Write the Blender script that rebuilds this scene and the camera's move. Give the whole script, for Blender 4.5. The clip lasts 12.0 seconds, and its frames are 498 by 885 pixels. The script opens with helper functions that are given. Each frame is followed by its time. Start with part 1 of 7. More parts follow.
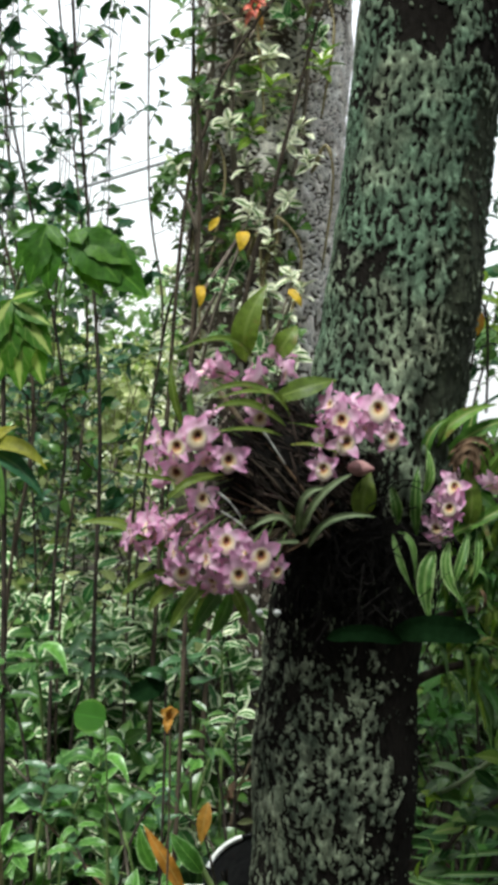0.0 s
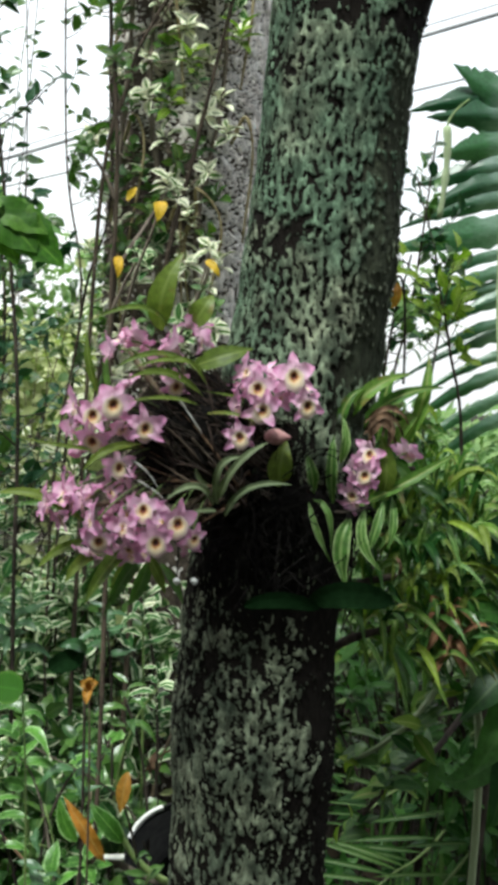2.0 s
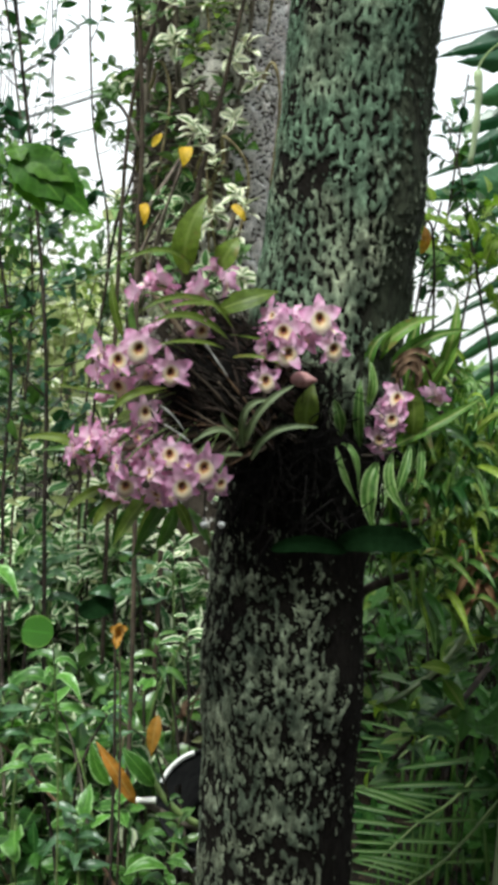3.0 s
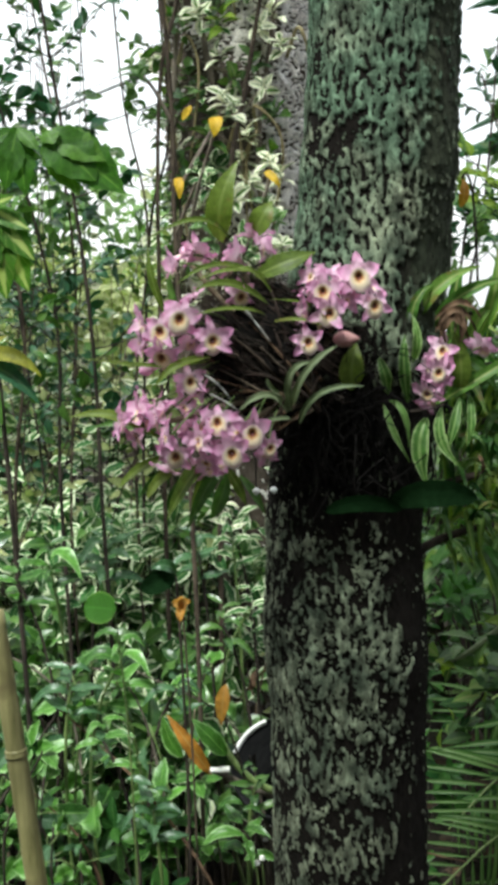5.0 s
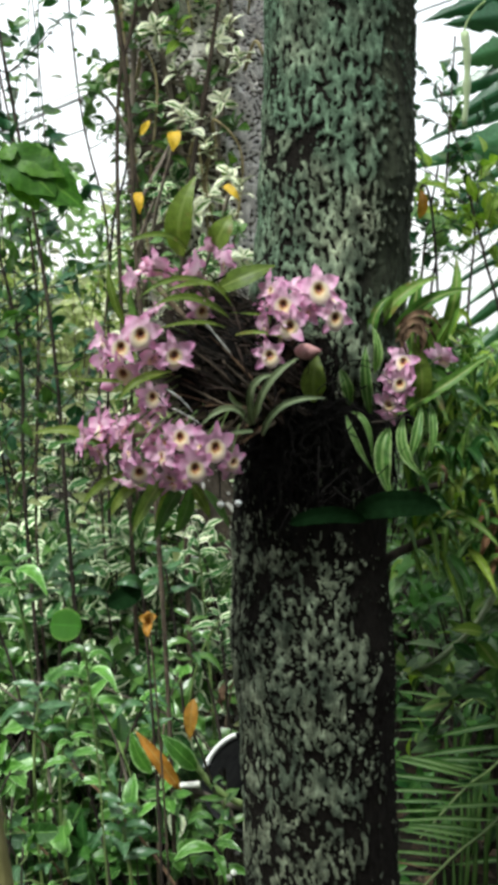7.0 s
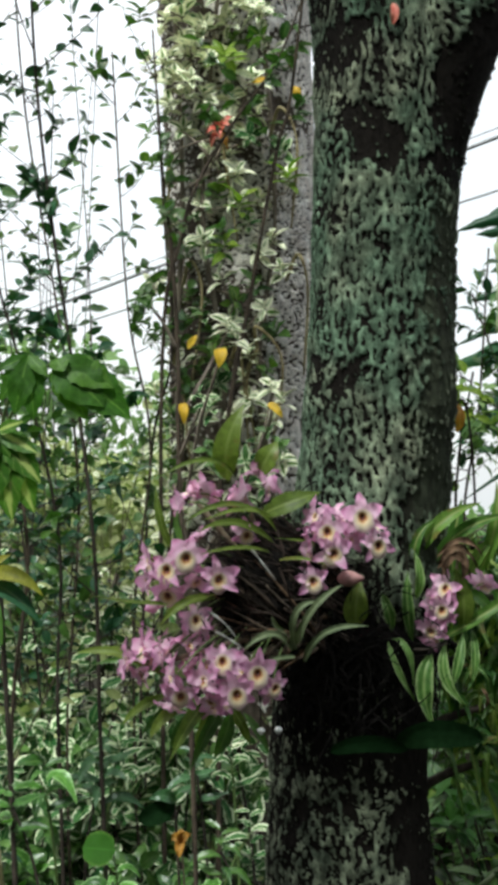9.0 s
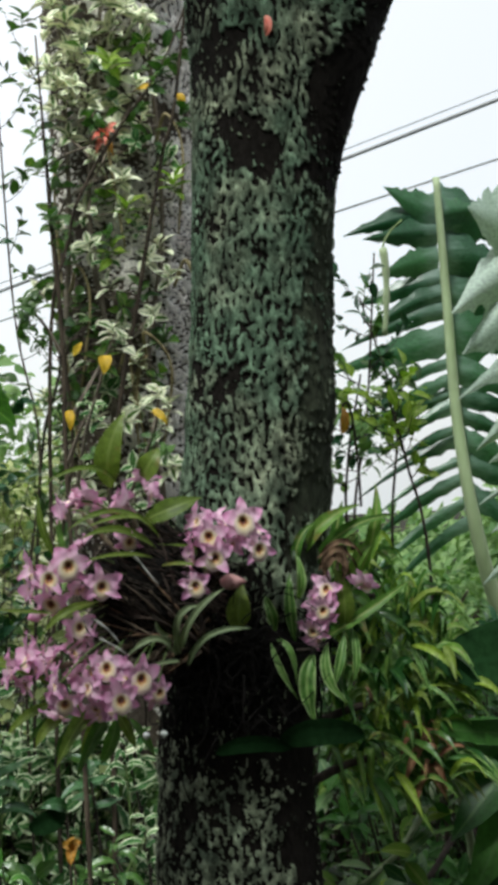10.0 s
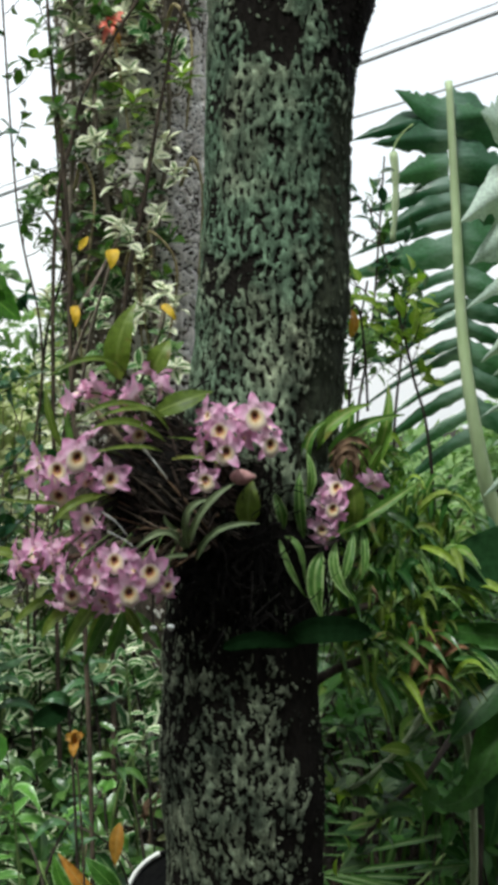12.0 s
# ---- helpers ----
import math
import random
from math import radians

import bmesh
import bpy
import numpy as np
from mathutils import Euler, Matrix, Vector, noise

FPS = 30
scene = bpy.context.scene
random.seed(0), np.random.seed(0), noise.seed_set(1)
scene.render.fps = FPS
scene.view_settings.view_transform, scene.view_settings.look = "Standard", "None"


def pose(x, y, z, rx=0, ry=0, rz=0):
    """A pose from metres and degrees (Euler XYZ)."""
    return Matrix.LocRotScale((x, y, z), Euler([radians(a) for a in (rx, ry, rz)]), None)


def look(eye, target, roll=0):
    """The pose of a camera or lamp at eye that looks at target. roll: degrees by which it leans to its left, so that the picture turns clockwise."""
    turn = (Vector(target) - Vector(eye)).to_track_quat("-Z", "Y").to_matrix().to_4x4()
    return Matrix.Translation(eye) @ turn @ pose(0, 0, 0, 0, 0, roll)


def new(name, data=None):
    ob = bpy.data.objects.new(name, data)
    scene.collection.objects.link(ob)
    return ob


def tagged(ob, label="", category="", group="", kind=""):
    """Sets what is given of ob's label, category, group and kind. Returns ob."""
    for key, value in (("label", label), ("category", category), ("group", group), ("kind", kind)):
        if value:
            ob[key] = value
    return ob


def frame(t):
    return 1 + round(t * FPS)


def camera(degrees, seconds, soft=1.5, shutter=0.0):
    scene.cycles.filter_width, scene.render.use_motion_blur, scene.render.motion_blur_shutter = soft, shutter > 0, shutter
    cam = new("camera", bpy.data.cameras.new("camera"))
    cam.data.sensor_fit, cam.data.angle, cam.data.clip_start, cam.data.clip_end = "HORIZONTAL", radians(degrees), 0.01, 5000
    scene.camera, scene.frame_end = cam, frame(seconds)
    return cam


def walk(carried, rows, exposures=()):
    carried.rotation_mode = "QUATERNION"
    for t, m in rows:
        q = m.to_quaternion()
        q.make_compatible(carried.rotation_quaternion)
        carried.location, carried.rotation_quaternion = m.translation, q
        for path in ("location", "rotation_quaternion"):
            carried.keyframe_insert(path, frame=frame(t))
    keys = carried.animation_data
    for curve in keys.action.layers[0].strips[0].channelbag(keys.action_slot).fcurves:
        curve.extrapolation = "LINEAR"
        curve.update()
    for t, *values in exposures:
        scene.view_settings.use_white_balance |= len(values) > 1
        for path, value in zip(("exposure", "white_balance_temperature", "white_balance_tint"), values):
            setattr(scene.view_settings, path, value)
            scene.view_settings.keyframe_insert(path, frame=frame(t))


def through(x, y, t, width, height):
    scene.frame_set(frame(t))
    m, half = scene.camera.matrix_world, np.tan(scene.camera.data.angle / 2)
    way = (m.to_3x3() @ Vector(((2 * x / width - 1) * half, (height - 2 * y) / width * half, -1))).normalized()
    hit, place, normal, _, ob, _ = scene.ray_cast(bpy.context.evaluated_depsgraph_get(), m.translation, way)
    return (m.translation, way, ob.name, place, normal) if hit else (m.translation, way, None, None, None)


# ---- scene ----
cam = camera(24, 12.0, soft=5.2)
walk(cam, [
    (0, pose(-0.0414, 0.0090, 1.5547, 88.955, -2.886, 1.280)),
    (0.5, pose(-0.0460, -0.0008, 1.5682, 90.302, -2.816, -0.420)),
    (1, pose(-0.0372, -0.0069, 1.5659, 90.157, -2.730, -1.979)),
    (1.5, pose(-0.0368, -0.0062, 1.5631, 90.429, -2.692, -1.238)),
    (2, pose(-0.0289, 0.0060, 1.5448, 87.978, -2.743, -2.398)),
    (2.5, pose(-0.0223, 0.0128, 1.5345, 86.553, -2.574, -0.724)),
    (2.7, pose(-0.0213, 0.0120, 1.5319, 86.400, -2.339, -0.798)),
    (4.3, pose(-0.0092, 0.0025, 1.4909, 82.486, -1.396, -0.198)),
    (4.5, pose(-0.0083, 0.0050, 1.4965, 82.972, -0.363, 0.245)),
    (5, pose(-0.0050, 0.0101, 1.5079, 84.689, 1.797, 1.666)),
    (5.5, pose(0.0001, 0.0077, 1.5061, 84.620, 2.490, -0.307)),
    (6, pose(0.0058, 0.0022, 1.4887, 83.136, 2.916, -0.289)),
    (6.5, pose(0.0033, -0.0007, 1.4812, 82.154, 3.141, -0.103)),
    (7, pose(-0.0004, 0.0093, 1.5102, 85.196, 2.682, -0.065)),
    (7.2, pose(-0.0005, 0.0117, 1.5191, 85.648, 2.264, -0.409)),
    (8.8, pose(-0.0171, -0.0044, 1.5770, 92.343, 1.472, -0.597)),
    (9, pose(-0.0200, -0.0133, 1.5874, 93.631, 1.403, 1.336)),
    (9.5, pose(-0.0047, -0.0374, 1.6001, 95.279, 2.351, -0.846)),
    (10, pose(0.0103, -0.0344, 1.5896, 93.604, 2.711, -3.411)),
    (10.5, pose(-0.0027, -0.0261, 1.5854, 93.179, 2.621, -2.433)),
    (11, pose(-0.0159, -0.0146, 1.5789, 92.327, 2.000, -1.905)),
    (11.5, pose(-0.0147, -0.0003, 1.5652, 90.132, 1.614, -2.580)),
    (12, pose(-0.0140, -0.0017, 1.5610, 89.460, 1.502, -3.699)),
], exposures=[(0, 0.30), (2.7, 0.36), (4.3, 0.48), (7.2, 0.48), (8.8, 0.10), (9.6, -0.08), (10.6, -0.14), (11.5, 0.0), (12, 0.06)])

# ---------------------------------------------------------------- light
world = bpy.data.worlds.new("overcast_sky")
scene.world = world
world.use_nodes = True
wn, wl = world.node_tree.nodes, world.node_tree.links
wn.clear()
w_sky = wn.new("ShaderNodeTexSky")
w_sky.sky_type, w_sky.sun_disc = "NISHITA", False
w_sky.sun_elevation, w_sky.sun_rotation = radians(57), radians(-30)
w_sky.dust_density, w_sky.air_density = 6.0, 1.0
w_b1 = wn.new("ShaderNodeBackground")
w_b1.inputs["Strength"].default_value = 0.05
w_b2 = wn.new("ShaderNodeBackground")
w_b2.inputs["Color"].default_value = (0.905, 0.965, 0.985, 1)
w_b2.inputs["Strength"].default_value = 0.87
w_add = wn.new("ShaderNodeAddShader")
w_out = wn.new("ShaderNodeOutputWorld")
wl.new(w_sky.outputs[0], w_b1.inputs["Color"])
wl.new(w_b1.outputs[0], w_add.inputs[0])
wl.new(w_b2.outputs[0], w_add.inputs[1])
wl.new(w_add.outputs[0], w_out.inputs["Surface"])

sun_data = bpy.data.lights.new("sun", "SUN")
sun_data.energy, sun_data.angle, sun_data.color = 4.3, radians(11), (0.925, 1.0, 0.935)
sun_lamp = new("sun", sun_data)
sun_lamp.matrix_world = look((-2.3, -2.0, 8.0), (0, 1.9, 1.0))


# ---------------------------------------------------------------- materials
def node_mat(name):
    m = bpy.data.materials.new(name)
    m.use_nodes = True
    nt = m.node_tree
    bsdf = nt.nodes["Principled BSDF"]
    return m, nt, bsdf


def add(nt, kind, **values):
    n = nt.nodes.new(kind)
    for key, v in values.items():
        n.inputs[key].default_value = v
    return n


def mix_rgb(nt, fac, a, b, mode="MIX"):
    n = nt.nodes.new("ShaderNodeMix")
    n.data_type, n.blend_type = "RGBA", mode
    for sock, v in ((n.inputs[0], fac), (n.inputs[6], a), (n.inputs[7], b)):
        if isinstance(v, (int, float)):
            sock.default_value = v
        elif isinstance(v, tuple):
            sock.default_value = (*v, 1) if len(v) == 3 else v
        else:
            nt.links.new(v, sock)
    return n.outputs[2]


def ramp(nt, fac, stops):
    n = nt.nodes.new("ShaderNodeValToRGB")
    els = n.color_ramp.elements
    while len(els) < len(stops):
        els.new(0.5)
    for e, (p, c) in zip(els, stops):
        e.position = p
        e.color = (*c, 1) if isinstance(c, tuple) else (c, c, c, 1)
    nt.links.new(fac, n.inputs[0])
    return n.outputs[0]


def math_node(nt, op, a, b=0.0):
    n = nt.nodes.new("ShaderNodeMath")
    n.operation = op
    for sock, v in zip(n.inputs, (a, b)):
        if isinstance(v, (int, float)):
            sock.default_value = v
        else:
            nt.links.new(v, sock)
    return n.outputs[0]


def noise_tex(nt, scale, detail=4.0, rough=0.6, stretch=None, kind="ShaderNodeTexNoise"):
    tc = nt.nodes.new("ShaderNodeTexCoord")
    mp = nt.nodes.new("ShaderNodeMapping")
    mp.inputs["Scale"].default_value = stretch or (1, 1, 1)
    nt.links.new(tc.outputs["Object"], mp.inputs["Vector"])
    n = nt.nodes.new(kind)
    n.inputs["Scale"].default_value = scale
    if kind == "ShaderNodeTexNoise":
        n.inputs["Detail"].default_value, n.inputs["Roughness"].default_value = detail, rough
    nt.links.new(mp.outputs[0], n.inputs["Vector"])
    return n.outputs[0]


def bump(nt, bsdf, height, strength=0.5, distance=0.004):
    b = nt.nodes.new("ShaderNodeBump")
    b.inputs["Strength"].default_value, b.inputs["Distance"].default_value = strength, distance
    nt.links.new(height, b.inputs["Height"])
    nt.links.new(b.outputs[0], bsdf.inputs["Normal"])


def leaf_mat(name, dark, light, rim=None, rim_at=0.3, vein=None, vein_w=0.06, rough=0.45, thin=0.3, through=(0.8, 1.1, 0.42), spots=None, wear=0.0, side_veins=0.0, gloss=0.22, rib_sheen=None):
    """A leaf: two greens that vary from leaf to leaf, a paler midrib, side veins, a margin of another colour, light through the blade."""
    m, nt, bsdf = node_mat(name)
    uv = nt.nodes.new("ShaderNodeUVMap")
    sep = nt.nodes.new("ShaderNodeSeparateXYZ")
    nt.links.new(uv.outputs[0], sep.inputs[0])
    across = math_node(nt, "ABSOLUTE", math_node(nt, "SUBTRACT", sep.outputs[0], 0.5))
    along = sep.outputs[1]
    geo = nt.nodes.new("ShaderNodeNewGeometry")
    info = nt.nodes.new("ShaderNodeObjectInfo")
    rnd = math_node(nt, "FRACT", math_node(nt, "ADD", geo.outputs["Random Per Island"], info.outputs["Random"]))
    col = mix_rgb(nt, rnd, dark, light)
    blot = noise_tex(nt, 90.0, 3.0)
    fine = ramp(nt, blot, [(0.35, 0.75), (0.65, 1.2)])
    col = mix_rgb(nt, 1.0, col, fine, "MULTIPLY")
    if spots:
        col = mix_rgb(nt, ramp(nt, noise_tex(nt, 45.0, 3.0), [(0.52, 0.0), (0.6, 1.0)]), col, spots)
    if side_veins:
        phase = math_node(nt, "SUBTRACT", math_node(nt, "MULTIPLY", along, side_veins), math_node(nt, "MULTIPLY", across, side_veins * 0.6))
        wave = math_node(nt, "PINGPONG", phase, 0.5)
        line = ramp(nt, wave, [(0.0, 1.0), (0.12, 0.0)])
        col = mix_rgb(nt, math_node(nt, "MULTIPLY", line, 0.25), col, vein or light)
    if rim:
        edge = math_node(nt, "ADD", across, math_node(nt, "MULTIPLY", math_node(nt, "SUBTRACT", noise_tex(nt, 140.0, 2.0), 0.5), 0.35))
        edge = math_node(nt, "ADD", edge, math_node(nt, "MULTIPLY", math_node(nt, "SUBTRACT", rnd, 0.5), 0.2))
        col = mix_rgb(nt, ramp(nt, edge, [(rim_at - 0.06, 0.0), (rim_at + 0.06, 1.0)]), col, rim)
    if vein:
        col = mix_rgb(nt, ramp(nt, across, [(vein_w * 0.5, 0.8), (vein_w, 0.0)]), col, vein)
    if rib_sheen:
        # sky sheen painted grey into the blade, palest by the rib
        sheen_fac = math_node(nt, "SUBTRACT", ramp(nt, along, [(0.02, 0.95), (0.45, 0.3)]), math_node(nt, "MULTIPLY", noise_tex(nt, 14.0, 4.0, 0.7, (1, 1, 3)), 0.95))
        col = mix_rgb(nt, ramp(nt, sheen_fac, [(0.08, 0.0), (0.6, 0.75)]), col, rib_sheen)
    if wear:
        dry = math_node(nt, "MULTIPLY", ramp(nt, noise_tex(nt, 30.0, 5.0), [(0.6, 0.0), (0.68, 1.0)]), wear)
        col = mix_rgb(nt, dry, col, (0.22, 0.13, 0.05))
    nt.links.new(col, bsdf.inputs["Base Color"])
    bsdf.inputs["Roughness"].default_value = rough
    bsdf.inputs["Specular IOR Level"].default_value = gloss
    bump(nt, bsdf, blot, 0.35, 0.003)
    tr = nt.nodes.new("ShaderNodeBsdfTranslucent")
    nt.links.new(mix_rgb(nt, 1.0, col, through, "MULTIPLY"), tr.inputs[0])
    mx = nt.nodes.new("ShaderNodeMixShader")
    mx.inputs[0].default_value = thin
    nt.links.new(bsdf.outputs[0], mx.inputs[1])
    nt.links.new(tr.outputs[0], mx.inputs[2])
    nt.links.new(mx.outputs[0], nt.nodes["Material Output"].inputs["Surface"])
    return m


def rough_mat(name, a, b, scale=30.0, rough=0.85, stretch=None, relief=0.5, depth=0.004, third=None):
    m, nt, bsdf = node_mat(name)
    n1 = noise_tex(nt, scale, 6.0, 0.65, stretch)
    n2 = noise_tex(nt, scale * 0.17, 3.0)
    col = mix_rgb(nt, ramp(nt, n1, [(0.35, 0.0), (0.65, 1.0)]), a, b)
    col = mix_rgb(nt, 1.0, col, ramp(nt, n2, [(0.3, 0.7), (0.7, 1.2)]), "MULTIPLY")
    if third:
        col = mix_rgb(nt, ramp(nt, n2, [(0.55, 0.0), (0.66, 1.0)]), col, third)
    nt.links.new(col, bsdf.inputs["Base Color"])
    bsdf.inputs["Roughness"].default_value = rough
    bsdf.inputs["Specular IOR Level"].default_value = 0.15 if rough > 0.6 else 0.35
    bump(nt, bsdf, n1, relief, depth)
    return m


def bark_mat(name, bare, deep, crust_a, crust_b, moss, fine=120.0, spread=1.6):
    """Bark whose raised flakes carry lichen; the crust attribute says how much of it grows at a place."""
    m, nt, bsdf = node_mat(name)
    at = nt.nodes.new("ShaderNodeAttribute")
    at.attribute_name = "crust"
    grain = noise_tex(nt, fine, 6.0, 0.7, (1, 1, 0.45))
    large = noise_tex(nt, 5.0, 3.0)
    mid = noise_tex(nt, 22.0, 4.0)
    wood = mix_rgb(nt, ramp(nt, grain, [(0.3, 0.0), (0.7, 1.0)]), deep, bare)
    # a thin olive film of algae where the bark is smooth
    thin = nt.nodes.new("ShaderNodeAttribute")
    thin.attribute_name = "film"
    algae = mix_rgb(nt, ramp(nt, grain, [(0.3, 0.0), (0.7, 1.0)]), (0.034, 0.041, 0.027), (0.10, 0.116, 0.075))
    wood = mix_rgb(nt, thin.outputs["Fac"], wood, algae)
    lich = mix_rgb(nt, ramp(nt, mid, [(0.4, 0.0), (0.6, 1.0)]), crust_a, crust_b)
    tc = nt.nodes.new("ShaderNodeTexCoord")
    sep = nt.nodes.new("ShaderNodeSeparateXYZ")
    nt.links.new(tc.outputs["Object"], sep.inputs[0])
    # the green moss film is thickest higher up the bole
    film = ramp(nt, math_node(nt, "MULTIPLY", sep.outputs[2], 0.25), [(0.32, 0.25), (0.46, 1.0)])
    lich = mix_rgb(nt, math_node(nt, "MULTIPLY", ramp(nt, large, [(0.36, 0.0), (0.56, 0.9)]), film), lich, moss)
    lich = mix_rgb(nt, 1.0, lich, ramp(nt, grain, [(0.3, 0.55 if spread > 1.2 else 0.8), (0.7, 1.25)]), "MULTIPLY")
    # single lobes are older and paler or young and dull, and so are whole patches
    lobe = noise_tex(nt, fine * 0.75, 2.0, 0.5, (1, 1, 0.5))
    patchy = noise_tex(nt, fine * 0.3, 3.0, 0.6, (1, 1, 0.6))
    lich = mix_rgb(nt, 1.0, lich, ramp(nt, lobe, [(0.33, 0.55 if spread > 1.2 else 0.85), (0.5, 0.95), (0.66, spread)]), "MULTIPLY")
    lich = mix_rgb(nt, 1.0, lich, ramp(nt, patchy, [(0.35, 0.62 if spread > 1.2 else 0.85), (0.65, 1.35 if spread > 1.2 else 1.1)]), "MULTIPLY")
    tiny = noise_tex(nt, 420.0, 3.0, 0.7, (1, 1, 0.6))
    lich = mix_rgb(nt, 1.0, lich, ramp(nt, tiny, [(0.35, 0.72), (0.62, 1.2)]), "MULTIPLY")
    amount = math_node(nt, "ADD", at.outputs["Fac"], math_node(nt, "MULTIPLY", math_node(nt, "SUBTRACT", grain, 0.5), 0.45))
    col = mix_rgb(nt, ramp(nt, amount, [(0.40, 0.0), (0.57, 1.0)]), wood, lich)
    nt.links.new(col, bsdf.inputs["Base Color"])
    bsdf.inputs["Roughness"].default_value = 0.9
    bsdf.inputs["Specular IOR Level"].default_value = 0.08
    bump(nt, bsdf, math_node(nt, "ADD", math_node(nt, "ADD", grain, tiny), math_node(nt, "MULTIPLY", amount, 0.7)), 1.0 if spread > 1.2 else 0.5, 0.005)
    return m


def petal_mat(name, base, tip, streak):
    m, nt, bsdf = node_mat(name)
    uv = nt.nodes.new("ShaderNodeUVMap")
    sep = nt.nodes.new("ShaderNodeSeparateXYZ")
    nt.links.new(uv.outputs[0], sep.inputs[0])
    info = nt.nodes.new("ShaderNodeObjectInfo")
    col = mix_rgb(nt, ramp(nt, sep.outputs[1], [(0.2, 0.0), (0.85, 1.0)]), base, tip)
    lines = math_node(nt, "PINGPONG", math_node(nt, "MULTIPLY", sep.outputs[0], 9.0), 0.5)
    col = mix_rgb(nt, math_node(nt, "MULTIPLY", ramp(nt, lines, [(0.05, 1.0), (0.3, 0.0)]), 0.25), col, streak)
    col = mix_rgb(nt, math_node(nt, "MULTIPLY", info.outputs["Random"], 0.35), col, streak)
    nt.links.new(col, bsdf.inputs["Base Color"])
    bsdf.inputs["Roughness"].default_value = 0.55
    bump(nt, bsdf, noise_tex(nt, 220.0, 3.0), 0.25, 0.001)
    tr = nt.nodes.new("ShaderNodeBsdfTranslucent")
    nt.links.new(col, tr.inputs[0])
    mx = nt.nodes.new("ShaderNodeMixShader")
    mx.inputs[0].default_value = 0.35
    nt.links.new(bsdf.outputs[0], mx.inputs[1])
    nt.links.new(tr.outputs[0], mx.inputs[2])
    nt.links.new(mx.outputs[0], nt.nodes["Material Output"].inputs["Surface"])
    return m


def lip_mat(name):
    """The flower's lip: maroon eye, yellow throat, cream blade, pink margin."""
    m, nt, bsdf = node_mat(name)
    uv = nt.nodes.new("ShaderNodeUVMap")
    sep = nt.nodes.new("ShaderNodeSeparateXYZ")
    nt.links.new(uv.outputs[0], sep.inputs[0])
    wob = math_node(nt, "ADD", sep.outputs[1], math_node(nt, "MULTIPLY", math_node(nt, "SUBTRACT", noise_tex(nt, 130.0, 3.0), 0.5), 0.4))
    col = ramp(nt, wob, [(0.0, (0.07, 0.012, 0.008)), (0.20, (0.20, 0.045, 0.02)), (0.34, (0.52, 0.24, 0.07)), (0.48, (0.80, 0.60, 0.36)), (0.75, (0.88, 0.72, 0.54)), (1.0, (0.86, 0.62, 0.64))])
    nt.links.new(col, bsdf.inputs["Base Color"])
    bsdf.inputs["Roughness"].default_value = 0.6
    bump(nt, bsdf, noise_tex(nt, 300.0, 2.0), 0.3, 0.001)
    return m


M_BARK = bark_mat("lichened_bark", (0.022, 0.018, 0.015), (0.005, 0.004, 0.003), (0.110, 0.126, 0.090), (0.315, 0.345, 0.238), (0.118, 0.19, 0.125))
M_BARK_FAR = bark_mat("grey_bark", (0.17, 0.135, 0.11), (0.03, 0.024, 0.019), (0.80, 0.72, 0.66), (0.95, 0.91, 0.87), (0.74, 0.69, 0.63), 60.0, 1.19)
M_SOIL = rough_mat("dark_soil", (0.009, 0.007, 0.005), (0.026, 0.02, 0.014), 14.0, 0.95, None, 0.8, 0.02, (0.03, 0.045, 0.015))
# near-black fibres: the clump's deep shade is put into their colour
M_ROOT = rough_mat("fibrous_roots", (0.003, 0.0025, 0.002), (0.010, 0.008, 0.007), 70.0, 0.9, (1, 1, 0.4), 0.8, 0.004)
M_FIBRE = rough_mat("brown_matted_fibre", (0.016, 0.011, 0.009), (0.075, 0.052, 0.042), 90.0, 0.9, (1, 1, 0.4), 0.9, 0.004)
M_CANE = rough_mat("dry_cane", (0.10, 0.07, 0.045), (0.25, 0.2, 0.14), 60.0, 0.7, (1, 1, 0.3), 0.4, 0.002)
M_PALE_ROOT = rough_mat("pale_root", (0.30, 0.29, 0.26), (0.5, 0.5, 0.47), 60.0, 0.6)
M_STEM = rough_mat("dark_stem", (0.022, 0.018, 0.015), (0.065, 0.05, 0.04), 60.0, 0.85, (1, 1, 0.3), 0.5, 0.002)
M_STEM_PALE = rough_mat("grey_stem", (0.06, 0.05, 0.04), (0.16, 0.135, 0.105), 60.0, 0.85, (1, 1, 0.3), 0.5, 0.002)
M_STEM_BROWN = rough_mat("red_brown_stem", (0.036, 0.027, 0.020), (0.12, 0.09, 0.066), 60.0, 0.85, (1, 1, 0.3), 0.5, 0.002)
M_TWIG = rough_mat("brown_creeper_twig", (0.14, 0.11, 0.085), (0.30, 0.25, 0.2), 60.0, 0.85, (1, 1, 0.3), 0.5, 0.002)
M_STRAW = rough_mat("straw_runner", (0.26, 0.20, 0.10), (0.46, 0.38, 0.22), 60.0, 0.8, (1, 1, 0.3), 0.4, 0.002)
M_STEM_GREEN = rough_mat("green_stem", (0.07, 0.12, 0.035), (0.16, 0.22, 0.07), 40.0, 0.5, (1, 1, 0.3), 0.2, 0.001)
M_BAMBOO = rough_mat("tan_cane_stake", (0.13, 0.12, 0.045), (0.30, 0.27, 0.12), 45.0, 0.5, (1, 1, 0.12), 0.3, 0.002, (0.12, 0.10, 0.045))
M_POT = rough_mat("black_plastic", (0.006, 0.006, 0.007), (0.014, 0.014, 0.014), 40.0, 0.7)
M_RIM = rough_mat("white_plastic", (0.7, 0.7, 0.67), (0.85, 0.85, 0.82), 40.0, 0.5)
M_CUT = rough_mat("fresh_cut_wood", (0.80, 0.78, 0.70), (0.9, 0.9, 0.84), 80.0, 0.7)
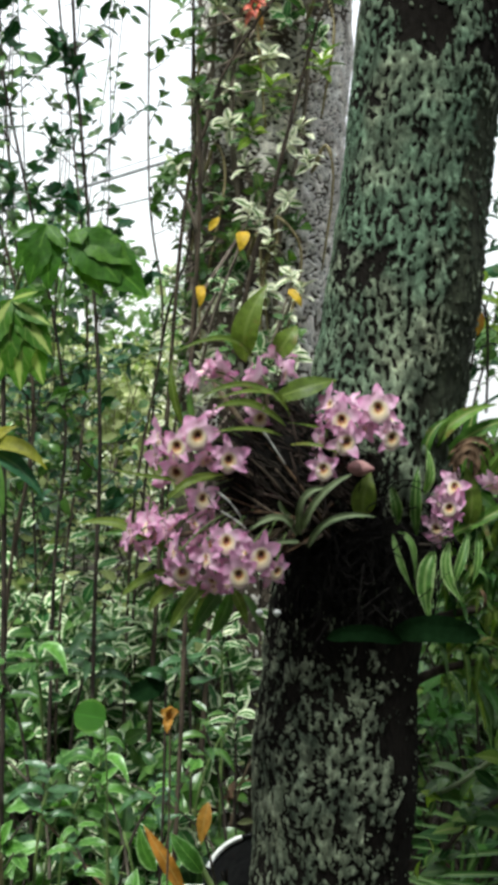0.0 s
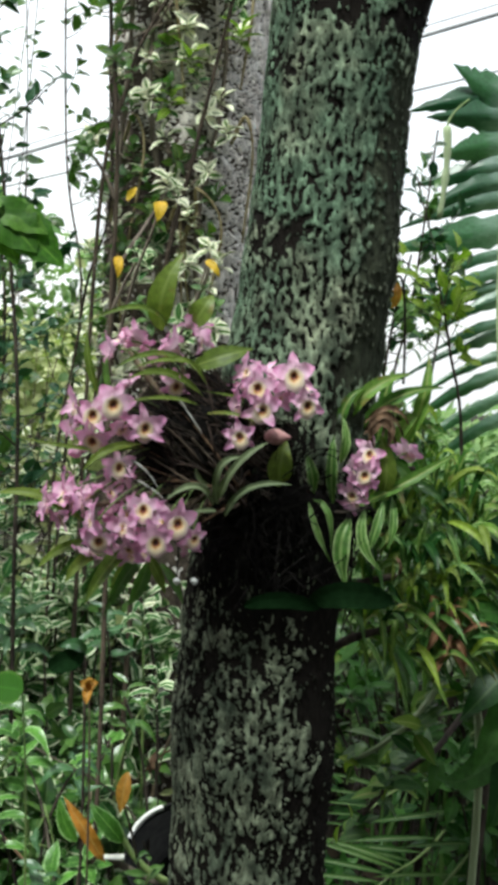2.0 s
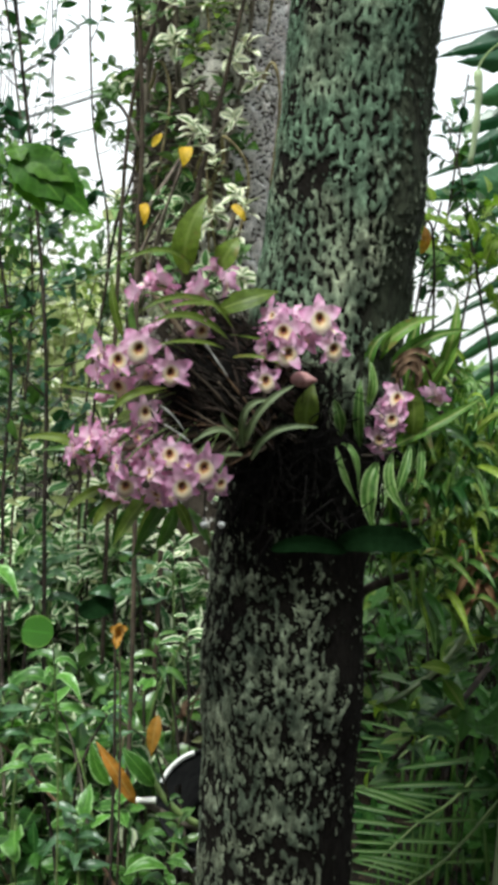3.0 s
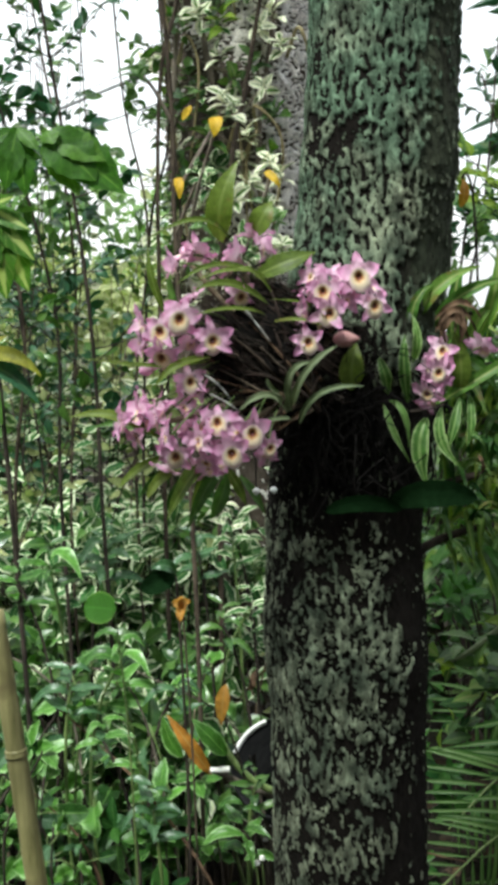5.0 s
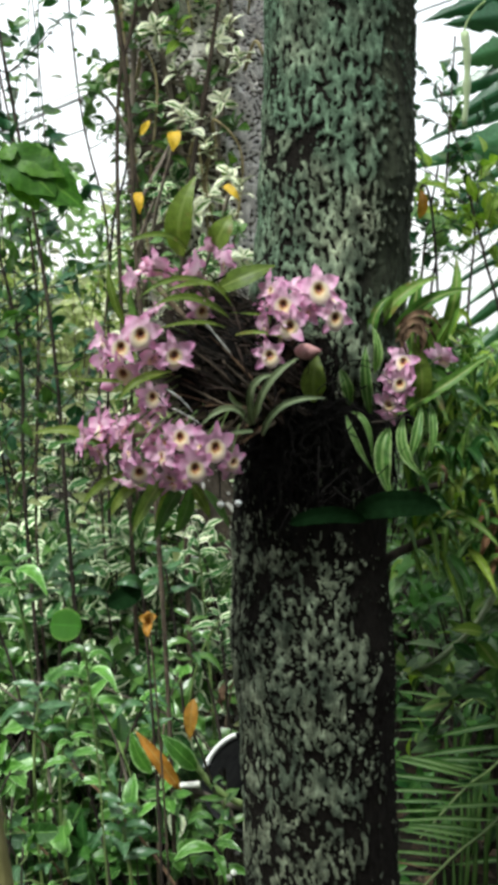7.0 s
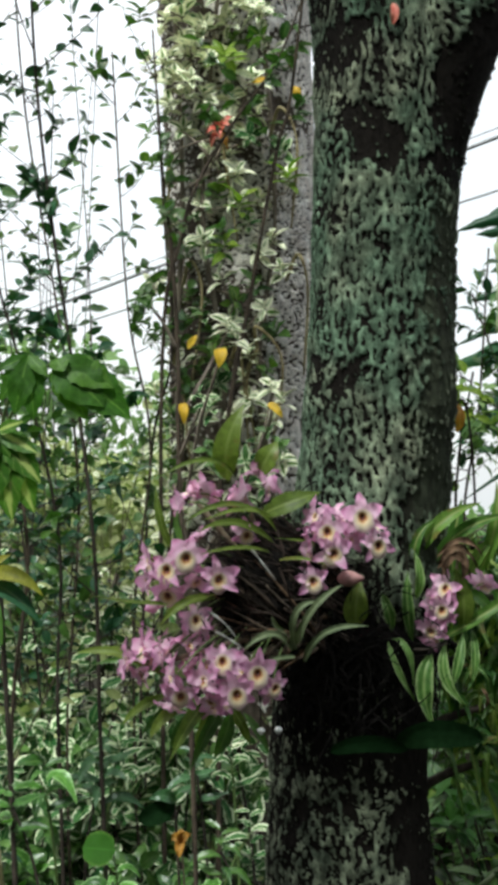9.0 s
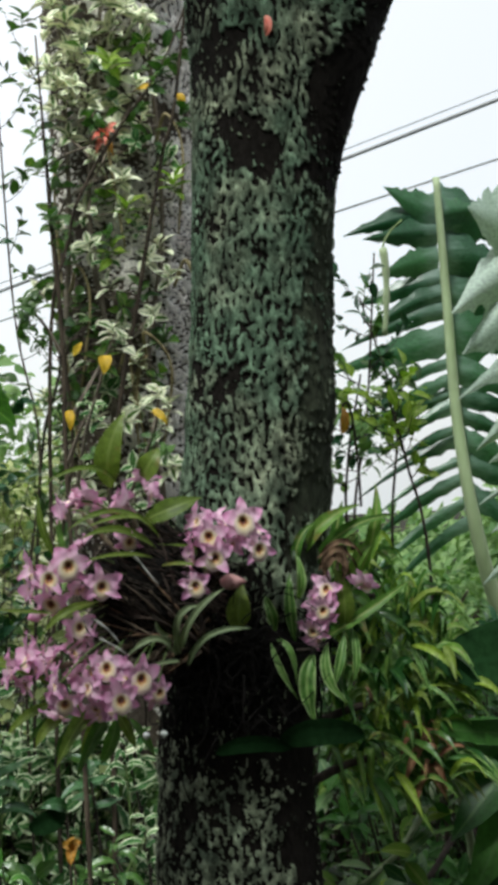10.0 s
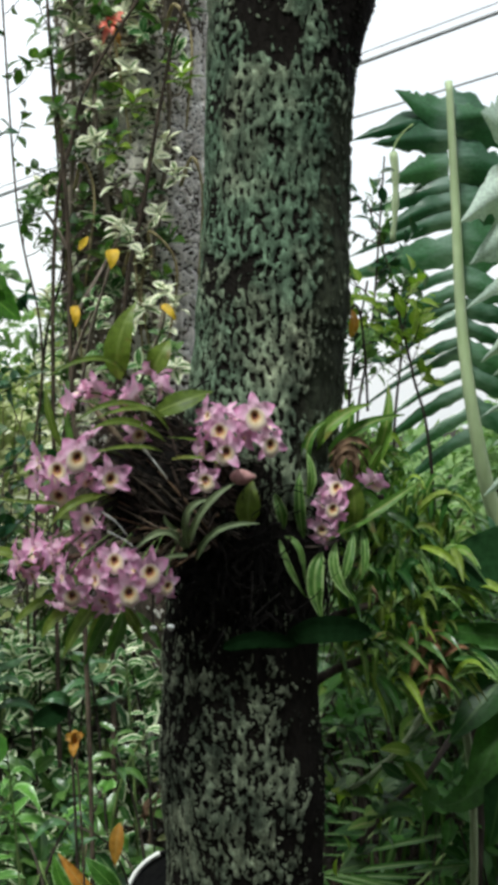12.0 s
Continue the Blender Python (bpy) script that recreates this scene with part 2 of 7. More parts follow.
M_TIP = rough_mat("wet_white_bead", (0.85, 0.86, 0.84), (0.92, 0.92, 0.9), 80.0, 0.15)
# sheath lightened to grey: distance haze is put into the colour
M_CABLE = rough_mat("hazed_cable_sheath", (0.26, 0.27, 0.28), (0.34, 0.34, 0.35), 10.0, 0.6)
M_DRY = rough_mat("dry_sheath", (0.045, 0.028, 0.018), (0.19, 0.115, 0.07), 70.0, 0.8, (1, 1, 0.3), 0.5, 0.002)
M_RUST = rough_mat("rusty_dead_leaf", (0.10, 0.045, 0.022), (0.30, 0.16, 0.09), 70.0, 0.75, (1, 1, 0.3), 0.5, 0.002)
M_SCARLET = rough_mat("scarlet_bract", (0.62, 0.10, 0.07), (0.75, 0.26, 0.18), 60.0, 0.5)
M_PETAL = petal_mat("lilac_petal", (0.90, 0.72, 0.79), (0.77, 0.36, 0.58), (0.62, 0.19, 0.45))
M_BUD = rough_mat("dusky_bud", (0.34, 0.15, 0.15), (0.58, 0.34, 0.32), 60.0, 0.6)
M_LIP = lip_mat("cream_lip")
M_EYE = rough_mat("maroon_column", (0.09, 0.025, 0.02), (0.2, 0.07, 0.04), 90.0, 0.9)
M_OLIVE = leaf_mat("olive_orchid_leaf", (0.10, 0.15, 0.025), (0.19, 0.25, 0.05), None, 0.3, (0.22, 0.28, 0.08), 0.08, 0.4, 0.35, wear=0.5)
M_STRIPED = leaf_mat("pale_edged_strap_leaf", (0.045, 0.12, 0.025), (0.09, 0.2, 0.04), (0.30, 0.42, 0.17), 0.40, (0.24, 0.36, 0.12), 0.12, 0.35, 0.3)
M_GREY_LEAF = leaf_mat("dull_green_thin_leaf", (0.12, 0.16, 0.085), (0.19, 0.23, 0.125), None, 0.3, (0.3, 0.36, 0.2), 0.14, 0.45, 0.25)
# dark green deepened further: shade on these leaves is put into the colour
M_BROAD_DARK = leaf_mat("dark_green_broad_leaf", (0.007, 0.024, 0.008), (0.012, 0.034, 0.012), None, 0.3, (0.012, 0.036, 0.013), 0.05, 0.9, 0.05, gloss=0.0)
M_VARIEG = leaf_mat("cream_edged_leaf", (0.022, 0.09, 0.024), (0.06, 0.17, 0.042), (0.74, 0.80, 0.55), 0.35, (0.2, 0.3, 0.12), 0.05, 0.5, 0.18, (0.85, 1.05, 0.6), gloss=0.1)
M_CREAM = leaf_mat("mostly_cream_leaf", (0.07, 0.17, 0.03), (0.16, 0.28, 0.06), (0.90, 0.90, 0.68), 0.13, None, 0.05, 0.5, 0.14, (1.0, 1.0, 0.86), gloss=0.1)
M_GREEN = leaf_mat("mid_green_leaf", (0.026, 0.085, 0.018), (0.105, 0.215, 0.045), None, 0.3, (0.14, 0.22, 0.07), 0.06, 0.28, 0.28, gloss=0.5)
M_DARKLEAF = leaf_mat("deep_green_leaf", (0.010, 0.05, 0.022), (0.034, 0.115, 0.052), None, 0.3, (0.08, 0.14, 0.06), 0.06, 0.3, 0.2, gloss=0.3)
# darker copy of the leaf green, with the low planting's shade in its colour
M_SHADE_LEAF = leaf_mat("shade_tinted_green_leaf", (0.010, 0.045, 0.010), (0.045, 0.13, 0.022), None, 0.3, (0.06, 0.13, 0.035), 0.06, 0.35, 0.25, gloss=0.15)
# the pale margin also paints the highlights along the leaf edges
M_SOFT = leaf_mat("soft_bright_leaf", (0.012, 0.050, 0.011), (0.095, 0.26, 0.036), (0.30, 0.50, 0.20), 0.44, (0.2, 0.38, 0.1), 0.03, 0.3, 0.28, side_veins=7.0, gloss=0.3)
M_BLUISH = leaf_mat("dark_glossy_herb_leaf", (0.028, 0.08, 0.03), (0.075, 0.17, 0.07), None, 0.3, (0.12, 0.22, 0.12), 0.05, 0.28, 0.25, side_veins=6.0, gloss=0.35)
M_ROUND = leaf_mat("thin_round_leaf", (0.04, 0.155, 0.011), (0.055, 0.19, 0.016), (0.24, 0.42, 0.09), 0.46, (0.07, 0.25, 0.025), 0.03, 0.45, 0.4, side_veins=6.0)
M_CRIMSON = leaf_mat("crimson_leaf", (0.045, 0.004, 0.008), (0.08, 0.007, 0.014), None, 0.3, None, 0.05, 0.35, 0.2)
M_LIME = leaf_mat("lime_leaf", (0.16, 0.26, 0.03), (0.26, 0.36, 0.05), None, 0.3, (0.35, 0.42, 0.12), 0.08, 0.4, 0.4)
M_FERN = leaf_mat("arching_narrow_leaf", (0.035, 0.11, 0.018), (0.15, 0.26, 0.05), None, 0.3, (0.25, 0.3, 0.1), 0.12, 0.4, 0.3, wear=0.6)
M_PALM = leaf_mat("palm_leaflet", (0.025, 0.075, 0.016), (0.065, 0.135, 0.032), None, 0.3, (0.16, 0.22, 0.08), 0.1, 0.4, 0.3)
M_BANANA = leaf_mat("torn_banana_blade", (0.014, 0.06, 0.028), (0.05, 0.14, 0.06), None, 0.3, None, 0.1, 0.28, 0.2, side_veins=16.0, rib_sheen=(0.22, 0.31, 0.265))
M_BANANA_PALE = leaf_mat("glaucous_banana_blade", (0.30, 0.38, 0.32), (0.46, 0.54, 0.48), None, 0.3, None, 0.1, 0.35, 0.3, side_veins=16.0)
M_BANANA.node_tree.nodes["Principled BSDF"].inputs["Specular IOR Level"].default_value = 0.45
M_MIDRIB = rough_mat("pale_midrib", (0.30, 0.38, 0.2), (0.42, 0.5, 0.3), 15.0, 0.45, (1, 1, 0.2), 0.2, 0.002)
M_YELLOW = leaf_mat("yellowed_leaf", (0.62, 0.34, 0.02), (0.72, 0.46, 0.05), None, 0.3, None, 0.05, 0.5, 0.35)
M_YELLOWISH = leaf_mat("yellow_green_leaf", (0.22, 0.23, 0.03), (0.36, 0.32, 0.05), None, 0.3, None, 0.05, 0.45, 0.4)
M_ORANGE = leaf_mat("orange_dying_leaf", (0.44, 0.18, 0.03), (0.56, 0.28, 0.06), None, 0.3, (0.5, 0.3, 0.1), 0.06, 0.5, 0.3, wear=0.5)
M_LITTER = leaf_mat("brown_leaf_litter", (0.028, 0.018, 0.011), (0.08, 0.052, 0.03), None, 0.3, None, 0.05, 0.7, 0.1, wear=0.6)
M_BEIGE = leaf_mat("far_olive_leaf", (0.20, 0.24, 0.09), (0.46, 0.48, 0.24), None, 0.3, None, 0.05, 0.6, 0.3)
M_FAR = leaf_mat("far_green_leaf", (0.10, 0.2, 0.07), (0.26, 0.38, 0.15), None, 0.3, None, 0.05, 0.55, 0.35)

# ---------------------------------------------------------------- mesh tools
rng = np.random.default_rng(7)


def unit(v):
    v = Vector(v)
    return v.normalized() if v.length > 1e-9 else Vector((0, 0, 1))


def mesh_of(name, verts, faces, material, uvs=None, smooth=True):
    """A mesh from arrays; all faces have as many corners as the first."""
    verts, faces = np.asarray(verts, np.float32), np.asarray(faces, np.int32)
    me = bpy.data.meshes.new(name)
    k = faces.shape[1]
    me.vertices.add(len(verts))
    me.vertices.foreach_set("co", verts.ravel())
    me.loops.add(faces.size)
    me.loops.foreach_set("vertex_index", faces.ravel())
    me.polygons.add(len(faces))
    me.polygons.foreach_set("loop_start", np.arange(0, faces.size, k, dtype=np.int32))
    if uvs is not None:
        layer = me.uv_layers.new(name="UVMap")
        layer.data.foreach_set("uv", np.asarray(uvs, np.float32)[faces.ravel()].ravel())
    me.update(calc_edges=True)
    if smooth:
        me.polygons.foreach_set("use_smooth", np.ones(len(faces), bool))
    me.materials.append(material)
    return me


def thing(name, label, category, group="", kind="", at=(0, 0, 0)):
    ob = new(name)
    ob.empty_display_size = 0.05
    ob.location = at
    return tagged(ob, label, category, group, kind)


def put(name, me, parent, m=None, label="", kind=""):
    """Links a mesh as one part under a thing; m is the pose in the world."""
    ob = new(name, me)
    ob.parent = parent
    if parent is not None:
        base = Matrix.Translation(parent.location) if parent.parent is None else parent.parent.matrix_basis @ parent.matrix_basis
        ob.matrix_basis = base.inverted() @ (m or Matrix())
    elif m is not None:
        ob.matrix_basis = m
    return tagged(ob, label, kind=kind)


def grid_faces(rows, cols, wrap=False):
    a = np.arange(rows - 1)[:, None] * cols
    b = np.arange(cols if wrap else cols - 1)[None, :]
    c = (b + 1) % cols
    return np.stack([a + b, a + c, a + cols + c, a + cols + b], -1).reshape(-1, 4)


def bezier(points, n):
    """n places on the smooth curve that starts, ends and bends as the points do."""
    p = np.asarray(points, float)
    t = np.linspace(0, 1, n)[:, None]
    if len(p) == 2:
        return p[0] * (1 - t) + p[1] * t
    if len(p) == 3:
        c = 2 * p[1] - 0.5 * (p[0] + p[2])
        return p[0] * (1 - t) ** 2 + 2 * c * t * (1 - t) + p[2] * t * t
    seg = np.linspace(0, len(p) - 1, n)
    i = np.minimum(seg.astype(int), len(p) - 2)
    u = (seg - i)[:, None]
    q = np.vstack([2 * p[0] - p[1], p, 2 * p[-1] - p[-2]])
    a, b, c, d = q[i], q[i + 1], q[i + 2], q[i + 3]
    return 0.5 * (2 * b + (c - a) * u + (2 * a - 5 * b + 4 * c - d) * u**2 + (3 * b - a - 3 * c + d) * u**3)


def tube_arrays(points, r0, r1, sides=7, n=None, lumps=0.0, power=1.0):
    c = bezier(points, n or max(6, 6 * len(points)))
    tan = np.gradient(c, axis=0)
    tan /= np.linalg.norm(tan, axis=1, keepdims=True) + 1e-9
    ref = np.array([0.13, 0.97, 0.2]) if abs(tan[:, 1]).mean() < 0.8 else np.array([1.0, 0.1, 0.1])
    u = np.cross(tan, ref)
    u /= np.linalg.norm(u, axis=1, keepdims=True) + 1e-9
    v = np.cross(tan, u)
    s = np.linspace(0, 1, len(c)) ** power
    r = r0 * (1 - s) + r1 * s
    ang = np.linspace(0, 2 * np.pi, sides, endpoint=False)
    ring = np.cos(ang)[None, :, None] * u[:, None] + np.sin(ang)[None, :, None] * v[:, None]
    rr = r[:, None] * np.ones(sides)
    if lumps:
        rr = rr * (1 + lumps * rng.normal(size=(len(c), 1)) + 0.5 * lumps * rng.normal(size=rr.shape))
    verts = (c[:, None] + ring * rr[..., None]).reshape(-1, 3)
    uv = np.stack(np.meshgrid(np.linspace(0, 1, sides), np.linspace(0, 1, len(c))), -1).reshape(-1, 2)
    faces = grid_faces(len(c), sides, True)
    ends = np.vstack([c[0], c[-1]])
    k, last = len(verts), (len(c) - 1) * sides
    j = np.arange(sides)
    caps = np.vstack([np.stack([np.full(sides, k), (j + 1) % sides, j, j], 1)[:, :4], np.stack([np.full(sides, k + 1), last + j, last + (j + 1) % sides, last + (j + 1) % sides], 1)])
    return np.vstack([verts, ends]), faces, caps, np.vstack([uv, [[0.5, 0], [0.5, 1]]])


def tri(quads):
    q = np.asarray(quads)
    return np.vstack([q[:, [0, 1, 2]], q[:, [0, 2, 3]]])


def tube(name, points, r0, r1, material, parent, sides=7, n=None, lumps=0.04, label="", power=1.0):
    v, f, caps, uv = tube_arrays(points, r0, r1, sides, n, lumps, power)
    faces = np.vstack([tri(f), caps[:, :3]])
    return put(name, mesh_of(name, v, faces, material, uv), parent, None, label)


def tubes(name, many, material, parent, label="", kind="stuff"):
    """Many thin twigs or roots that nobody could count, in one part: rows of points, first radius, last radius."""
    if name in ("stem", "twig"):
        for points, r0, r1 in many:
            tube(name, points, r0, r1, material, parent, 5, None, 0.08)
        return None
    vs, fs, us, k = [], [], [], 0
    for points, r0, r1 in many:
        v, f, caps, uv = tube_arrays(points, r0, r1, 5, None, 0.08)
        vs.append(v), us.append(uv), fs.append(np.vstack([tri(f), caps[:, :3]]) + k)
        k += len(v)
    return put(name, mesh_of(name, np.vstack(vs), np.vstack(fs), material, np.vstack(us)), parent, None, label, kind)


SHAPES = {
    "lance": lambda s: np.sin(np.pi * s**0.85) ** 0.9,
    "oval": lambda s: np.sqrt(np.clip(1 - (2 * s - 1) ** 2, 0, 1)) ** 0.9,
    "heart": lambda s: np.clip(np.sin(np.pi * s**0.55), 0, 1) ** 0.8,
    "strap": lambda s: np.minimum(1, 6 * s + 0.35) * np.clip((1 - s) * 3.2, 0, 1) ** 0.6,
    "petal": lambda s: np.clip(np.sin(np.pi * np.clip(s, 0, 1) ** 0.8), 0, 1) ** 0.7 * 0.95 + 0.18 * (1 - s),
}


def leaf_arrays(length, width, shape="lance", n=5, across=2, fold=0.25, droop=0.25, wave=0.0, teeth=0.0):
    """A blade along +y with its face to +z: folded along the midrib, bent down towards the tip."""
    s = np.linspace(0, 1, n + 1)
    half = np.maximum(SHAPES[shape](s), 0.03) * width / 2
    if teeth:
        half = half * (1 + teeth * ((np.arange(n + 1) % 2) - 0.5))
    c = np.linspace(-1, 1, across + 1)
    x = half[:, None] * c
    y = length * s[:, None] * np.ones_like(c)
    z = fold * abs(x) - droop * length * s[:, None] ** 2 + wave * width * np.sin(s[:, None] * 14.0 + np.sign(c) * 1.1) * abs(c)
    bend = 1 - 0.35 * droop * s[:, None]
    verts = np.stack([x, y * bend, z], -1).reshape(-1, 3)
    uv = np.stack([0.5 + 0.5 * c[None, :] * np.ones((n + 1, 1)), s[:, None] * np.ones_like(c)], -1).reshape(-1, 2)
    return verts, grid_faces(n + 1, across + 1), uv


def frames_of(dirs, ups):
    """Turns that lead +y into dirs and +z near ups."""
    y = dirs / (np.linalg.norm(dirs, axis=1, keepdims=True) + 1e-9)
    x = np.cross(y, ups)
    x /= np.linalg.norm(x, axis=1, keepdims=True) + 1e-9
    z = np.cross(x, y)
    return np.stack([x, y, z], 2)


def scatter_mesh(name, template, places, dirs, ups, sizes, material):
    v, f, uv = template
    turn = frames_of(np.asarray(dirs, float), np.asarray(ups, float))
    n = len(places)
    allv = np.einsum("nij,vj->nvi", turn, v) * np.asarray(sizes)[:, None, None] + np.asarray(places)[:, None]
    allf = f[None] + (np.arange(n) * len(v))[:, None, None]
    return mesh_of(name, allv.reshape(-1, 3), allf.reshape(-1, 4), material, np.tile(uv, (n, 1)))


def scatter(name, template, places, dirs, ups, sizes, material, parent, label="", kind="stuff"):
    if len(places) == 0:
        return None
    return put(name, scatter_mesh(name, template, places, dirs, ups, sizes, material), parent, None, label, kind)


def strap(name, points, width, material, parent, face=(0, -1, 0.5), n=14, fold=0.3, wave=0.0, shape="strap", label="", twist=0.0):
    """One long leaf along a curve, folded along its middle."""
    c = bezier(points, n + 1)
    tan = np.gradient(c, axis=0)
    tan /= np.linalg.norm(tan, axis=1, keepdims=True) + 1e-9
    s = np.linspace(0, 1, n + 1)
    half = np.maximum(SHAPES[shape](s), 0.04) * width / 2
    f = np.tile(np.asarray(face, float), (n + 1, 1))
    side = np.cross(tan, f)
    side /= np.linalg.norm(side, axis=1, keepdims=True) + 1e-9
    up = np.cross(side, tan)
    a = twist * s[:, None]
    side, up = side * np.cos(a) + up * np.sin(a), up * np.cos(a) - side * np.sin(a)
    k = np.linspace(-1, 1, 5)
    off = half[:, None] * k
    lift = fold * abs(off) + wave * width * np.sin(s[:, None] * 16 + np.sign(k) * 1.3) * abs(k)
    verts = c[:, None] + side[:, None] * off[..., None] + up[:, None] * lift[..., None]
    uv = np.stack([0.5 + 0.5 * k[None] * np.ones((n + 1, 1)), s[:, None] * np.ones_like(k)], -1)
    me = mesh_of(name, verts.reshape(-1, 3), grid_faces(n + 1, 5), material, uv.reshape(-1, 2))
    return put(name, me, parent, None, label)


def hash3(i, j, k):
    h = (i * 374761393 + j * 668265263 + k * 1274126177) & 0x7FFFFFFF
    h = ((h ^ (h >> 13)) * 1103515245) & 0x7FFFFFFF
    return ((h ^ (h >> 16)) & 0xFFFF) / 65535.0


def vnoise(p):
    """Value noise of many places at once, 0 to 1."""
    i = np.floor(p).astype(np.int64)
    f = p - i
    f = f * f * (3 - 2 * f)
    out = 0
    for a in (0, 1):
        for b in (0, 1):
            for c in (0, 1):
                w = (f[..., 0] if a else 1 - f[..., 0]) * (f[..., 1] if b else 1 - f[..., 1]) * (f[..., 2] if c else 1 - f[..., 2])
                out = out + w * hash3(i[..., 0] + a, i[..., 1] + b, i[..., 2] + c)
    return out


def fbm(p, octaves=3):
    total, amp, out = 0, 1.0, 0
    for o in range(octaves):
        out = out + amp * vnoise(p * 2.03**o + 17.3 * o)
        total, amp = total + amp, amp * 0.55
    return out / total


def trunk_mesh(name, axis, step_z, step_a, material, flake, depth, bare=lambda x, y, z: 0 * x, cover=0.3, detail=1.0, aspect=1.0, film=None):
    """A bole round an axis of rows (x, y, z, radius): flaking bark with crevices, the flakes carry crust."""
    axis = np.asarray(axis, float)
    length = np.r_[0, np.cumsum(np.linalg.norm(np.diff(axis[:, :3], axis=0), axis=1))]
    n = int(length[-1] / step_z) + 1
    rows = bezier(axis, n)
    c, r = rows[:, :3], rows[:, 3]
    m = int(2 * np.pi * r.mean() / step_a)
    ang = np.linspace(0, 2 * np.pi, m, endpoint=False)
    tan = np.gradient(c, axis=0)
    tan /= np.linalg.norm(tan, axis=1, keepdims=True)
    u = np.cross(tan, [0, 1, 0])
    u /= np.linalg.norm(u, axis=1, keepdims=True)
    v = np.cross(u, tan)
    ring = np.cos(ang)[None, :, None] * u[:, None] + np.sin(ang)[None, :, None] * v[:, None]
    base = c[:, None] + ring * r[:, None, None]
    warp = np.stack([fbm(base * 30 + q, 2) for q in (0, 50)], -1) - 0.5
    q = base * np.array([1, 1, 0.13]) * flake * 0.36
    q[..., 0] += warp[..., 1] * 1.2
    furrow = np.clip(abs(2 * fbm(q + 9, 3) - 1) / 0.10, 0, 1.4)
    local = np.random.default_rng(int(flake))
    kz, ka = np.fft.fftfreq(n, length[-1] / n)[:, None], np.fft.fftfreq(m, 2 * np.pi * r.mean() / m)[None]
    low = np.clip((1.5 - base[..., 2]) / 0.5, 0, 1)

    def lobes(table, width):
        out = 0
        for wave, stretch, share in table:
            k = np.hypot(ka, kz * stretch) * wave
            band = np.fft.ifft2(np.fft.fft2(local.normal(size=(n, m))) * np.exp(-(((k - 1) / width) ** 2))).real
            out = out + share * band / band.std()
        return out

    upright = lobes(((1.9 / flake, 2.3 * aspect, 1.05), (1.1 / flake, 1.6 * aspect, 0.45), (4.6 / flake, 3.2 * aspect, 0.45)), 0.32)
    curled = lobes(((1.9 / flake, 1.9 * aspect, 0.95), (1.05 / flake, 1.4 * aspect, 0.7), (5.2 / flake, 2.2 * aspect, 0.75)), 0.38)
    worms = upright * (1 - low) + curled * low
    big = fbm(base * 6.0, 3) - 0.5
    patch = fbm(base * np.array([11.0, 11.0, 7.0]) + 31, 3) - 0.5
    off = bare(base[..., 0], base[..., 1], base[..., 2])
    level = worms * (0.75 + 0.9 * fbm(base * np.array([14.0, 14.0, 9.0]) + 71, 2)) + cover - 0.12 * low + 3.4 * patch * detail - 1.5 * np.clip(1 - furrow, 0, 1) - 2.6 * off
    grow = np.clip(0.5 + 0.55 * level, 0, 1)
    grow = grow * grow * (3 - 2 * grow)
    height = depth * (0.55 * grow + 0.3 * np.clip(level * 0.25 + 0.5, 0, 1) + 0.15 * np.clip(furrow, 0, 1)) + 0.03 * big * r[:, None] / 0.13
    verts = base + ring * height[..., None]
    me = mesh_of(name, verts.reshape(-1, 3), grid_faces(n, m, True), material)
    me.attributes.new("crust", "FLOAT", "POINT").data.foreach_set("value", grow.astype(np.float32).ravel())
    if film:
        me.attributes.new("film", "FLOAT", "POINT").data.foreach_set("value", film(base[..., 0], base[..., 1], base[..., 2]).astype(np.float32).ravel())
    return me


# ---------------------------------------------------------------- ground and far distance
def build_ground():
    n = 160
    t = np.linspace(-1, 1, n)
    g = np.sign(t) * (abs(t) ** 4 * 600 + abs(t) * 8)
    x, y = np.meshgrid(g, g + 3.0)
    z = 0.10 * (fbm(np.stack([x, y, 0 * x], -1) * 1.3, 3) - 0.5) * np.exp(-(x**2 + y**2) / 300)
    me = mesh_of("ground", np.stack([x, y, z], -1).reshape(-1, 3), grid_faces(n, n), M_SOIL)
    ob = new("ground", me)
    tagged(ob, "dark damp garden soil under dense planting", "ground", kind="structure")


build_ground()


def cloud_leaves(n, centre, spread, hollow=0.3):
    """Places, directions and ups for leaves in an uneven crown."""
    d = rng.normal(size=(n, 3))
    d /= np.linalg.norm(d, axis=1, keepdims=True)
    rad = hollow + (1 - hollow) * rng.random((n, 1)) ** 0.5
    lump = 0.65 + 0.7 * fbm(d * 2.2 + np.asarray(centre) * 3.1, 2)[:, None]
    p = np.asarray(centre) + d * rad * lump * np.asarray(spread)
    out = d + rng.normal(size=(n, 3)) * 0.7 + [0, 0, -0.2]
    up = np.array([0, -0.4, 1.0]) + rng.normal(size=(n, 3)) * 0.5
    return p, out, up


T_LANCE = leaf_arrays(1.0, 0.36, "lance", 4, 2, 0.35, 0.25)
T_OVAL = leaf_arrays(1.0, 0.62, "oval", 4, 2, 0.25, 0.2)
T_BLADE = leaf_arrays(1.0, 0.52, "lance", 4, 2, 0.35, 0.3)
T_SMALL = leaf_arrays(1.0, 0.45, "lance", 3, 2, 0.3, 0.2)


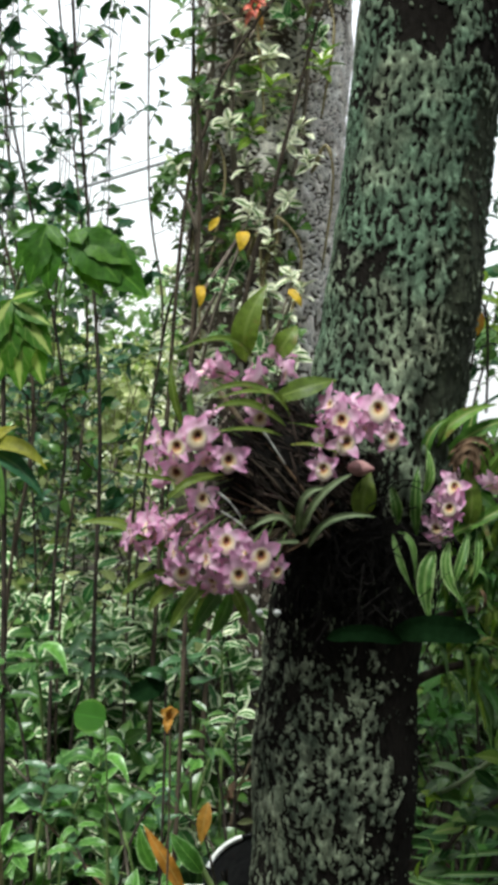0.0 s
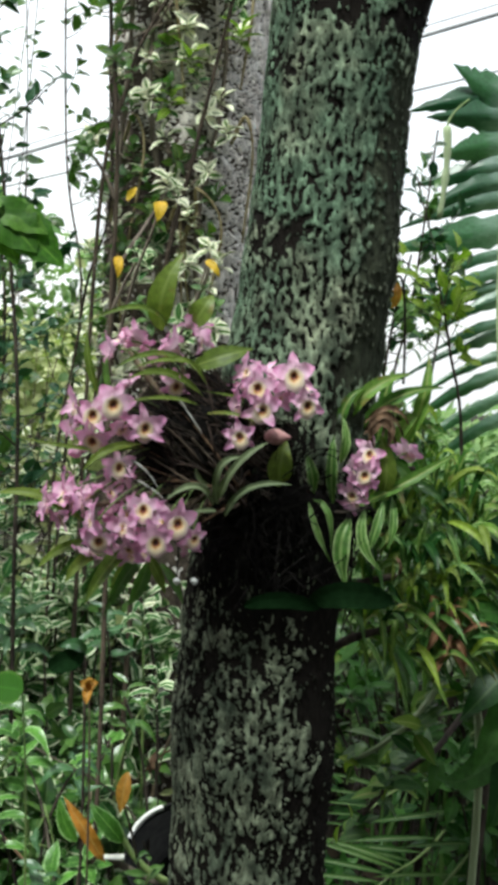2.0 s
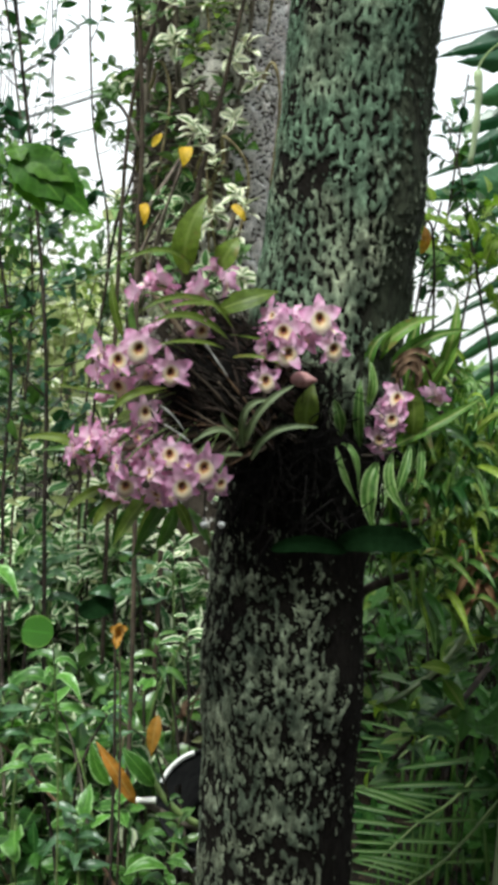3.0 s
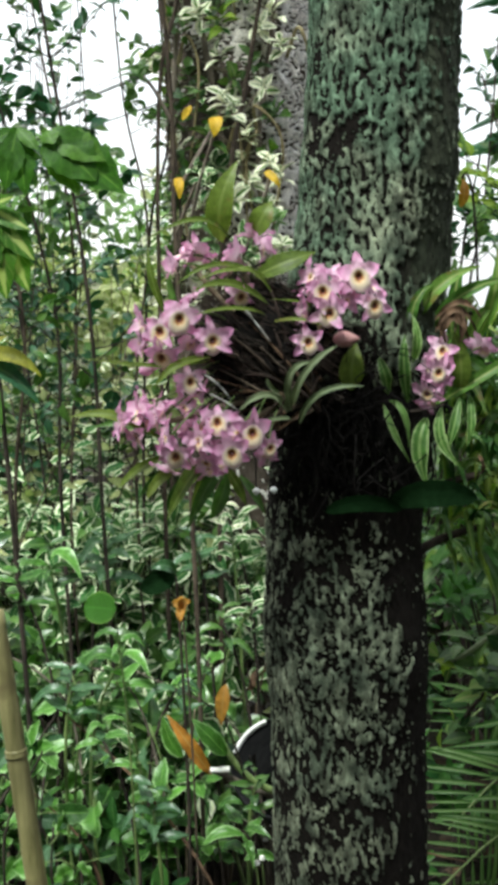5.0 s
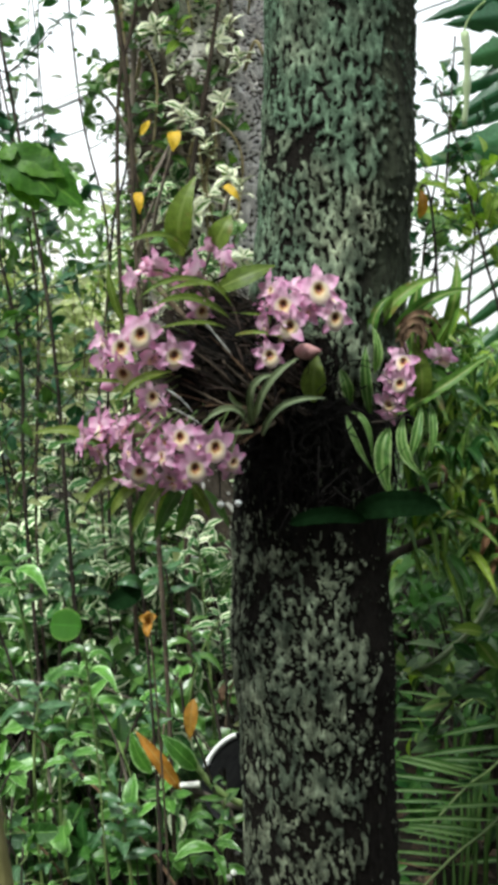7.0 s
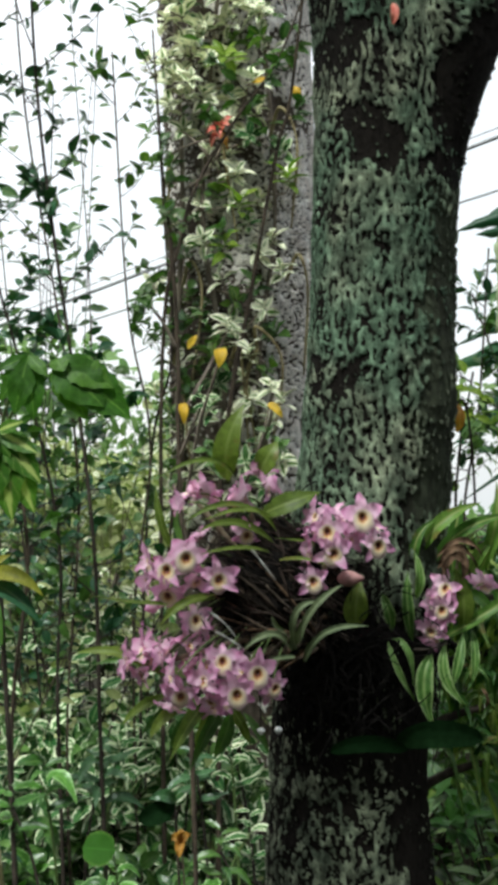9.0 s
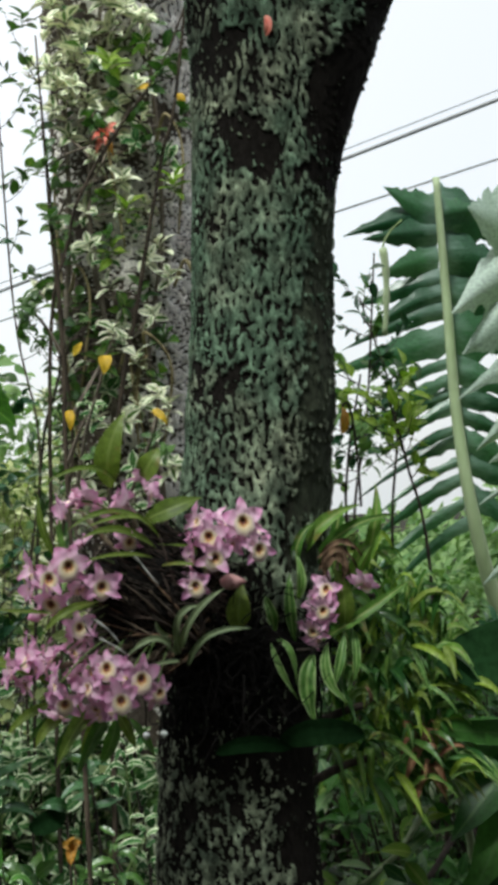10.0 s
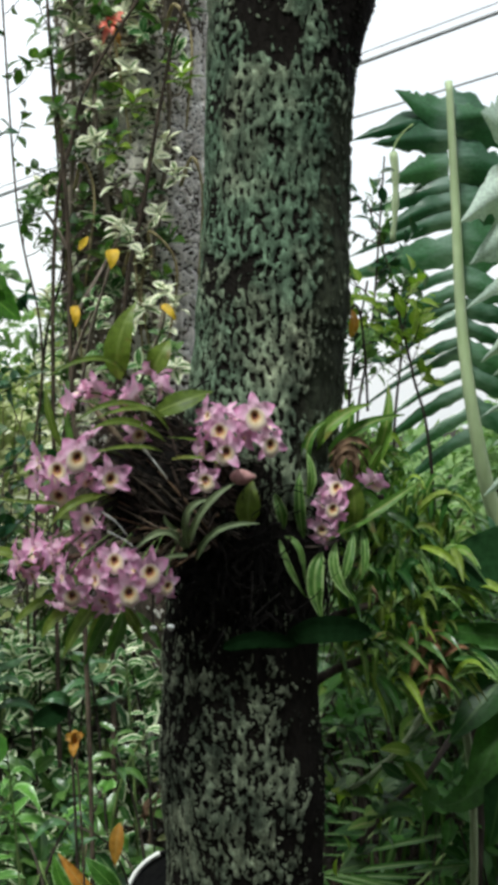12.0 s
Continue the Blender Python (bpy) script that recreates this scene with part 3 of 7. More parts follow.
def far_tree(x, y, height, width, material, seed, leaf=0.09, count=2600, label="pale green tree beyond the garden, haze in its colour"):
    global rng
    rng = np.random.default_rng(seed)
    ob = thing("tree", label, "tree", "far trees", at=(x, y, 0))
    top = (x + rng.normal() * 0.2, y, height * 0.75)
    tube("trunk", [(x, y, -0.05), (x + 0.1, y, height * 0.4), top], 0.05 * height / 2 + 0.03, 0.02, M_STEM_PALE, ob, 8)
    limbs = []
    for i in range(7):
        a = rng.random() * 6.28
        h = height * (0.35 + 0.35 * rng.random())
        e = (x + math.cos(a) * width * 0.7, y + math.sin(a) * width * 0.6, h + height * 0.25 * rng.random())
        limbs.append(([(x + 0.05, y, h * 0.8), ((x + e[0]) / 2, (y + e[1]) / 2, h), e], 0.035, 0.008))
    tubes("branchwork", limbs, M_STEM_PALE, ob)
    ps, ds, us = [], [], []
    for k in range(9):
        c = (x + rng.normal() * width * 0.5, y + rng.normal() * width * 0.4, height * (0.3 + 0.62 * rng.random()))
        p, d, u = cloud_leaves(count // 9, c, (width * 0.42, width * 0.4, height * 0.16))
        ps.append(p), ds.append(d), us.append(u)
    p = np.vstack(ps)
    keep = p[:, 2] > 0.05
    scatter("crown", T_SMALL, p[keep], np.vstack(ds)[keep], np.vstack(us)[keep], leaf * (0.6 + 0.8 * rng.random(keep.sum())), material, ob)


# the pale leaf colours of these far trees also carry distance haze
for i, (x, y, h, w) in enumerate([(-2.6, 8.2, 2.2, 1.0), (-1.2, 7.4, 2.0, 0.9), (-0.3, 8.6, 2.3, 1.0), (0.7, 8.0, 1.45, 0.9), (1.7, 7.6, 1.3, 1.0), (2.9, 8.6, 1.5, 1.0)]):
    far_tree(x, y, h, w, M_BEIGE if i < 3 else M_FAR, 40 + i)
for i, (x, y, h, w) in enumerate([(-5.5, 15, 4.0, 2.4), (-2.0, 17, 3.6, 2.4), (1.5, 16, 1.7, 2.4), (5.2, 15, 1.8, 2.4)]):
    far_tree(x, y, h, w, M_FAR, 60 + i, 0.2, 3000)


# unseen added trees close the place behind and beside the viewer and block light
for i in range(11):
    a = radians(188 + 34.5 * i * 0.475)
    far_tree(4.6 * math.cos(a), 0.5 + 4.2 * math.sin(a), 4.4 + 0.5 * (i % 3), 1.3, M_DARKLEAF, 80 + i, 0.2, 2200, "unseen dense tree added to block light behind the viewer")


POLES = [(-9.5, 22.0), (13.5, 9.0)]


def utility_poles():
    for x, y in POLES:
        ob = thing("utility_pole", "tall weathered wooden utility pole with a crossarm", "utility pole", "utility poles", at=(x, y, 0))
        tube("pole", [(x, y, -0.3), (x, y, 5), (x, y, 12.5)], 0.14, 0.10, M_STEM_PALE, ob, 14, 30, 0.01)
        tube("crossarm", [(x - 0.7, y - 0.5, 12.0), (x, y, 12.0), (x + 0.7, y + 0.5, 12.0)], 0.05, 0.05, M_STEM_PALE, ob, 8, 8, 0.0)


def cable(z_far, z_near, r):
    (xa, ya), (xb, yb) = POLES
    ob = thing("overhead_cable", "thin grey overhead cable against white sky", "cable", "overhead cables", at=(xa, ya, z_far))
    mid = ((xa + xb) / 2, (ya + yb) / 2, (z_far + z_near) / 2 - 0.02)
    tube("wire", [(xa, ya, z_far), mid, (xb, yb, z_near)], r, r, M_CABLE, ob, 8, 60, 0.0)


utility_poles()
cable(3.80, 8.66, 0.026)
cable(3.63, 7.52, 0.014)
cable(3.92, 8.78, 0.008)
# ---------------------------------------------------------------- the two trees
def smooth_side(x, z):
    """The smooth flank of the near trunk, between the fork and the orchid."""
    return np.clip((x - 0.203 - (z - 1.9) * 0.06) / 0.025, 0, 1) * np.clip((z - 1.48) / 0.05, 0, 1) * np.clip((2.1 - z) / 0.03, 0, 1)


def olive_film(x, y, z):
    p = np.stack([x, y, z], -1)
    side = np.clip((x - 0.19 - (z - 1.9) * 0.06) / 0.03, 0, 1) * np.clip((z - 1.46) / 0.05, 0, 1) * np.clip((2.12 - z) / 0.03, 0, 1)
    return side * np.clip(0.45 + 1.6 * (fbm(p * np.array([40, 40, 14]), 3) - 0.3), 0, 1)


def bare_or_shaded(x, y, z):
    """Places on the near trunk with little lichen: knots, dark strips, shade painted under the orchid."""
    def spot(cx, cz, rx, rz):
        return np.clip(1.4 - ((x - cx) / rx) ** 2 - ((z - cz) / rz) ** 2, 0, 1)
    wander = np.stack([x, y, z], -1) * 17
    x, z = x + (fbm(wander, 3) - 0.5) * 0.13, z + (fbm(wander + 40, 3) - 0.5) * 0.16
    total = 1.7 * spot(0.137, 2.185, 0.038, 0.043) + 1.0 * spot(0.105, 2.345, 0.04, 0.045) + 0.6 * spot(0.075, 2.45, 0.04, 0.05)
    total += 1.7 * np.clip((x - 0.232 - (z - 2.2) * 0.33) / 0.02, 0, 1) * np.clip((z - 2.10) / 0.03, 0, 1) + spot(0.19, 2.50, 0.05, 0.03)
    # under the orchid and down the right side, shade is painted as bare bark
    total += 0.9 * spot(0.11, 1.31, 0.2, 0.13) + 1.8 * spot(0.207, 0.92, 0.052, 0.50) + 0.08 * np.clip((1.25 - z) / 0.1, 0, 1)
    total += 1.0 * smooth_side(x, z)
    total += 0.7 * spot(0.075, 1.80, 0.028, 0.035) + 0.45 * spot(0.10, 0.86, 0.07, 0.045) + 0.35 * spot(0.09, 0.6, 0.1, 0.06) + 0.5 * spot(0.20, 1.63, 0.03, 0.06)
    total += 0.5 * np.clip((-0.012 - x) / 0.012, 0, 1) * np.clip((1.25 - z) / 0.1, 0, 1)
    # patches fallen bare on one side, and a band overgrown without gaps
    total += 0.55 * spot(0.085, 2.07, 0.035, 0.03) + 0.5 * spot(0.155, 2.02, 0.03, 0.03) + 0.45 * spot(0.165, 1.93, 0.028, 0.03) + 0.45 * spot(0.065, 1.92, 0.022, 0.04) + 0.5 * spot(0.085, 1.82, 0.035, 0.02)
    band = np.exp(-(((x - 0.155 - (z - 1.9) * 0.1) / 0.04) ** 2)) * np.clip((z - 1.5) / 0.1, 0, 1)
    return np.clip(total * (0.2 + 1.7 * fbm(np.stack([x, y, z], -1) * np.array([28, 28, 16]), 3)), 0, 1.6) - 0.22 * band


def build_near_tree():
    ob = thing("tree", "dark trunk crusted with pale green lichen, forking overhead", "tree", at=(0.086, 1.92, 0))
    axis = [(0.075, 1.92, -0.1, 0.19), (0.082, 1.92, 0.15, 0.142), (0.086, 1.92, 0.45, 0.128), (0.086, 1.92, 0.75, 0.124), (0.087, 1.92, 1.0, 0.126),
            (0.090, 1.92, 1.2, 0.127), (0.114, 1.92, 1.42, 0.126), (0.137, 1.92, 1.62, 0.121), (0.157, 1.92, 1.80, 0.118), (0.168, 1.92, 1.98, 0.116),
            (0.177, 1.92, 2.16, 0.118), (0.182, 1.92, 2.36, 0.116), (0.176, 1.93, 2.6, 0.114), (0.168, 1.95, 2.9, 0.106)]
    put("leader", trunk_mesh("leader", [(0.170, 1.945, 2.85, 0.105), (0.15, 1.98, 3.4, 0.095), (0.11, 2.0, 4.2, 0.07)], 0.02, 0.02, M_BARK, 40.0, 0.006), ob)
    put("trunk", trunk_mesh("trunk", axis, 0.0026, 0.0026, M_BARK, 150.0, 0.006, bare_or_shaded, 0.95, film=olive_film), ob)
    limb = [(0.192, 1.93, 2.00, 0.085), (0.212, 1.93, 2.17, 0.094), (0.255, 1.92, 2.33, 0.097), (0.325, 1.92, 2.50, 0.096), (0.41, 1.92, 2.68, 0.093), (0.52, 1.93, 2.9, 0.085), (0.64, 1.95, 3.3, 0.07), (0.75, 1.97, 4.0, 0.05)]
    put("limb", trunk_mesh("limb", limb, 0.0036, 0.0036, M_BARK, 150.0, 0.007, bare_or_shaded, 1.0), ob)
    flake = leaf_arrays(0.034, 0.018, "lance", 4, 2, 0.5, 0.5)
    for x, _, z in ((0.408, 1.920, 2.445), (0.388, 1.920, 2.395), (0.312, 1.920, 2.19), (0.352, 1.920, 2.320)):
        put("bark_flake", mesh_of("bark_flake", *flake[:2], M_STEM, flake[2]), ob, Matrix.LocRotScale((x - 0.012, 1.915, z), Euler((radians(-75), 0, radians(-50))), None))
    # the leafy crown overhead, unseen; its dense clusters are placed to shade
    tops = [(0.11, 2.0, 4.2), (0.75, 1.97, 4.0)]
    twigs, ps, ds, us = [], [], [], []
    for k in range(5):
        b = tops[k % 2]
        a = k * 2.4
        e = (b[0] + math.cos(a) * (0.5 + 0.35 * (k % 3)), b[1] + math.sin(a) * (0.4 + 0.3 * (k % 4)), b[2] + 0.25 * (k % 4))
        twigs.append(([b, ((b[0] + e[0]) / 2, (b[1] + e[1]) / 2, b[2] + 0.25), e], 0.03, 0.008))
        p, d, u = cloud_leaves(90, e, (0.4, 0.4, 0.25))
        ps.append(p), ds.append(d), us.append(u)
    # two unseen clusters added to shade the lower right planting
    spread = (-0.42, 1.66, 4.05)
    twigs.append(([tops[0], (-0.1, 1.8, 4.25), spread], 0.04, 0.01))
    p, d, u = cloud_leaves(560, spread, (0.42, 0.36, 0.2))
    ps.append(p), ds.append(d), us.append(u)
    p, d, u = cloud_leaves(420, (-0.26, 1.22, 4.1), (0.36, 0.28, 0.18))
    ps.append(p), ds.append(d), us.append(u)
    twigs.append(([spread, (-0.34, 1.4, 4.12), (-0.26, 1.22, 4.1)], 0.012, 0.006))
    # another unseen cluster, added to shade the lower trunk
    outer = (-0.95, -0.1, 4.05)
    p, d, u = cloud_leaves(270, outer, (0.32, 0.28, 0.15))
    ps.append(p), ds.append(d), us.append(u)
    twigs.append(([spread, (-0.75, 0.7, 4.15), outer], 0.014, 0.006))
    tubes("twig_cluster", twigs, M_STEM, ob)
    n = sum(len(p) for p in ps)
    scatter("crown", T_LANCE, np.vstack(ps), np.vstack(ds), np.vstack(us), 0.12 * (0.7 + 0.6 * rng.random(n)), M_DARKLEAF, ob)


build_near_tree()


def build_far_trunk():
    ob = thing("tree", "thick grey tree trunk with rough bark behind creepers", "tree", at=(-0.108, 3.6, 0))
    axis = [(-0.12, 3.6, -0.1, 0.30), (-0.12, 3.6, 0.3, 0.25), (-0.112, 3.6, 1.0, 0.222), (-0.108, 3.6, 1.85, 0.221), (-0.107, 3.6, 2.3, 0.223), (-0.107, 3.6, 2.7, 0.224), (-0.115, 3.6, 3.4, 0.23), (-0.13, 3.6, 4.2, 0.23), (-0.13, 3.62, 5.2, 0.22)]
    put("trunk", trunk_mesh("trunk", axis, 0.008, 0.008, M_BARK_FAR, 75.0, 0.014, lambda x, y, z: np.clip(5.0 * (fbm(np.stack([x, y, z * 0.8], -1) * 8, 3) - 0.46 - 1.4 * (x + 0.14)), 0, 1) + np.clip(1.5 - ((x + 0.16) / 0.10) ** 2 - ((z - 2.02) / 0.10) ** 2, 0, 1) + np.clip(1.3 - ((x + 0.02) / 0.13) ** 2 - ((z - 2.78) / 0.06) ** 2, 0, 1) + np.clip((1.5 - z) / 0.2, 0, 1), 1.0, 0.6, 0.35), ob)
    tops, twigs, ps, ds, us = (-0.2, 3.62, 5.1), [], [], [], []
    for k in range(6):
        a = k * 2.4
        e = (tops[0] + 0.3 + math.cos(a) * 0.9, tops[1] + 1.4 + math.sin(a) * 0.7, tops[2] + 0.6 + 0.3 * (k % 4))
        twigs.append(([tops, ((tops[0] + e[0]) / 2, (tops[1] + e[1]) / 2, tops[2] + 0.3), e], 0.08, 0.015))
        p, d, u = cloud_leaves(90, e, (0.5, 0.5, 0.3))
        ps.append(p), ds.append(d), us.append(u)
    tubes("branchwork", twigs, M_STEM_PALE, ob)
    n = sum(len(p) for p in ps)
    scatter("crown", T_LANCE, np.vstack(ps), np.vstack(ds), np.vstack(us), 0.13 * (0.7 + 0.6 * rng.random(n)), M_DARKLEAF, ob)


build_far_trunk()

# ---------------------------------------------------------------- the orchid on the trunk
SEPAL = mesh_of("sepal", *[leaf_arrays(0.031, 0.0140, "petal", 8, 4, 0.4, 0.2, 0.10)[i] for i in (0, 1)], M_PETAL, leaf_arrays(0.034, 0.0150, "petal", 8, 4)[2])
PETAL = mesh_of("petal", *[leaf_arrays(0.030, 0.0190, "petal", 8, 4, 0.3, 0.14, 0.14)[i] for i in (0, 1)], M_PETAL, leaf_arrays(0.033, 0.0195, "petal", 8, 4)[2])


def lip_arrays():
    """A round trumpet lip that opens to +z; the eye lies deep inside."""
    rows, cols = 9, 18
    s = np.linspace(0, 1, rows)[:, None]
    a = np.linspace(0, 2 * np.pi, cols, endpoint=False)[None]
    down = 0.5 - 0.5 * np.sin(a)
    rad = (0.0003 + 0.0105 * s**0.8) * (1 + 0.7 * down * s) * (1 + 0.05 * np.sin(a * 7) * s**2)
    z = 0.002 + 0.012 * s**0.6 - 0.006 * s**3 * (0.4 + down)
    v = np.stack([rad * np.cos(a), rad * np.sin(a) - 0.005 * s * down - 0.001, z * np.ones_like(a)], -1).reshape(-1, 3)
    uv = np.stack([a / (2 * np.pi) * np.ones_like(s), s * np.ones_like(a)], -1).reshape(-1, 2)
    return v, grid_faces(rows, cols, True), uv


LIP = mesh_of("lip", *lip_arrays()[:2], M_LIP, lip_arrays()[2])
col_v, col_f, col_c, col_u = tube_arrays([(0, 0.005, 0.0), (0, 0.006, 0.004), (0, 0.005, 0.007)], 0.0022, 0.0016, 8)
COLUMN = mesh_of("column", col_v, np.vstack([tri(col_f), col_c[:, :3]]), M_EYE, col_u)


def flower(parent, place, toward, size=1.0, roll=0.0, closed=0.0, wobble=0):
    """One flower: three sepals, two petals, lip and column, looking toward a direction."""
    r = random.Random(wobble)
    z = unit(toward)
    x = unit(Vector((0, 0, 1)).cross(z))
    y = z.cross(x)
    m = Matrix((x, y, z)).transposed().to_4x4()
    m.translation = place
    m = m @ Matrix.Rotation(radians(roll + r.uniform(-14, 14)), 4, "Z") @ Matrix.Scale(size * 1.05, 4)
    ob = new("flower")
    ob.empty_display_size = 0.01
    ob.parent = parent
    ob.matrix_basis = Matrix.Translation(parent.location).inverted() @ m
    for name, me, ang in (("sepal", SEPAL, 0), ("sepal", SEPAL, 128), ("sepal", SEPAL, -128), ("petal", PETAL, 66), ("petal", PETAL, -66)):
        lift = closed + r.uniform(-14, 36) - (8 if name == "petal" else 0)
        p = new(name, me)
        p.parent = ob
        p.matrix_basis = Matrix.Rotation(radians(ang + r.uniform(-13, 13)), 4, "Z") @ Matrix.Rotation(radians(lift), 4, "X") @ Matrix.Translation((0, 0.002, -0.001 if name == "sepal" else 0.001)) @ Matrix.Diagonal((r.uniform(0.8, 1.1), r.uniform(0.85, 1.1), r.uniform(0.4, 2.0), 1))
    for name, me in (("lip", LIP), ("column", COLUMN)):
        p = new(name, me)
        p.parent = ob
        p.matrix_basis = Matrix.Scale(max(0.6, 0.97 - closed / 60), 4)
        if name == "lip":
            tagged(p, "cream lip with a dark maroon eye")
    return ob


def stalk(parent, a, b):
    a, b = Vector(a), Vector(b)
    mid = (a + b) / 2 + Vector((0, -0.01, 0.015))
    tube("flower_stalk", [tuple(a), tuple(mid), tuple(b)], 0.0016, 0.0012, M_STEM_GREEN, parent, 6, 8, 0.0)


HEART = (0.030, 1.790, 1.446)
orchid = thing("orchid", "clump of lilac orchid flowers with cream lips growing on the trunk", "orchid", at=HEART)

CLUSTERS = [
    # top of the clump
    [((-0.152, 1.700, 1.611), (-0.9, -0.3, 0.0), 1.0), ((-0.130, 1.720, 1.626), (0.2, 0.6, 0.5), 1.0), ((-0.106, 1.740, 1.611), (-0.4, 0.7, 0.3), 0.85),
     ((-0.064, 1.710, 1.617), (-0.5, 0.6, 0.4), 1.05), ((-0.038, 1.730, 1.631), (0.7, 0.4, 0.3), 1.05), ((-0.065, 1.700, 1.564), (0.2, -0.9, -0.3), 0.8), ((-0.077, 1.740, 1.604), (-0.4, -0.8, 0.2), 0.7)],
    # left middle
    [((-0.149, 1.660, 1.533), (0.05, -1.0, -0.05), 1.08), ((-0.176, 1.665, 1.516), (-0.15, -1.0, 0.0), 1.02), ((-0.106, 1.660, 1.502), (0.25, -1.0, -0.1), 1.0),
     ((-0.201, 1.680, 1.526), (-0.6, -0.8, 0.1), 1.0), ((-0.176, 1.670, 1.483), (-0.2, -0.9, -0.45), 1.0), ((-0.139, 1.690, 1.500), (0.3, -0.8, -0.5), 0.95),
     ((-0.207, 1.700, 1.498), (-0.7, -0.6, -0.3), 0.9), ((-0.141, 1.680, 1.443), (0.25, -1.0, 0.1), 0.85), ((-0.133, 1.700, 1.428), (0.4, -0.7, -0.6), 0.75)],
    # bottom
    [((-0.167, 1.630, 1.371), (-0.75, -0.55, 0.25), 1.0), ((-0.161, 1.645, 1.343), (0.1, -1.0, -0.25), 0.9), ((-0.233, 1.670, 1.387), (-0.8, -0.55, 0.1), 1.1),
     ((-0.211, 1.680, 1.397), (-0.5, -0.6, 0.55), 1.1), ((-0.182, 1.680, 1.394), (-0.2, -0.5, 0.8), 1.05), ((-0.155, 1.700, 1.401), (0.3, -0.5, 0.75), 0.95),
     ((-0.214, 1.670, 1.368), (-0.6, -0.7, -0.4), 0.95)],
    [((-0.124, 1.650, 1.360), (-0.45, -0.75, 0.2), 1.05), ((-0.102, 1.660, 1.385), (0.1, -1.0, 0.2), 0.95), ((-0.081, 1.620, 1.346), (0.05, -1.0, -0.05), 1.0),
     ((-0.052, 1.630, 1.372), (0.1, -1.0, 0.05), 1.05), ((-0.030, 1.660, 1.348), (0.35, -0.9, -0.1), 0.72), ((-0.144, 1.670, 1.373), (-0.5, -0.3, 0.7), 0.95), ((-0.118, 1.660, 1.332), (-0.2, -0.7, -0.6), 0.95), ((-0.100, 1.680, 1.350), (0.2, -0.5, -0.6), 0.9)],
    # beside the bole
    [((0.103, 1.680, 1.584), (0.0, -1.0, 0.08), 1.08), ((0.122, 1.680, 1.544), (0.3, -1.0, -0.1), 0.95), ((0.053, 1.670, 1.565), (-0.1, -1.0, 0.0), 1.0),
     ((0.060, 1.660, 1.535), (0.05, -1.0, -0.1), 0.98), ((0.030, 1.670, 1.495), (-0.05, -1.0, -0.05), 0.88), ((0.040, 1.700, 1.585), (-0.5, -0.7, 0.4), 0.9),
     ((0.030, 1.690, 1.537), (-0.6, -0.7, 0.0), 0.95), ((0.083, 1.700, 1.551), (0.4, -0.7, -0.2), 0.9), ((0.071, 1.710, 1.578), (0.2, -0.6, 0.7), 0.9)],
]
for k, row in enumerate(CLUSTERS):
    for j, (place, toward, size) in enumerate(row):
        half_turned = toward[1] > -0.85
        toward = (toward[0] * 1.2, toward[1] * (0.6 if half_turned else 1.0), toward[2] * (0.7 if half_turned else 1.0))
        flower(orchid, place, toward, size, 0, 22 if half_turned else 4, 31 * k + j)
        back = Vector(place) - unit(toward) * 0.004
        root = Vector(HEART) * 0.45 + back * 0.55 + Vector((0, 0.03, 0.02))
        stalk(orchid, tuple(back), tuple(root))
        # a companion from the same stem, half hidden and turned away
        if k in (1, 4) and j % 2:
            continue
        r = random.Random(900 + 31 * k + j)
        away = unit(Vector(place) - Vector(HEART)) + Vector((r.uniform(-0.5, 0.5), r.uniform(0.0, 0.7), r.uniform(-0.3, 0.7)))
        near = Vector(place) + Vector((r.uniform(-0.022, 0.022), 0.022 + r.uniform(0, 0.015), r.uniform(-0.02, 0.022)))
        flower(orchid, tuple(near), tuple(away), 0.95 * size, r.uniform(-40, 40), 20, 1200 + 31 * k + j)


def bud(parent, a, b, r, material, name="bud", label=""):
    a, b = Vector(a), Vector(b)
    pts = [tuple(a.lerp(b, t)) for t in (0, 0.33, 0.66, 1)]
    v, f, caps, uv = tube_arrays(pts, 1.0, 1.0, 10, 12, 0.0)
    c = bezier(pts, 12)
    prof = np.r_[np.sin(np.pi * (np.linspace(0.06, 0.97, 12)) ** 0.8)] * r
    ring = v[:-2].reshape(12, 10, 3)
    ring = c[:, None] + (ring - c[:, None]) * prof[:, None, None]
    v = np.vstack([ring.reshape(-1, 3), v[-2:]])
    put(name, mesh_of(name, v, np.vstack([tri(f), caps[:, :3]]), material, uv), parent, None, label)


bud(orchid, (0.066, 1.680, 1.496), (0.103, 1.670, 1.496), 0.012, M_BUD, label="closed dusky pink bud")
bud(orchid, (-0.194, 1.690, 1.465), (-0.213, 1.680, 1.457), 0.010, M_PETAL, label="pale pink bud")

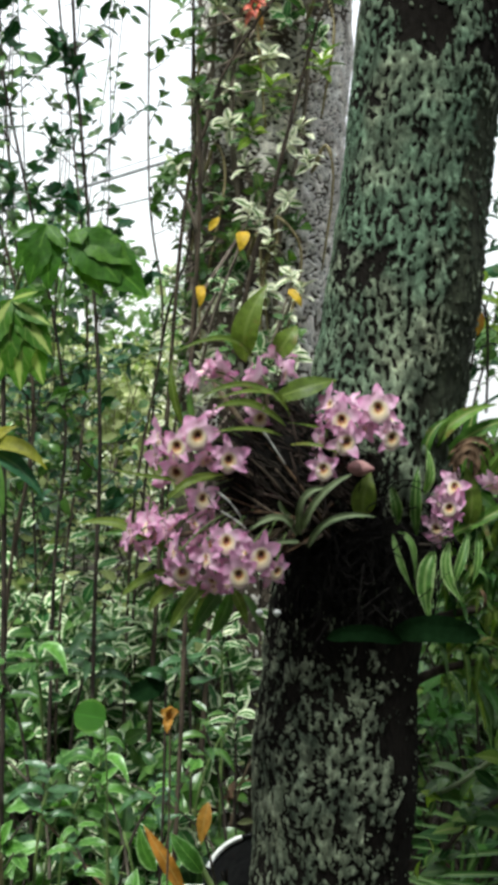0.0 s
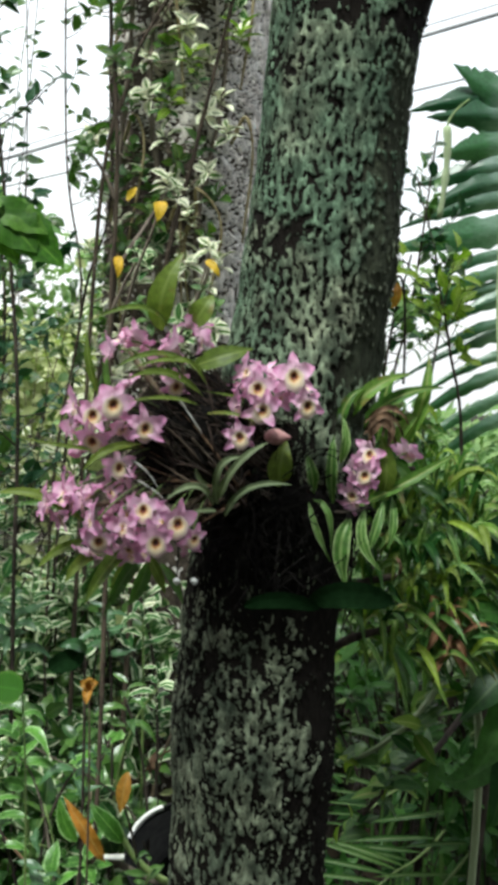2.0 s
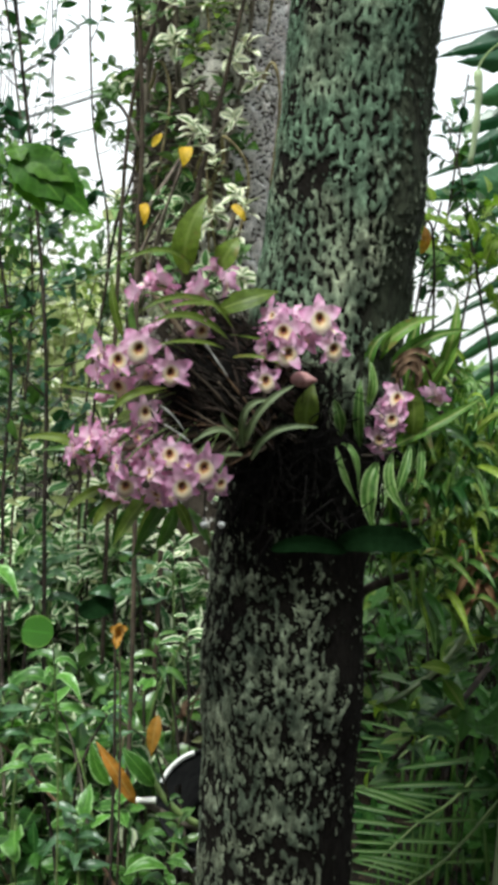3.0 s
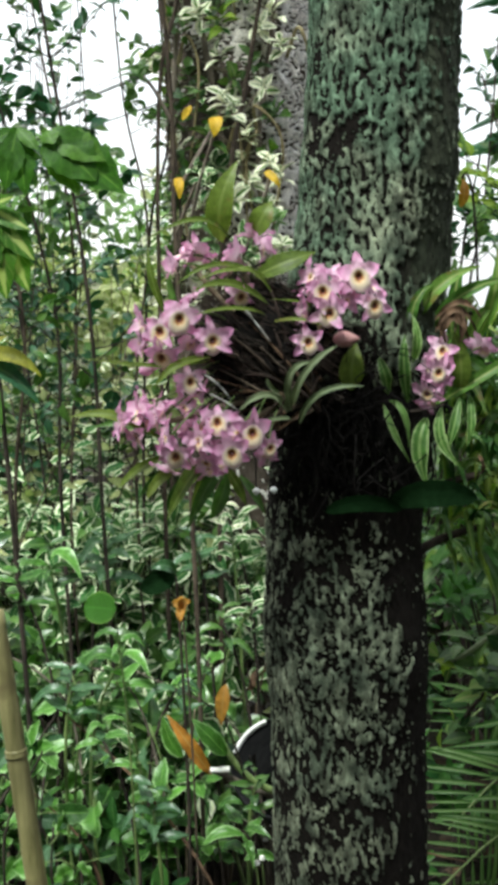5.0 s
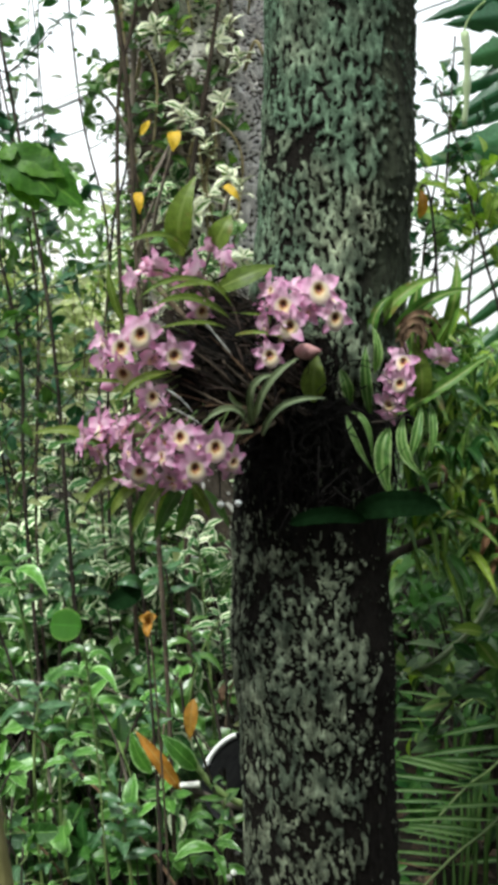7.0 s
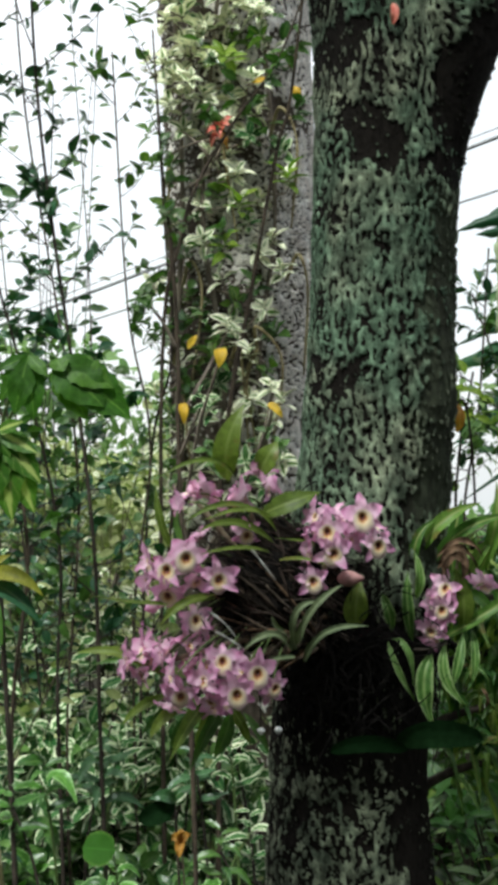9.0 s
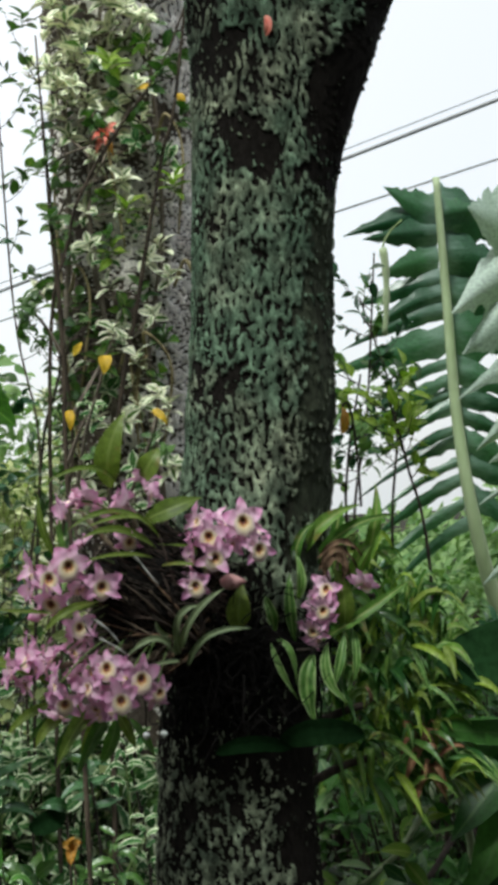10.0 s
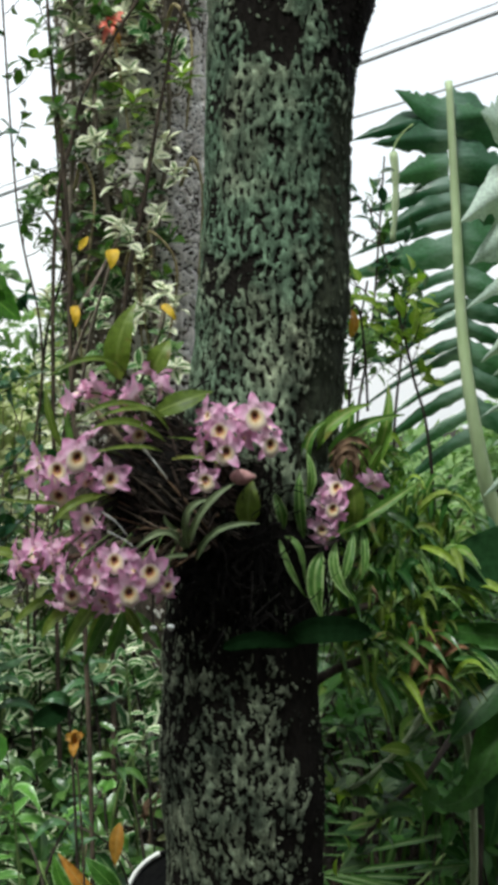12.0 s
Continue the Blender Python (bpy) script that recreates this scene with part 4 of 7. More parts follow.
# root mass: a lumpy heart with strands and old canes
def build_root_mass():
    n, m = 60, 90
    th = np.linspace(0.02, np.pi - 0.02, n)[:, None]
    ph = np.linspace(0, 2 * np.pi, m, endpoint=False)[None]
    d = np.stack([np.sin(th) * np.cos(ph), np.sin(th) * np.sin(ph), np.cos(th) * np.ones_like(ph)], -1)
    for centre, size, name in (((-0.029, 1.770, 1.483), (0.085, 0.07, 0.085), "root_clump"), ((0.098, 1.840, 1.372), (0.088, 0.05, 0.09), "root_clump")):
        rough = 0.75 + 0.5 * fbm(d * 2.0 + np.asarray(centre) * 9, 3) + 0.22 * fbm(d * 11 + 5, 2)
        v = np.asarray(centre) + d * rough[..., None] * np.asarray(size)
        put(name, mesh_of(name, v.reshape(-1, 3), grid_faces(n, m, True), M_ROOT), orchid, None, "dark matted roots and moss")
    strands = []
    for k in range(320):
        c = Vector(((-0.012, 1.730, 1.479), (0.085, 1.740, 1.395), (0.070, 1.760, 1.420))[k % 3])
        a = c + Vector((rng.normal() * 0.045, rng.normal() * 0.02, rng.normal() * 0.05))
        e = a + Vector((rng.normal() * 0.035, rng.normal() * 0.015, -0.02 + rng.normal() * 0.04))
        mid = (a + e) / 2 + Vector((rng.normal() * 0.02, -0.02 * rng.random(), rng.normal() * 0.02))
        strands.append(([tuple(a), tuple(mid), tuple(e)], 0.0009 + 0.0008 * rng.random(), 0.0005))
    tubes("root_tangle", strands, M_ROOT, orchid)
    # brown fibres that cover the upper half of the clump, and roots that run down the bark
    fibres, creeping = [], []
    for k in range(420):
        th, ph = rng.uniform(0.1, 2.4), rng.uniform(3.3, 6.2)
        d = np.array([math.sin(th) * math.cos(ph), math.sin(th) * math.sin(ph), math.cos(th)])
        a = np.array([-0.029, 1.770, 1.483]) + d * np.array([0.088, 0.073, 0.088]) * rng.uniform(0.9, 1.08)
        flow = np.array([-0.030, -0.004, 0.020]) * rng.uniform(0.5, 1.6) + rng.normal(size=3) * 0.012
        fibres.append(([tuple(a - flow), tuple(a + d * 0.006), tuple(a + flow)], rng.uniform(0.0008, 0.0019), 0.0006))
    tubes("fibre_mat", fibres[::2], M_FIBRE, orchid)
    tubes("fibre_mat", fibres[1::2], M_STEM, orchid)
    # near-black roots down the bark, which also paint the shade below the clump
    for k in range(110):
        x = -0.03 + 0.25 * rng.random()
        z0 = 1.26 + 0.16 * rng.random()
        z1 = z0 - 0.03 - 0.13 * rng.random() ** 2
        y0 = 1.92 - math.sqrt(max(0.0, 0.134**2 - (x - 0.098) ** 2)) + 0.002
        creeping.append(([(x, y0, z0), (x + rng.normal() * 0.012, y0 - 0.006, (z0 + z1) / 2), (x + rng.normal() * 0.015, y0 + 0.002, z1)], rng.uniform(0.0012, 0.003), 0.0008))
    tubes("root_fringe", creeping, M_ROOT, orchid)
    pale = []
    for a, b, e in (((-0.061, 1.690, 1.546), (-0.042, 1.680, 1.521), (-0.024, 1.680, 1.496)), ((-0.123, 1.690, 1.452), (-0.102, 1.680, 1.439), (-0.083, 1.680, 1.416)), ((-0.112, 1.690, 1.423), (-0.087, 1.680, 1.410), (-0.072, 1.680, 1.397)),
                    ((0.176, 1.720, 1.388), (0.198, 1.700, 1.391), (0.224, 1.710, 1.397))):
        pale.append(([a, b, e], 0.0032, 0.0016))
    for q, p in enumerate(pale):
        tube("pale_root", p[0], p[1] * 0.6, p[2] * 0.6, M_PALE_ROOT if q < 3 else M_STEM, orchid, 7, 12, 0.2)
    # white beads added here stand for two bright wet glints
    for a, b in (((-0.050, 1.680, 1.287), (-0.050, 1.680, 1.276)), ((-0.025, 1.680, 1.288), (-0.025, 1.680, 1.277))):
        bud(orchid, a, b, 0.0055, M_TIP, "root_tip", "white bead standing for a bright wet glint")
        tube("pale_root", [tuple(Vector(a) + Vector((0.0, 0.02, 0.05))), a], 0.0015, 0.001, M_ROOT, orchid, 5, 6)


build_root_mass()

CANES = [
    ((-0.004, 1.740, 1.466), (-0.067, 1.720, 1.527), (-0.136, 1.720, 1.611)), ((0.004, 1.750, 1.465), (-0.038, 1.730, 1.534), (-0.062, 1.730, 1.615)),
    ((-0.013, 1.730, 1.450), (-0.085, 1.700, 1.482), (-0.160, 1.690, 1.514)), ((-0.006, 1.730, 1.425), (-0.089, 1.700, 1.405), (-0.175, 1.690, 1.385)),
    ((0.002, 1.740, 1.415), (-0.048, 1.700, 1.387), (-0.098, 1.680, 1.366)), ((0.029, 1.750, 1.456), (0.047, 1.710, 1.505), (0.061, 1.700, 1.553)),
    ((0.038, 1.760, 1.455), (0.073, 1.730, 1.521), (0.099, 1.710, 1.576))]
for c in CANES:
    tube("cane", c, 0.006, 0.0035, M_CANE, orchid, 9, 24, 0.05, "knotted dry orchid cane")

r = random.Random(61)
for k in range(64):
    a = Vector((0.020, 1.715, 1.420)) + Vector((r.uniform(-0.035, 0.03), r.uniform(-0.015, 0.03), r.uniform(-0.03, 0.03)))
    turn = r.uniform(0.15, 3.0)
    reach = r.uniform(0.06, 0.15)
    b = a + Vector((-math.sin(turn) * reach * 1.05, r.uniform(-0.02, 0.03), math.cos(turn) * reach * 0.85 + 0.035))
    mid = (a + b) / 2 + Vector((r.uniform(-0.010, 0.010), -0.018, r.uniform(-0.008, 0.014)))
    tube("old_cane", [tuple(a), tuple(mid), tuple(b)], r.uniform(0.0016, 0.0036), 0.0012, (M_FIBRE, M_STEM_BROWN, M_FIBRE, M_DRY, M_STEM_BROWN)[k % 5], orchid, 6, 12, 0.12, "shrivelled old orchid cane")

BROAD = [
    ((-0.089, 1.740, 1.642), (-0.090, 1.710, 1.693), (-0.063, 1.720, 1.755), 0.040), ((-0.045, 1.760, 1.652), (-0.032, 1.740, 1.674), (-0.016, 1.750, 1.700), 0.036),
    ((-0.044, 1.720, 1.590), (-0.002, 1.700, 1.606), (0.045, 1.710, 1.621), 0.034), ((0.094, 1.720, 1.421), (0.092, 1.700, 1.454), (0.101, 1.710, 1.490), 0.036),
    ((0.256, 1.780, 1.411), (0.257, 1.760, 1.454), (0.246, 1.770, 1.505), 0.030)]
for a, b, c, w in BROAD:
    strap("leaf", (a, b, c), w, M_OLIVE, orchid, shape="lance", fold=0.2)
NARROW = [
    ((-0.079, 1.730, 1.646), (-0.124, 1.700, 1.672), (-0.198, 1.690, 1.643), 0.017), ((-0.047, 1.700, 1.598), (-0.101, 1.670, 1.605), (-0.153, 1.660, 1.579), 0.018),
    ((-0.023, 1.710, 1.582), (-0.065, 1.660, 1.598), (-0.125, 1.650, 1.583), 0.016), ((-0.020, 1.700, 1.565), (-0.044, 1.660, 1.594), (-0.069, 1.660, 1.599), 0.014),
    ((-0.025, 1.710, 1.549), (-0.079, 1.680, 1.579), (-0.133, 1.660, 1.567), 0.024), ((-0.026, 1.710, 1.533), (-0.072, 1.660, 1.544), (-0.129, 1.650, 1.536), 0.013),
    ((-0.110, 1.700, 1.471), (-0.189, 1.670, 1.467), (-0.292, 1.670, 1.481), 0.013), ((-0.109, 1.690, 1.476), (-0.156, 1.660, 1.466), (-0.189, 1.660, 1.436), 0.024),
    ((0.007, 1.720, 1.532), (0.032, 1.690, 1.546), (-0.024, 1.680, 1.556), 0.012), ((-0.026, 1.700, 1.521), (0.015, 1.670, 1.526), (0.058, 1.670, 1.513), 0.011)]
for a, b, c, w in NARROW:
    strap("leaf", (a, b, c), w * 0.55, M_OLIVE, orchid, fold=0.4, shape="lance")
GREYISH = [
    ((0.015, 1.690, 1.378), (0.046, 1.660, 1.421), (0.107, 1.660, 1.429), 0.013), ((0.003, 1.690, 1.395), (0.003, 1.660, 1.447), (0.035, 1.660, 1.466), 0.014),
    ((0.006, 1.680, 1.404), (0.027, 1.650, 1.454), (0.071, 1.660, 1.488), 0.014), ((-0.002, 1.690, 1.394), (-0.030, 1.660, 1.421), (-0.070, 1.650, 1.401), 0.014),
    ((-0.006, 1.700, 1.418), (-0.023, 1.680, 1.428), (-0.030, 1.670, 1.446), 0.010), ((0.001, 1.690, 1.385), (-0.015, 1.670, 1.386), (-0.036, 1.660, 1.385), 0.010)]
for a, b, c, w in GREYISH:
    strap("leaf", (a, b, c), w * 0.72, M_GREY_LEAF, orchid, fold=0.5)
UNDER = [
    ((-0.117, 1.700, 1.324), (-0.146, 1.680, 1.302), (-0.181, 1.680, 1.242), 0.042), ((-0.111, 1.720, 1.317), (-0.128, 1.710, 1.281), (-0.148, 1.710, 1.253), 0.044),
    ((-0.142, 1.700, 1.329), (-0.187, 1.690, 1.303), (-0.211, 1.700, 1.269), 0.032), ((-0.190, 1.700, 1.360), (-0.252, 1.690, 1.396), (-0.321, 1.700, 1.394), 0.026),
    ((-0.094, 1.720, 1.312), (-0.078, 1.710, 1.287), (-0.067, 1.710, 1.258), 0.026), ((-0.177, 1.720, 1.332), (-0.223, 1.720, 1.314), (-0.256, 1.730, 1.284), 0.026), ((-0.174, 1.720, 1.540), (-0.191, 1.710, 1.589), (-0.197, 1.720, 1.638), 0.02)]
for a, b, c, w in UNDER:
    strap("leaf", (a, b, c), w * 0.62, M_OLIVE, orchid, face=(-0.3, -1, 0.6), shape="lance", fold=0.35, wave=0.04)
    shift = Vector((0.018, 0.014, -0.012))
    strap("leaf", (tuple(Vector(a) + shift), tuple(Vector(b) + shift * 1.3), tuple(Vector(c) + shift * 1.5)), w * 0.5, M_GREEN, orchid, face=(0.2, -1, 0.4), shape="lance", fold=0.35, wave=0.04)
for a, b, c, w in (((0.162, 1.720, 1.243), (0.102, 1.700, 1.258), (0.049, 1.710, 1.244), 0.026), ((0.147, 1.730, 1.250), (0.202, 1.700, 1.270), (0.271, 1.710, 1.257), 0.042)):
    strap("leaf", (a, b, c), w, M_BROAD_DARK, orchid, face=(0, -1, -0.2), shape="oval", fold=0.15)

# second, smaller orchid round the bole's flank, with strap leaves
FLANK = (0.222, 1.830, 1.384)
orchid2 = thing("orchid", "small spray of lilac orchid flowers among pale striped strap leaves", "orchid", at=FLANK)
for j, (place, toward, size) in enumerate([((0.230, 1.760, 1.474), (0.0, -1.0, 0.15), 0.92), ((0.223, 1.750, 1.444), (-0.1, -1.0, -0.1), 0.92), ((0.207, 1.755, 1.414), (-0.35, -0.8, -0.3), 0.85),
                                           ((0.218, 1.780, 1.455), (-0.6, -0.7, 0.2), 0.8), ((0.293, 1.800, 1.476), (0.6, 0.7, 0.4), 0.95)]):
    flower(orchid2, place, toward, size, 0, 12, 200 + j)
    if j < 4:
        flower(orchid2, tuple(Vector(place) + Vector((0.004, 0.014, -0.014))), (toward[0] - 0.3, toward[1], toward[2] - 0.4), size * 0.9, 60, 36, 240 + j)
    stalk(orchid2, place, tuple(Vector(place).lerp(Vector(FLANK), 0.7)))
for a, b, c, w in (((0.219, 1.760, 1.500), (0.249, 1.750, 1.532), (0.281, 1.765, 1.502), 0.012), ((0.225, 1.755, 1.491), (0.246, 1.745, 1.520), (0.268, 1.750, 1.487), 0.013),
                   ((0.219, 1.765, 1.518), (0.257, 1.760, 1.543), (0.289, 1.770, 1.520), 0.010), ((0.251, 1.760, 1.539), (0.258, 1.745, 1.511), (0.254, 1.750, 1.485), 0.012), ((0.240, 1.760, 1.535), (0.228, 1.750, 1.513), (0.235, 1.755, 1.484), 0.010)):
    strap("dry_sheath", (a, b, c), w, M_DRY, orchid2, fold=0.8, wave=0.2, shape="lance", label="brown withered sheath")
tube("flower_stem", [(0.228, 1.800, 1.403), (0.247, 1.785, 1.471), (0.252, 1.765, 1.540)], 0.003, 0.002, M_CANE, orchid2)
STRIPES = [
    ((0.207, 1.760, 1.376), (0.191, 1.740, 1.331), (0.202, 1.740, 1.273), 0.033), ((0.230, 1.770, 1.391), (0.224, 1.750, 1.342), (0.254, 1.750, 1.300), 0.022),
    ((0.256, 1.770, 1.403), (0.244, 1.750, 1.362), (0.234, 1.750, 1.328), 0.019), ((0.272, 1.790, 1.410), (0.273, 1.770, 1.368), (0.266, 1.770, 1.329), 0.016),
    ((0.140, 1.740, 1.399), (0.151, 1.720, 1.360), (0.177, 1.740, 1.311), 0.012), ((0.147, 1.750, 1.402), (0.168, 1.730, 1.384), (0.176, 1.740, 1.332), 0.012),
    ((0.179, 1.770, 1.396), (0.172, 1.750, 1.450), (0.175, 1.760, 1.500), 0.022), ((0.188, 1.780, 1.457), (0.193, 1.760, 1.491), (0.187, 1.770, 1.529), 0.018),
    ((0.148, 1.760, 1.412), (0.142, 1.740, 1.443), (0.133, 1.750, 1.470), 0.022)]
for a, b, c, w in STRIPES:
    strap("leaf", (a, b, c), w * 0.8, M_STRIPED, orchid2, fold=0.45, wave=0.10, shape="lance")
SIDE = [
    ((0.218, 1.790, 1.391), (0.293, 1.770, 1.435), (0.369, 1.790, 1.481), 0.02), ((0.201, 1.840, 1.517), (0.236, 1.820, 1.571), (0.301, 1.840, 1.600), 0.026),
    ((0.221, 1.860, 1.498), (0.273, 1.840, 1.557), (0.357, 1.860, 1.581), 0.024), ((0.295, 1.880, 1.477), (0.325, 1.860, 1.556), (0.335, 1.880, 1.635), 0.024),
    ((0.259, 1.880, 1.488), (0.264, 1.870, 1.550), (0.279, 1.880, 1.608), 0.026), ((0.281, 1.880, 1.469), (0.302, 1.860, 1.522), (0.324, 1.870, 1.534), 0.022), ((0.194, 1.820, 1.491), (0.195, 1.810, 1.543), (0.227, 1.820, 1.576), 0.018)]
for a, b, c, w in SIDE:
    strap("leaf", (a, b, c), w * 0.9, M_FERN, orchid2, fold=0.45, wave=0.05, shape="lance")
tubes("root_tangle", [([tuple(Vector(FLANK) + Vector((rng.normal() * 0.02, 0.03, rng.normal() * 0.03))), tuple(Vector(FLANK) + Vector((rng.normal() * 0.012, 0.012, rng.normal() * 0.015))), tuple(Vector(FLANK) + Vector((rng.normal() * 0.015, 0.02, -0.02 + rng.normal() * 0.02)))], 0.003, 0.001) for _ in range(40)], M_ROOT, orchid2)

# arching narrow-leaved clump beside the bole
def build_arching_clump():
    base = Vector((0.311, 1.980, 1.333))
    ob = thing("arching_fern", "dense clump of arching narrow green leaves beside the trunk", "fern", at=tuple(base))
    for q in range(5):
        z = -0.16 + 0.09 * q
        tube("rhizome", [(0.20, 1.95, base.z + z - 0.05), (0.25, 1.97, base.z + z - 0.02), (base.x + 0.03, base.y, base.z + z)], 0.010, 0.006, M_STEM, ob, 8)
    r = random.Random(21)
    kinds = (M_FERN, M_GREEN, M_OLIVE, M_SHADE_LEAF, M_SHADE_LEAF, M_FERN, M_STRIPED, M_GREEN, M_LIME)
    for k in range(520):
        run = r.uniform(-0.05, 0.155)
        s = base + Vector((run, r.uniform(-0.05, 0.14), r.uniform(-0.22, 0.19 - 1.35 * max(0.0, run - 0.02))))
        a = r.uniform(-1.6, 2.0)
        reach = r.uniform(0.035, 0.10)
        dx, dz = math.cos(a) * reach, math.sin(a) * reach
        dy = r.uniform(-0.08, 0.05)
        e = s + Vector((dx, dy, dz * 0.8 - 0.25 * reach))
        mid = s + Vector((dx * 0.5, dy * 0.6, dz * 0.6 + 0.015))
        strap("leaf", (tuple(s), tuple(mid), tuple(e)), r.uniform(0.007, 0.018), kinds[k % 9], ob, face=(r.uniform(-0.4, 0.4), -0.8, r.uniform(0.2, 1.2)), n=8, fold=0.45, wave=0.06, shape="lance", twist=r.uniform(-0.9, 0.9))
    for k in range(16):
        c = Vector((0.40, 1.97, 1.17)) + Vector((r.uniform(-0.03, 0.03), r.uniform(-0.03, 0.02), r.uniform(-0.05, 0.05)))
        e = c + Vector((r.uniform(-0.05, 0.05), r.uniform(-0.04, 0.0), r.uniform(-0.06, 0.03)))
        strap("dead_leaf", (tuple(c), tuple(c.lerp(e, 0.5) + Vector((0, -0.01, 0.015))), tuple(e)), r.uniform(0.008, 0.018), M_RUST, ob, fold=0.7, wave=0.15, twist=r.uniform(-1.2, 1.2), shape="lance", n=8, label="withered red-brown leaf")
    for pts, w in ((((0.384, 2.000, 1.211), (0.393, 1.980, 1.184), (0.392, 2.000, 1.146)), 0.05), (((0.403, 2.000, 1.220), (0.413, 1.980, 1.193), (0.421, 2.000, 1.155)), 0.04), (((0.310, 1.950, 1.297), (0.315, 1.930, 1.280), (0.311, 1.950, 1.261)), 0.013)):
        strap("dead_leaf", pts, w * 0.6, M_DRY, ob, fold=0.7, wave=0.15, twist=1.0, shape="lance", label="withered brown leaf")


build_arching_clump()

# ---------------------------------------------------------------- planting behind and below
def facing_whorls(tips, per, leaf, axis=(-0.1, -0.55, 0.75)):
    """Star-shaped whorls whose faces look out from a wall or trunk."""
    ps, ds, us = [], [], []
    for t in tips:
        n = int(per * rng.uniform(0.7, 1.3))
        z = np.asarray(axis) + rng.normal(size=3) * 0.3
        z /= np.linalg.norm(z)
        x = np.cross(z, [0.3, 0.2, 1.0])
        x /= np.linalg.norm(x)
        y = np.cross(z, x)
        a = np.arange(n) * 2.4 + rng.random() * 6
        d = x * np.cos(a)[:, None] + y * np.sin(a)[:, None] + z * (np.linspace(0.0, 1.1, n) + rng.normal(size=n) * 0.15)[:, None]
        ps.append(np.asarray(t) + z * np.linspace(-0.3, 0.3, n)[:, None] * leaf)
        ds.append(d)
        us.append(z + rng.normal(size=(n, 3)) * 0.25)
    return np.vstack(ps), np.vstack(ds), np.vstack(us)


def shrub(name, label, x, y, height, width, tips, per, leaf, material, template, seed, group="", stem=M_STEM, low=0.25, second=None):
    """A leafy shrub: branching stems from one foot, whorls of leaves at their ends."""
    global rng
    rng = np.random.default_rng(seed)
    ob = thing(name, label, "shrub", group, at=(x, y, 0))
    many, ends = [], []
    for k in range(tips):
        a, r = rng.random() * 6.28, width * math.sqrt(rng.random())
        h = height * (low + (1 - low) * rng.random() ** 0.8)
        e = (x + math.cos(a) * r, y + math.sin(a) * r, h)
        many.append(([(x + rng.normal() * 0.02, y + rng.normal() * 0.02, -0.02), (x + math.cos(a) * r * 0.4, y + math.sin(a) * r * 0.4, h * 0.55), e], 0.006, 0.0025))
        ends.append(e)
        if rng.random() < 0.7:
            ends.append((x + math.cos(a) * r * 0.7, y + math.sin(a) * r * 0.7, h * 0.78))
    tubes("stem", many, stem, ob)
    p, d, u = facing_whorls(ends, per, leaf, (0, -0.5, 0.85))
    size = leaf * (0.6 + 0.7 * rng.random(len(p)))
    pick = rng.random(len(p)) < 0.35 if second else np.zeros(len(p), bool)
    scatter("foliage", template, p[~pick], d[~pick], u[~pick], size[~pick], material, ob)
    if second:
        scatter("foliage", template, p[pick], d[pick], u[pick], size[pick], second, ob)
    return ob


VAR = "cream-edged shrub with whorls of small narrow leaves"
k = 0
for x, y, h, w in [(-1.05, 3.5, 1.05, 0.35), (-0.75, 3.15, 0.98, 0.3), (-0.42, 3.35, 1.05, 0.32), (-0.34, 3.25, 1.0, 0.28), (-0.5, 2.85, 0.78, 0.28), (-0.32, 2.8, 0.66, 0.22), (0.22, 3.5, 1.0, 0.3),
                   (-1.25, 4.2, 1.3, 0.4), (-0.7, 4.1, 1.35, 0.4), (-0.3, 4.4, 1.3, 0.4), (0.3, 4.2, 1.15, 0.4), (0.75, 4.1, 1.1, 0.4)]:
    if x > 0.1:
        shrub("green_shrub", "low shrub with small pointed leaves in shade-darkened green", x, y, h, w, 34, 8, 0.06, M_SHADE_LEAF, T_LANCE, 100 + k, "green shrubs", second=M_GREEN)
    else:
        front = y < 3.0
        shrub("variegated_shrub", VAR, x, y, h, w, 46, 8, 0.068, M_GREEN if front else M_VARIEG, T_BLADE, 100 + k, "cream-edged shrubs", low=0.5, second=M_VARIEG if front else M_GREEN)
    k += 1
for x, y, h, w in [(-0.95, 2.9, 1.0, 0.3), (0.62, 3.3, 1.1, 0.34), (0.95, 3.5, 1.15, 0.36), (0.75, 2.85, 0.7, 0.28), (-1.5, 4.0, 1.5, 0.45), (1.3, 4.3, 1.25, 0.45)]:
    # plants on this side get the leaf colour with shade painted in
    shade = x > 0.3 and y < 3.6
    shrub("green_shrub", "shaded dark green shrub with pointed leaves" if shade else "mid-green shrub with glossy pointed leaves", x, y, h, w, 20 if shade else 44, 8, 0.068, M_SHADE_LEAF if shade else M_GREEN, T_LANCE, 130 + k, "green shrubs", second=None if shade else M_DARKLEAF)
    k += 1


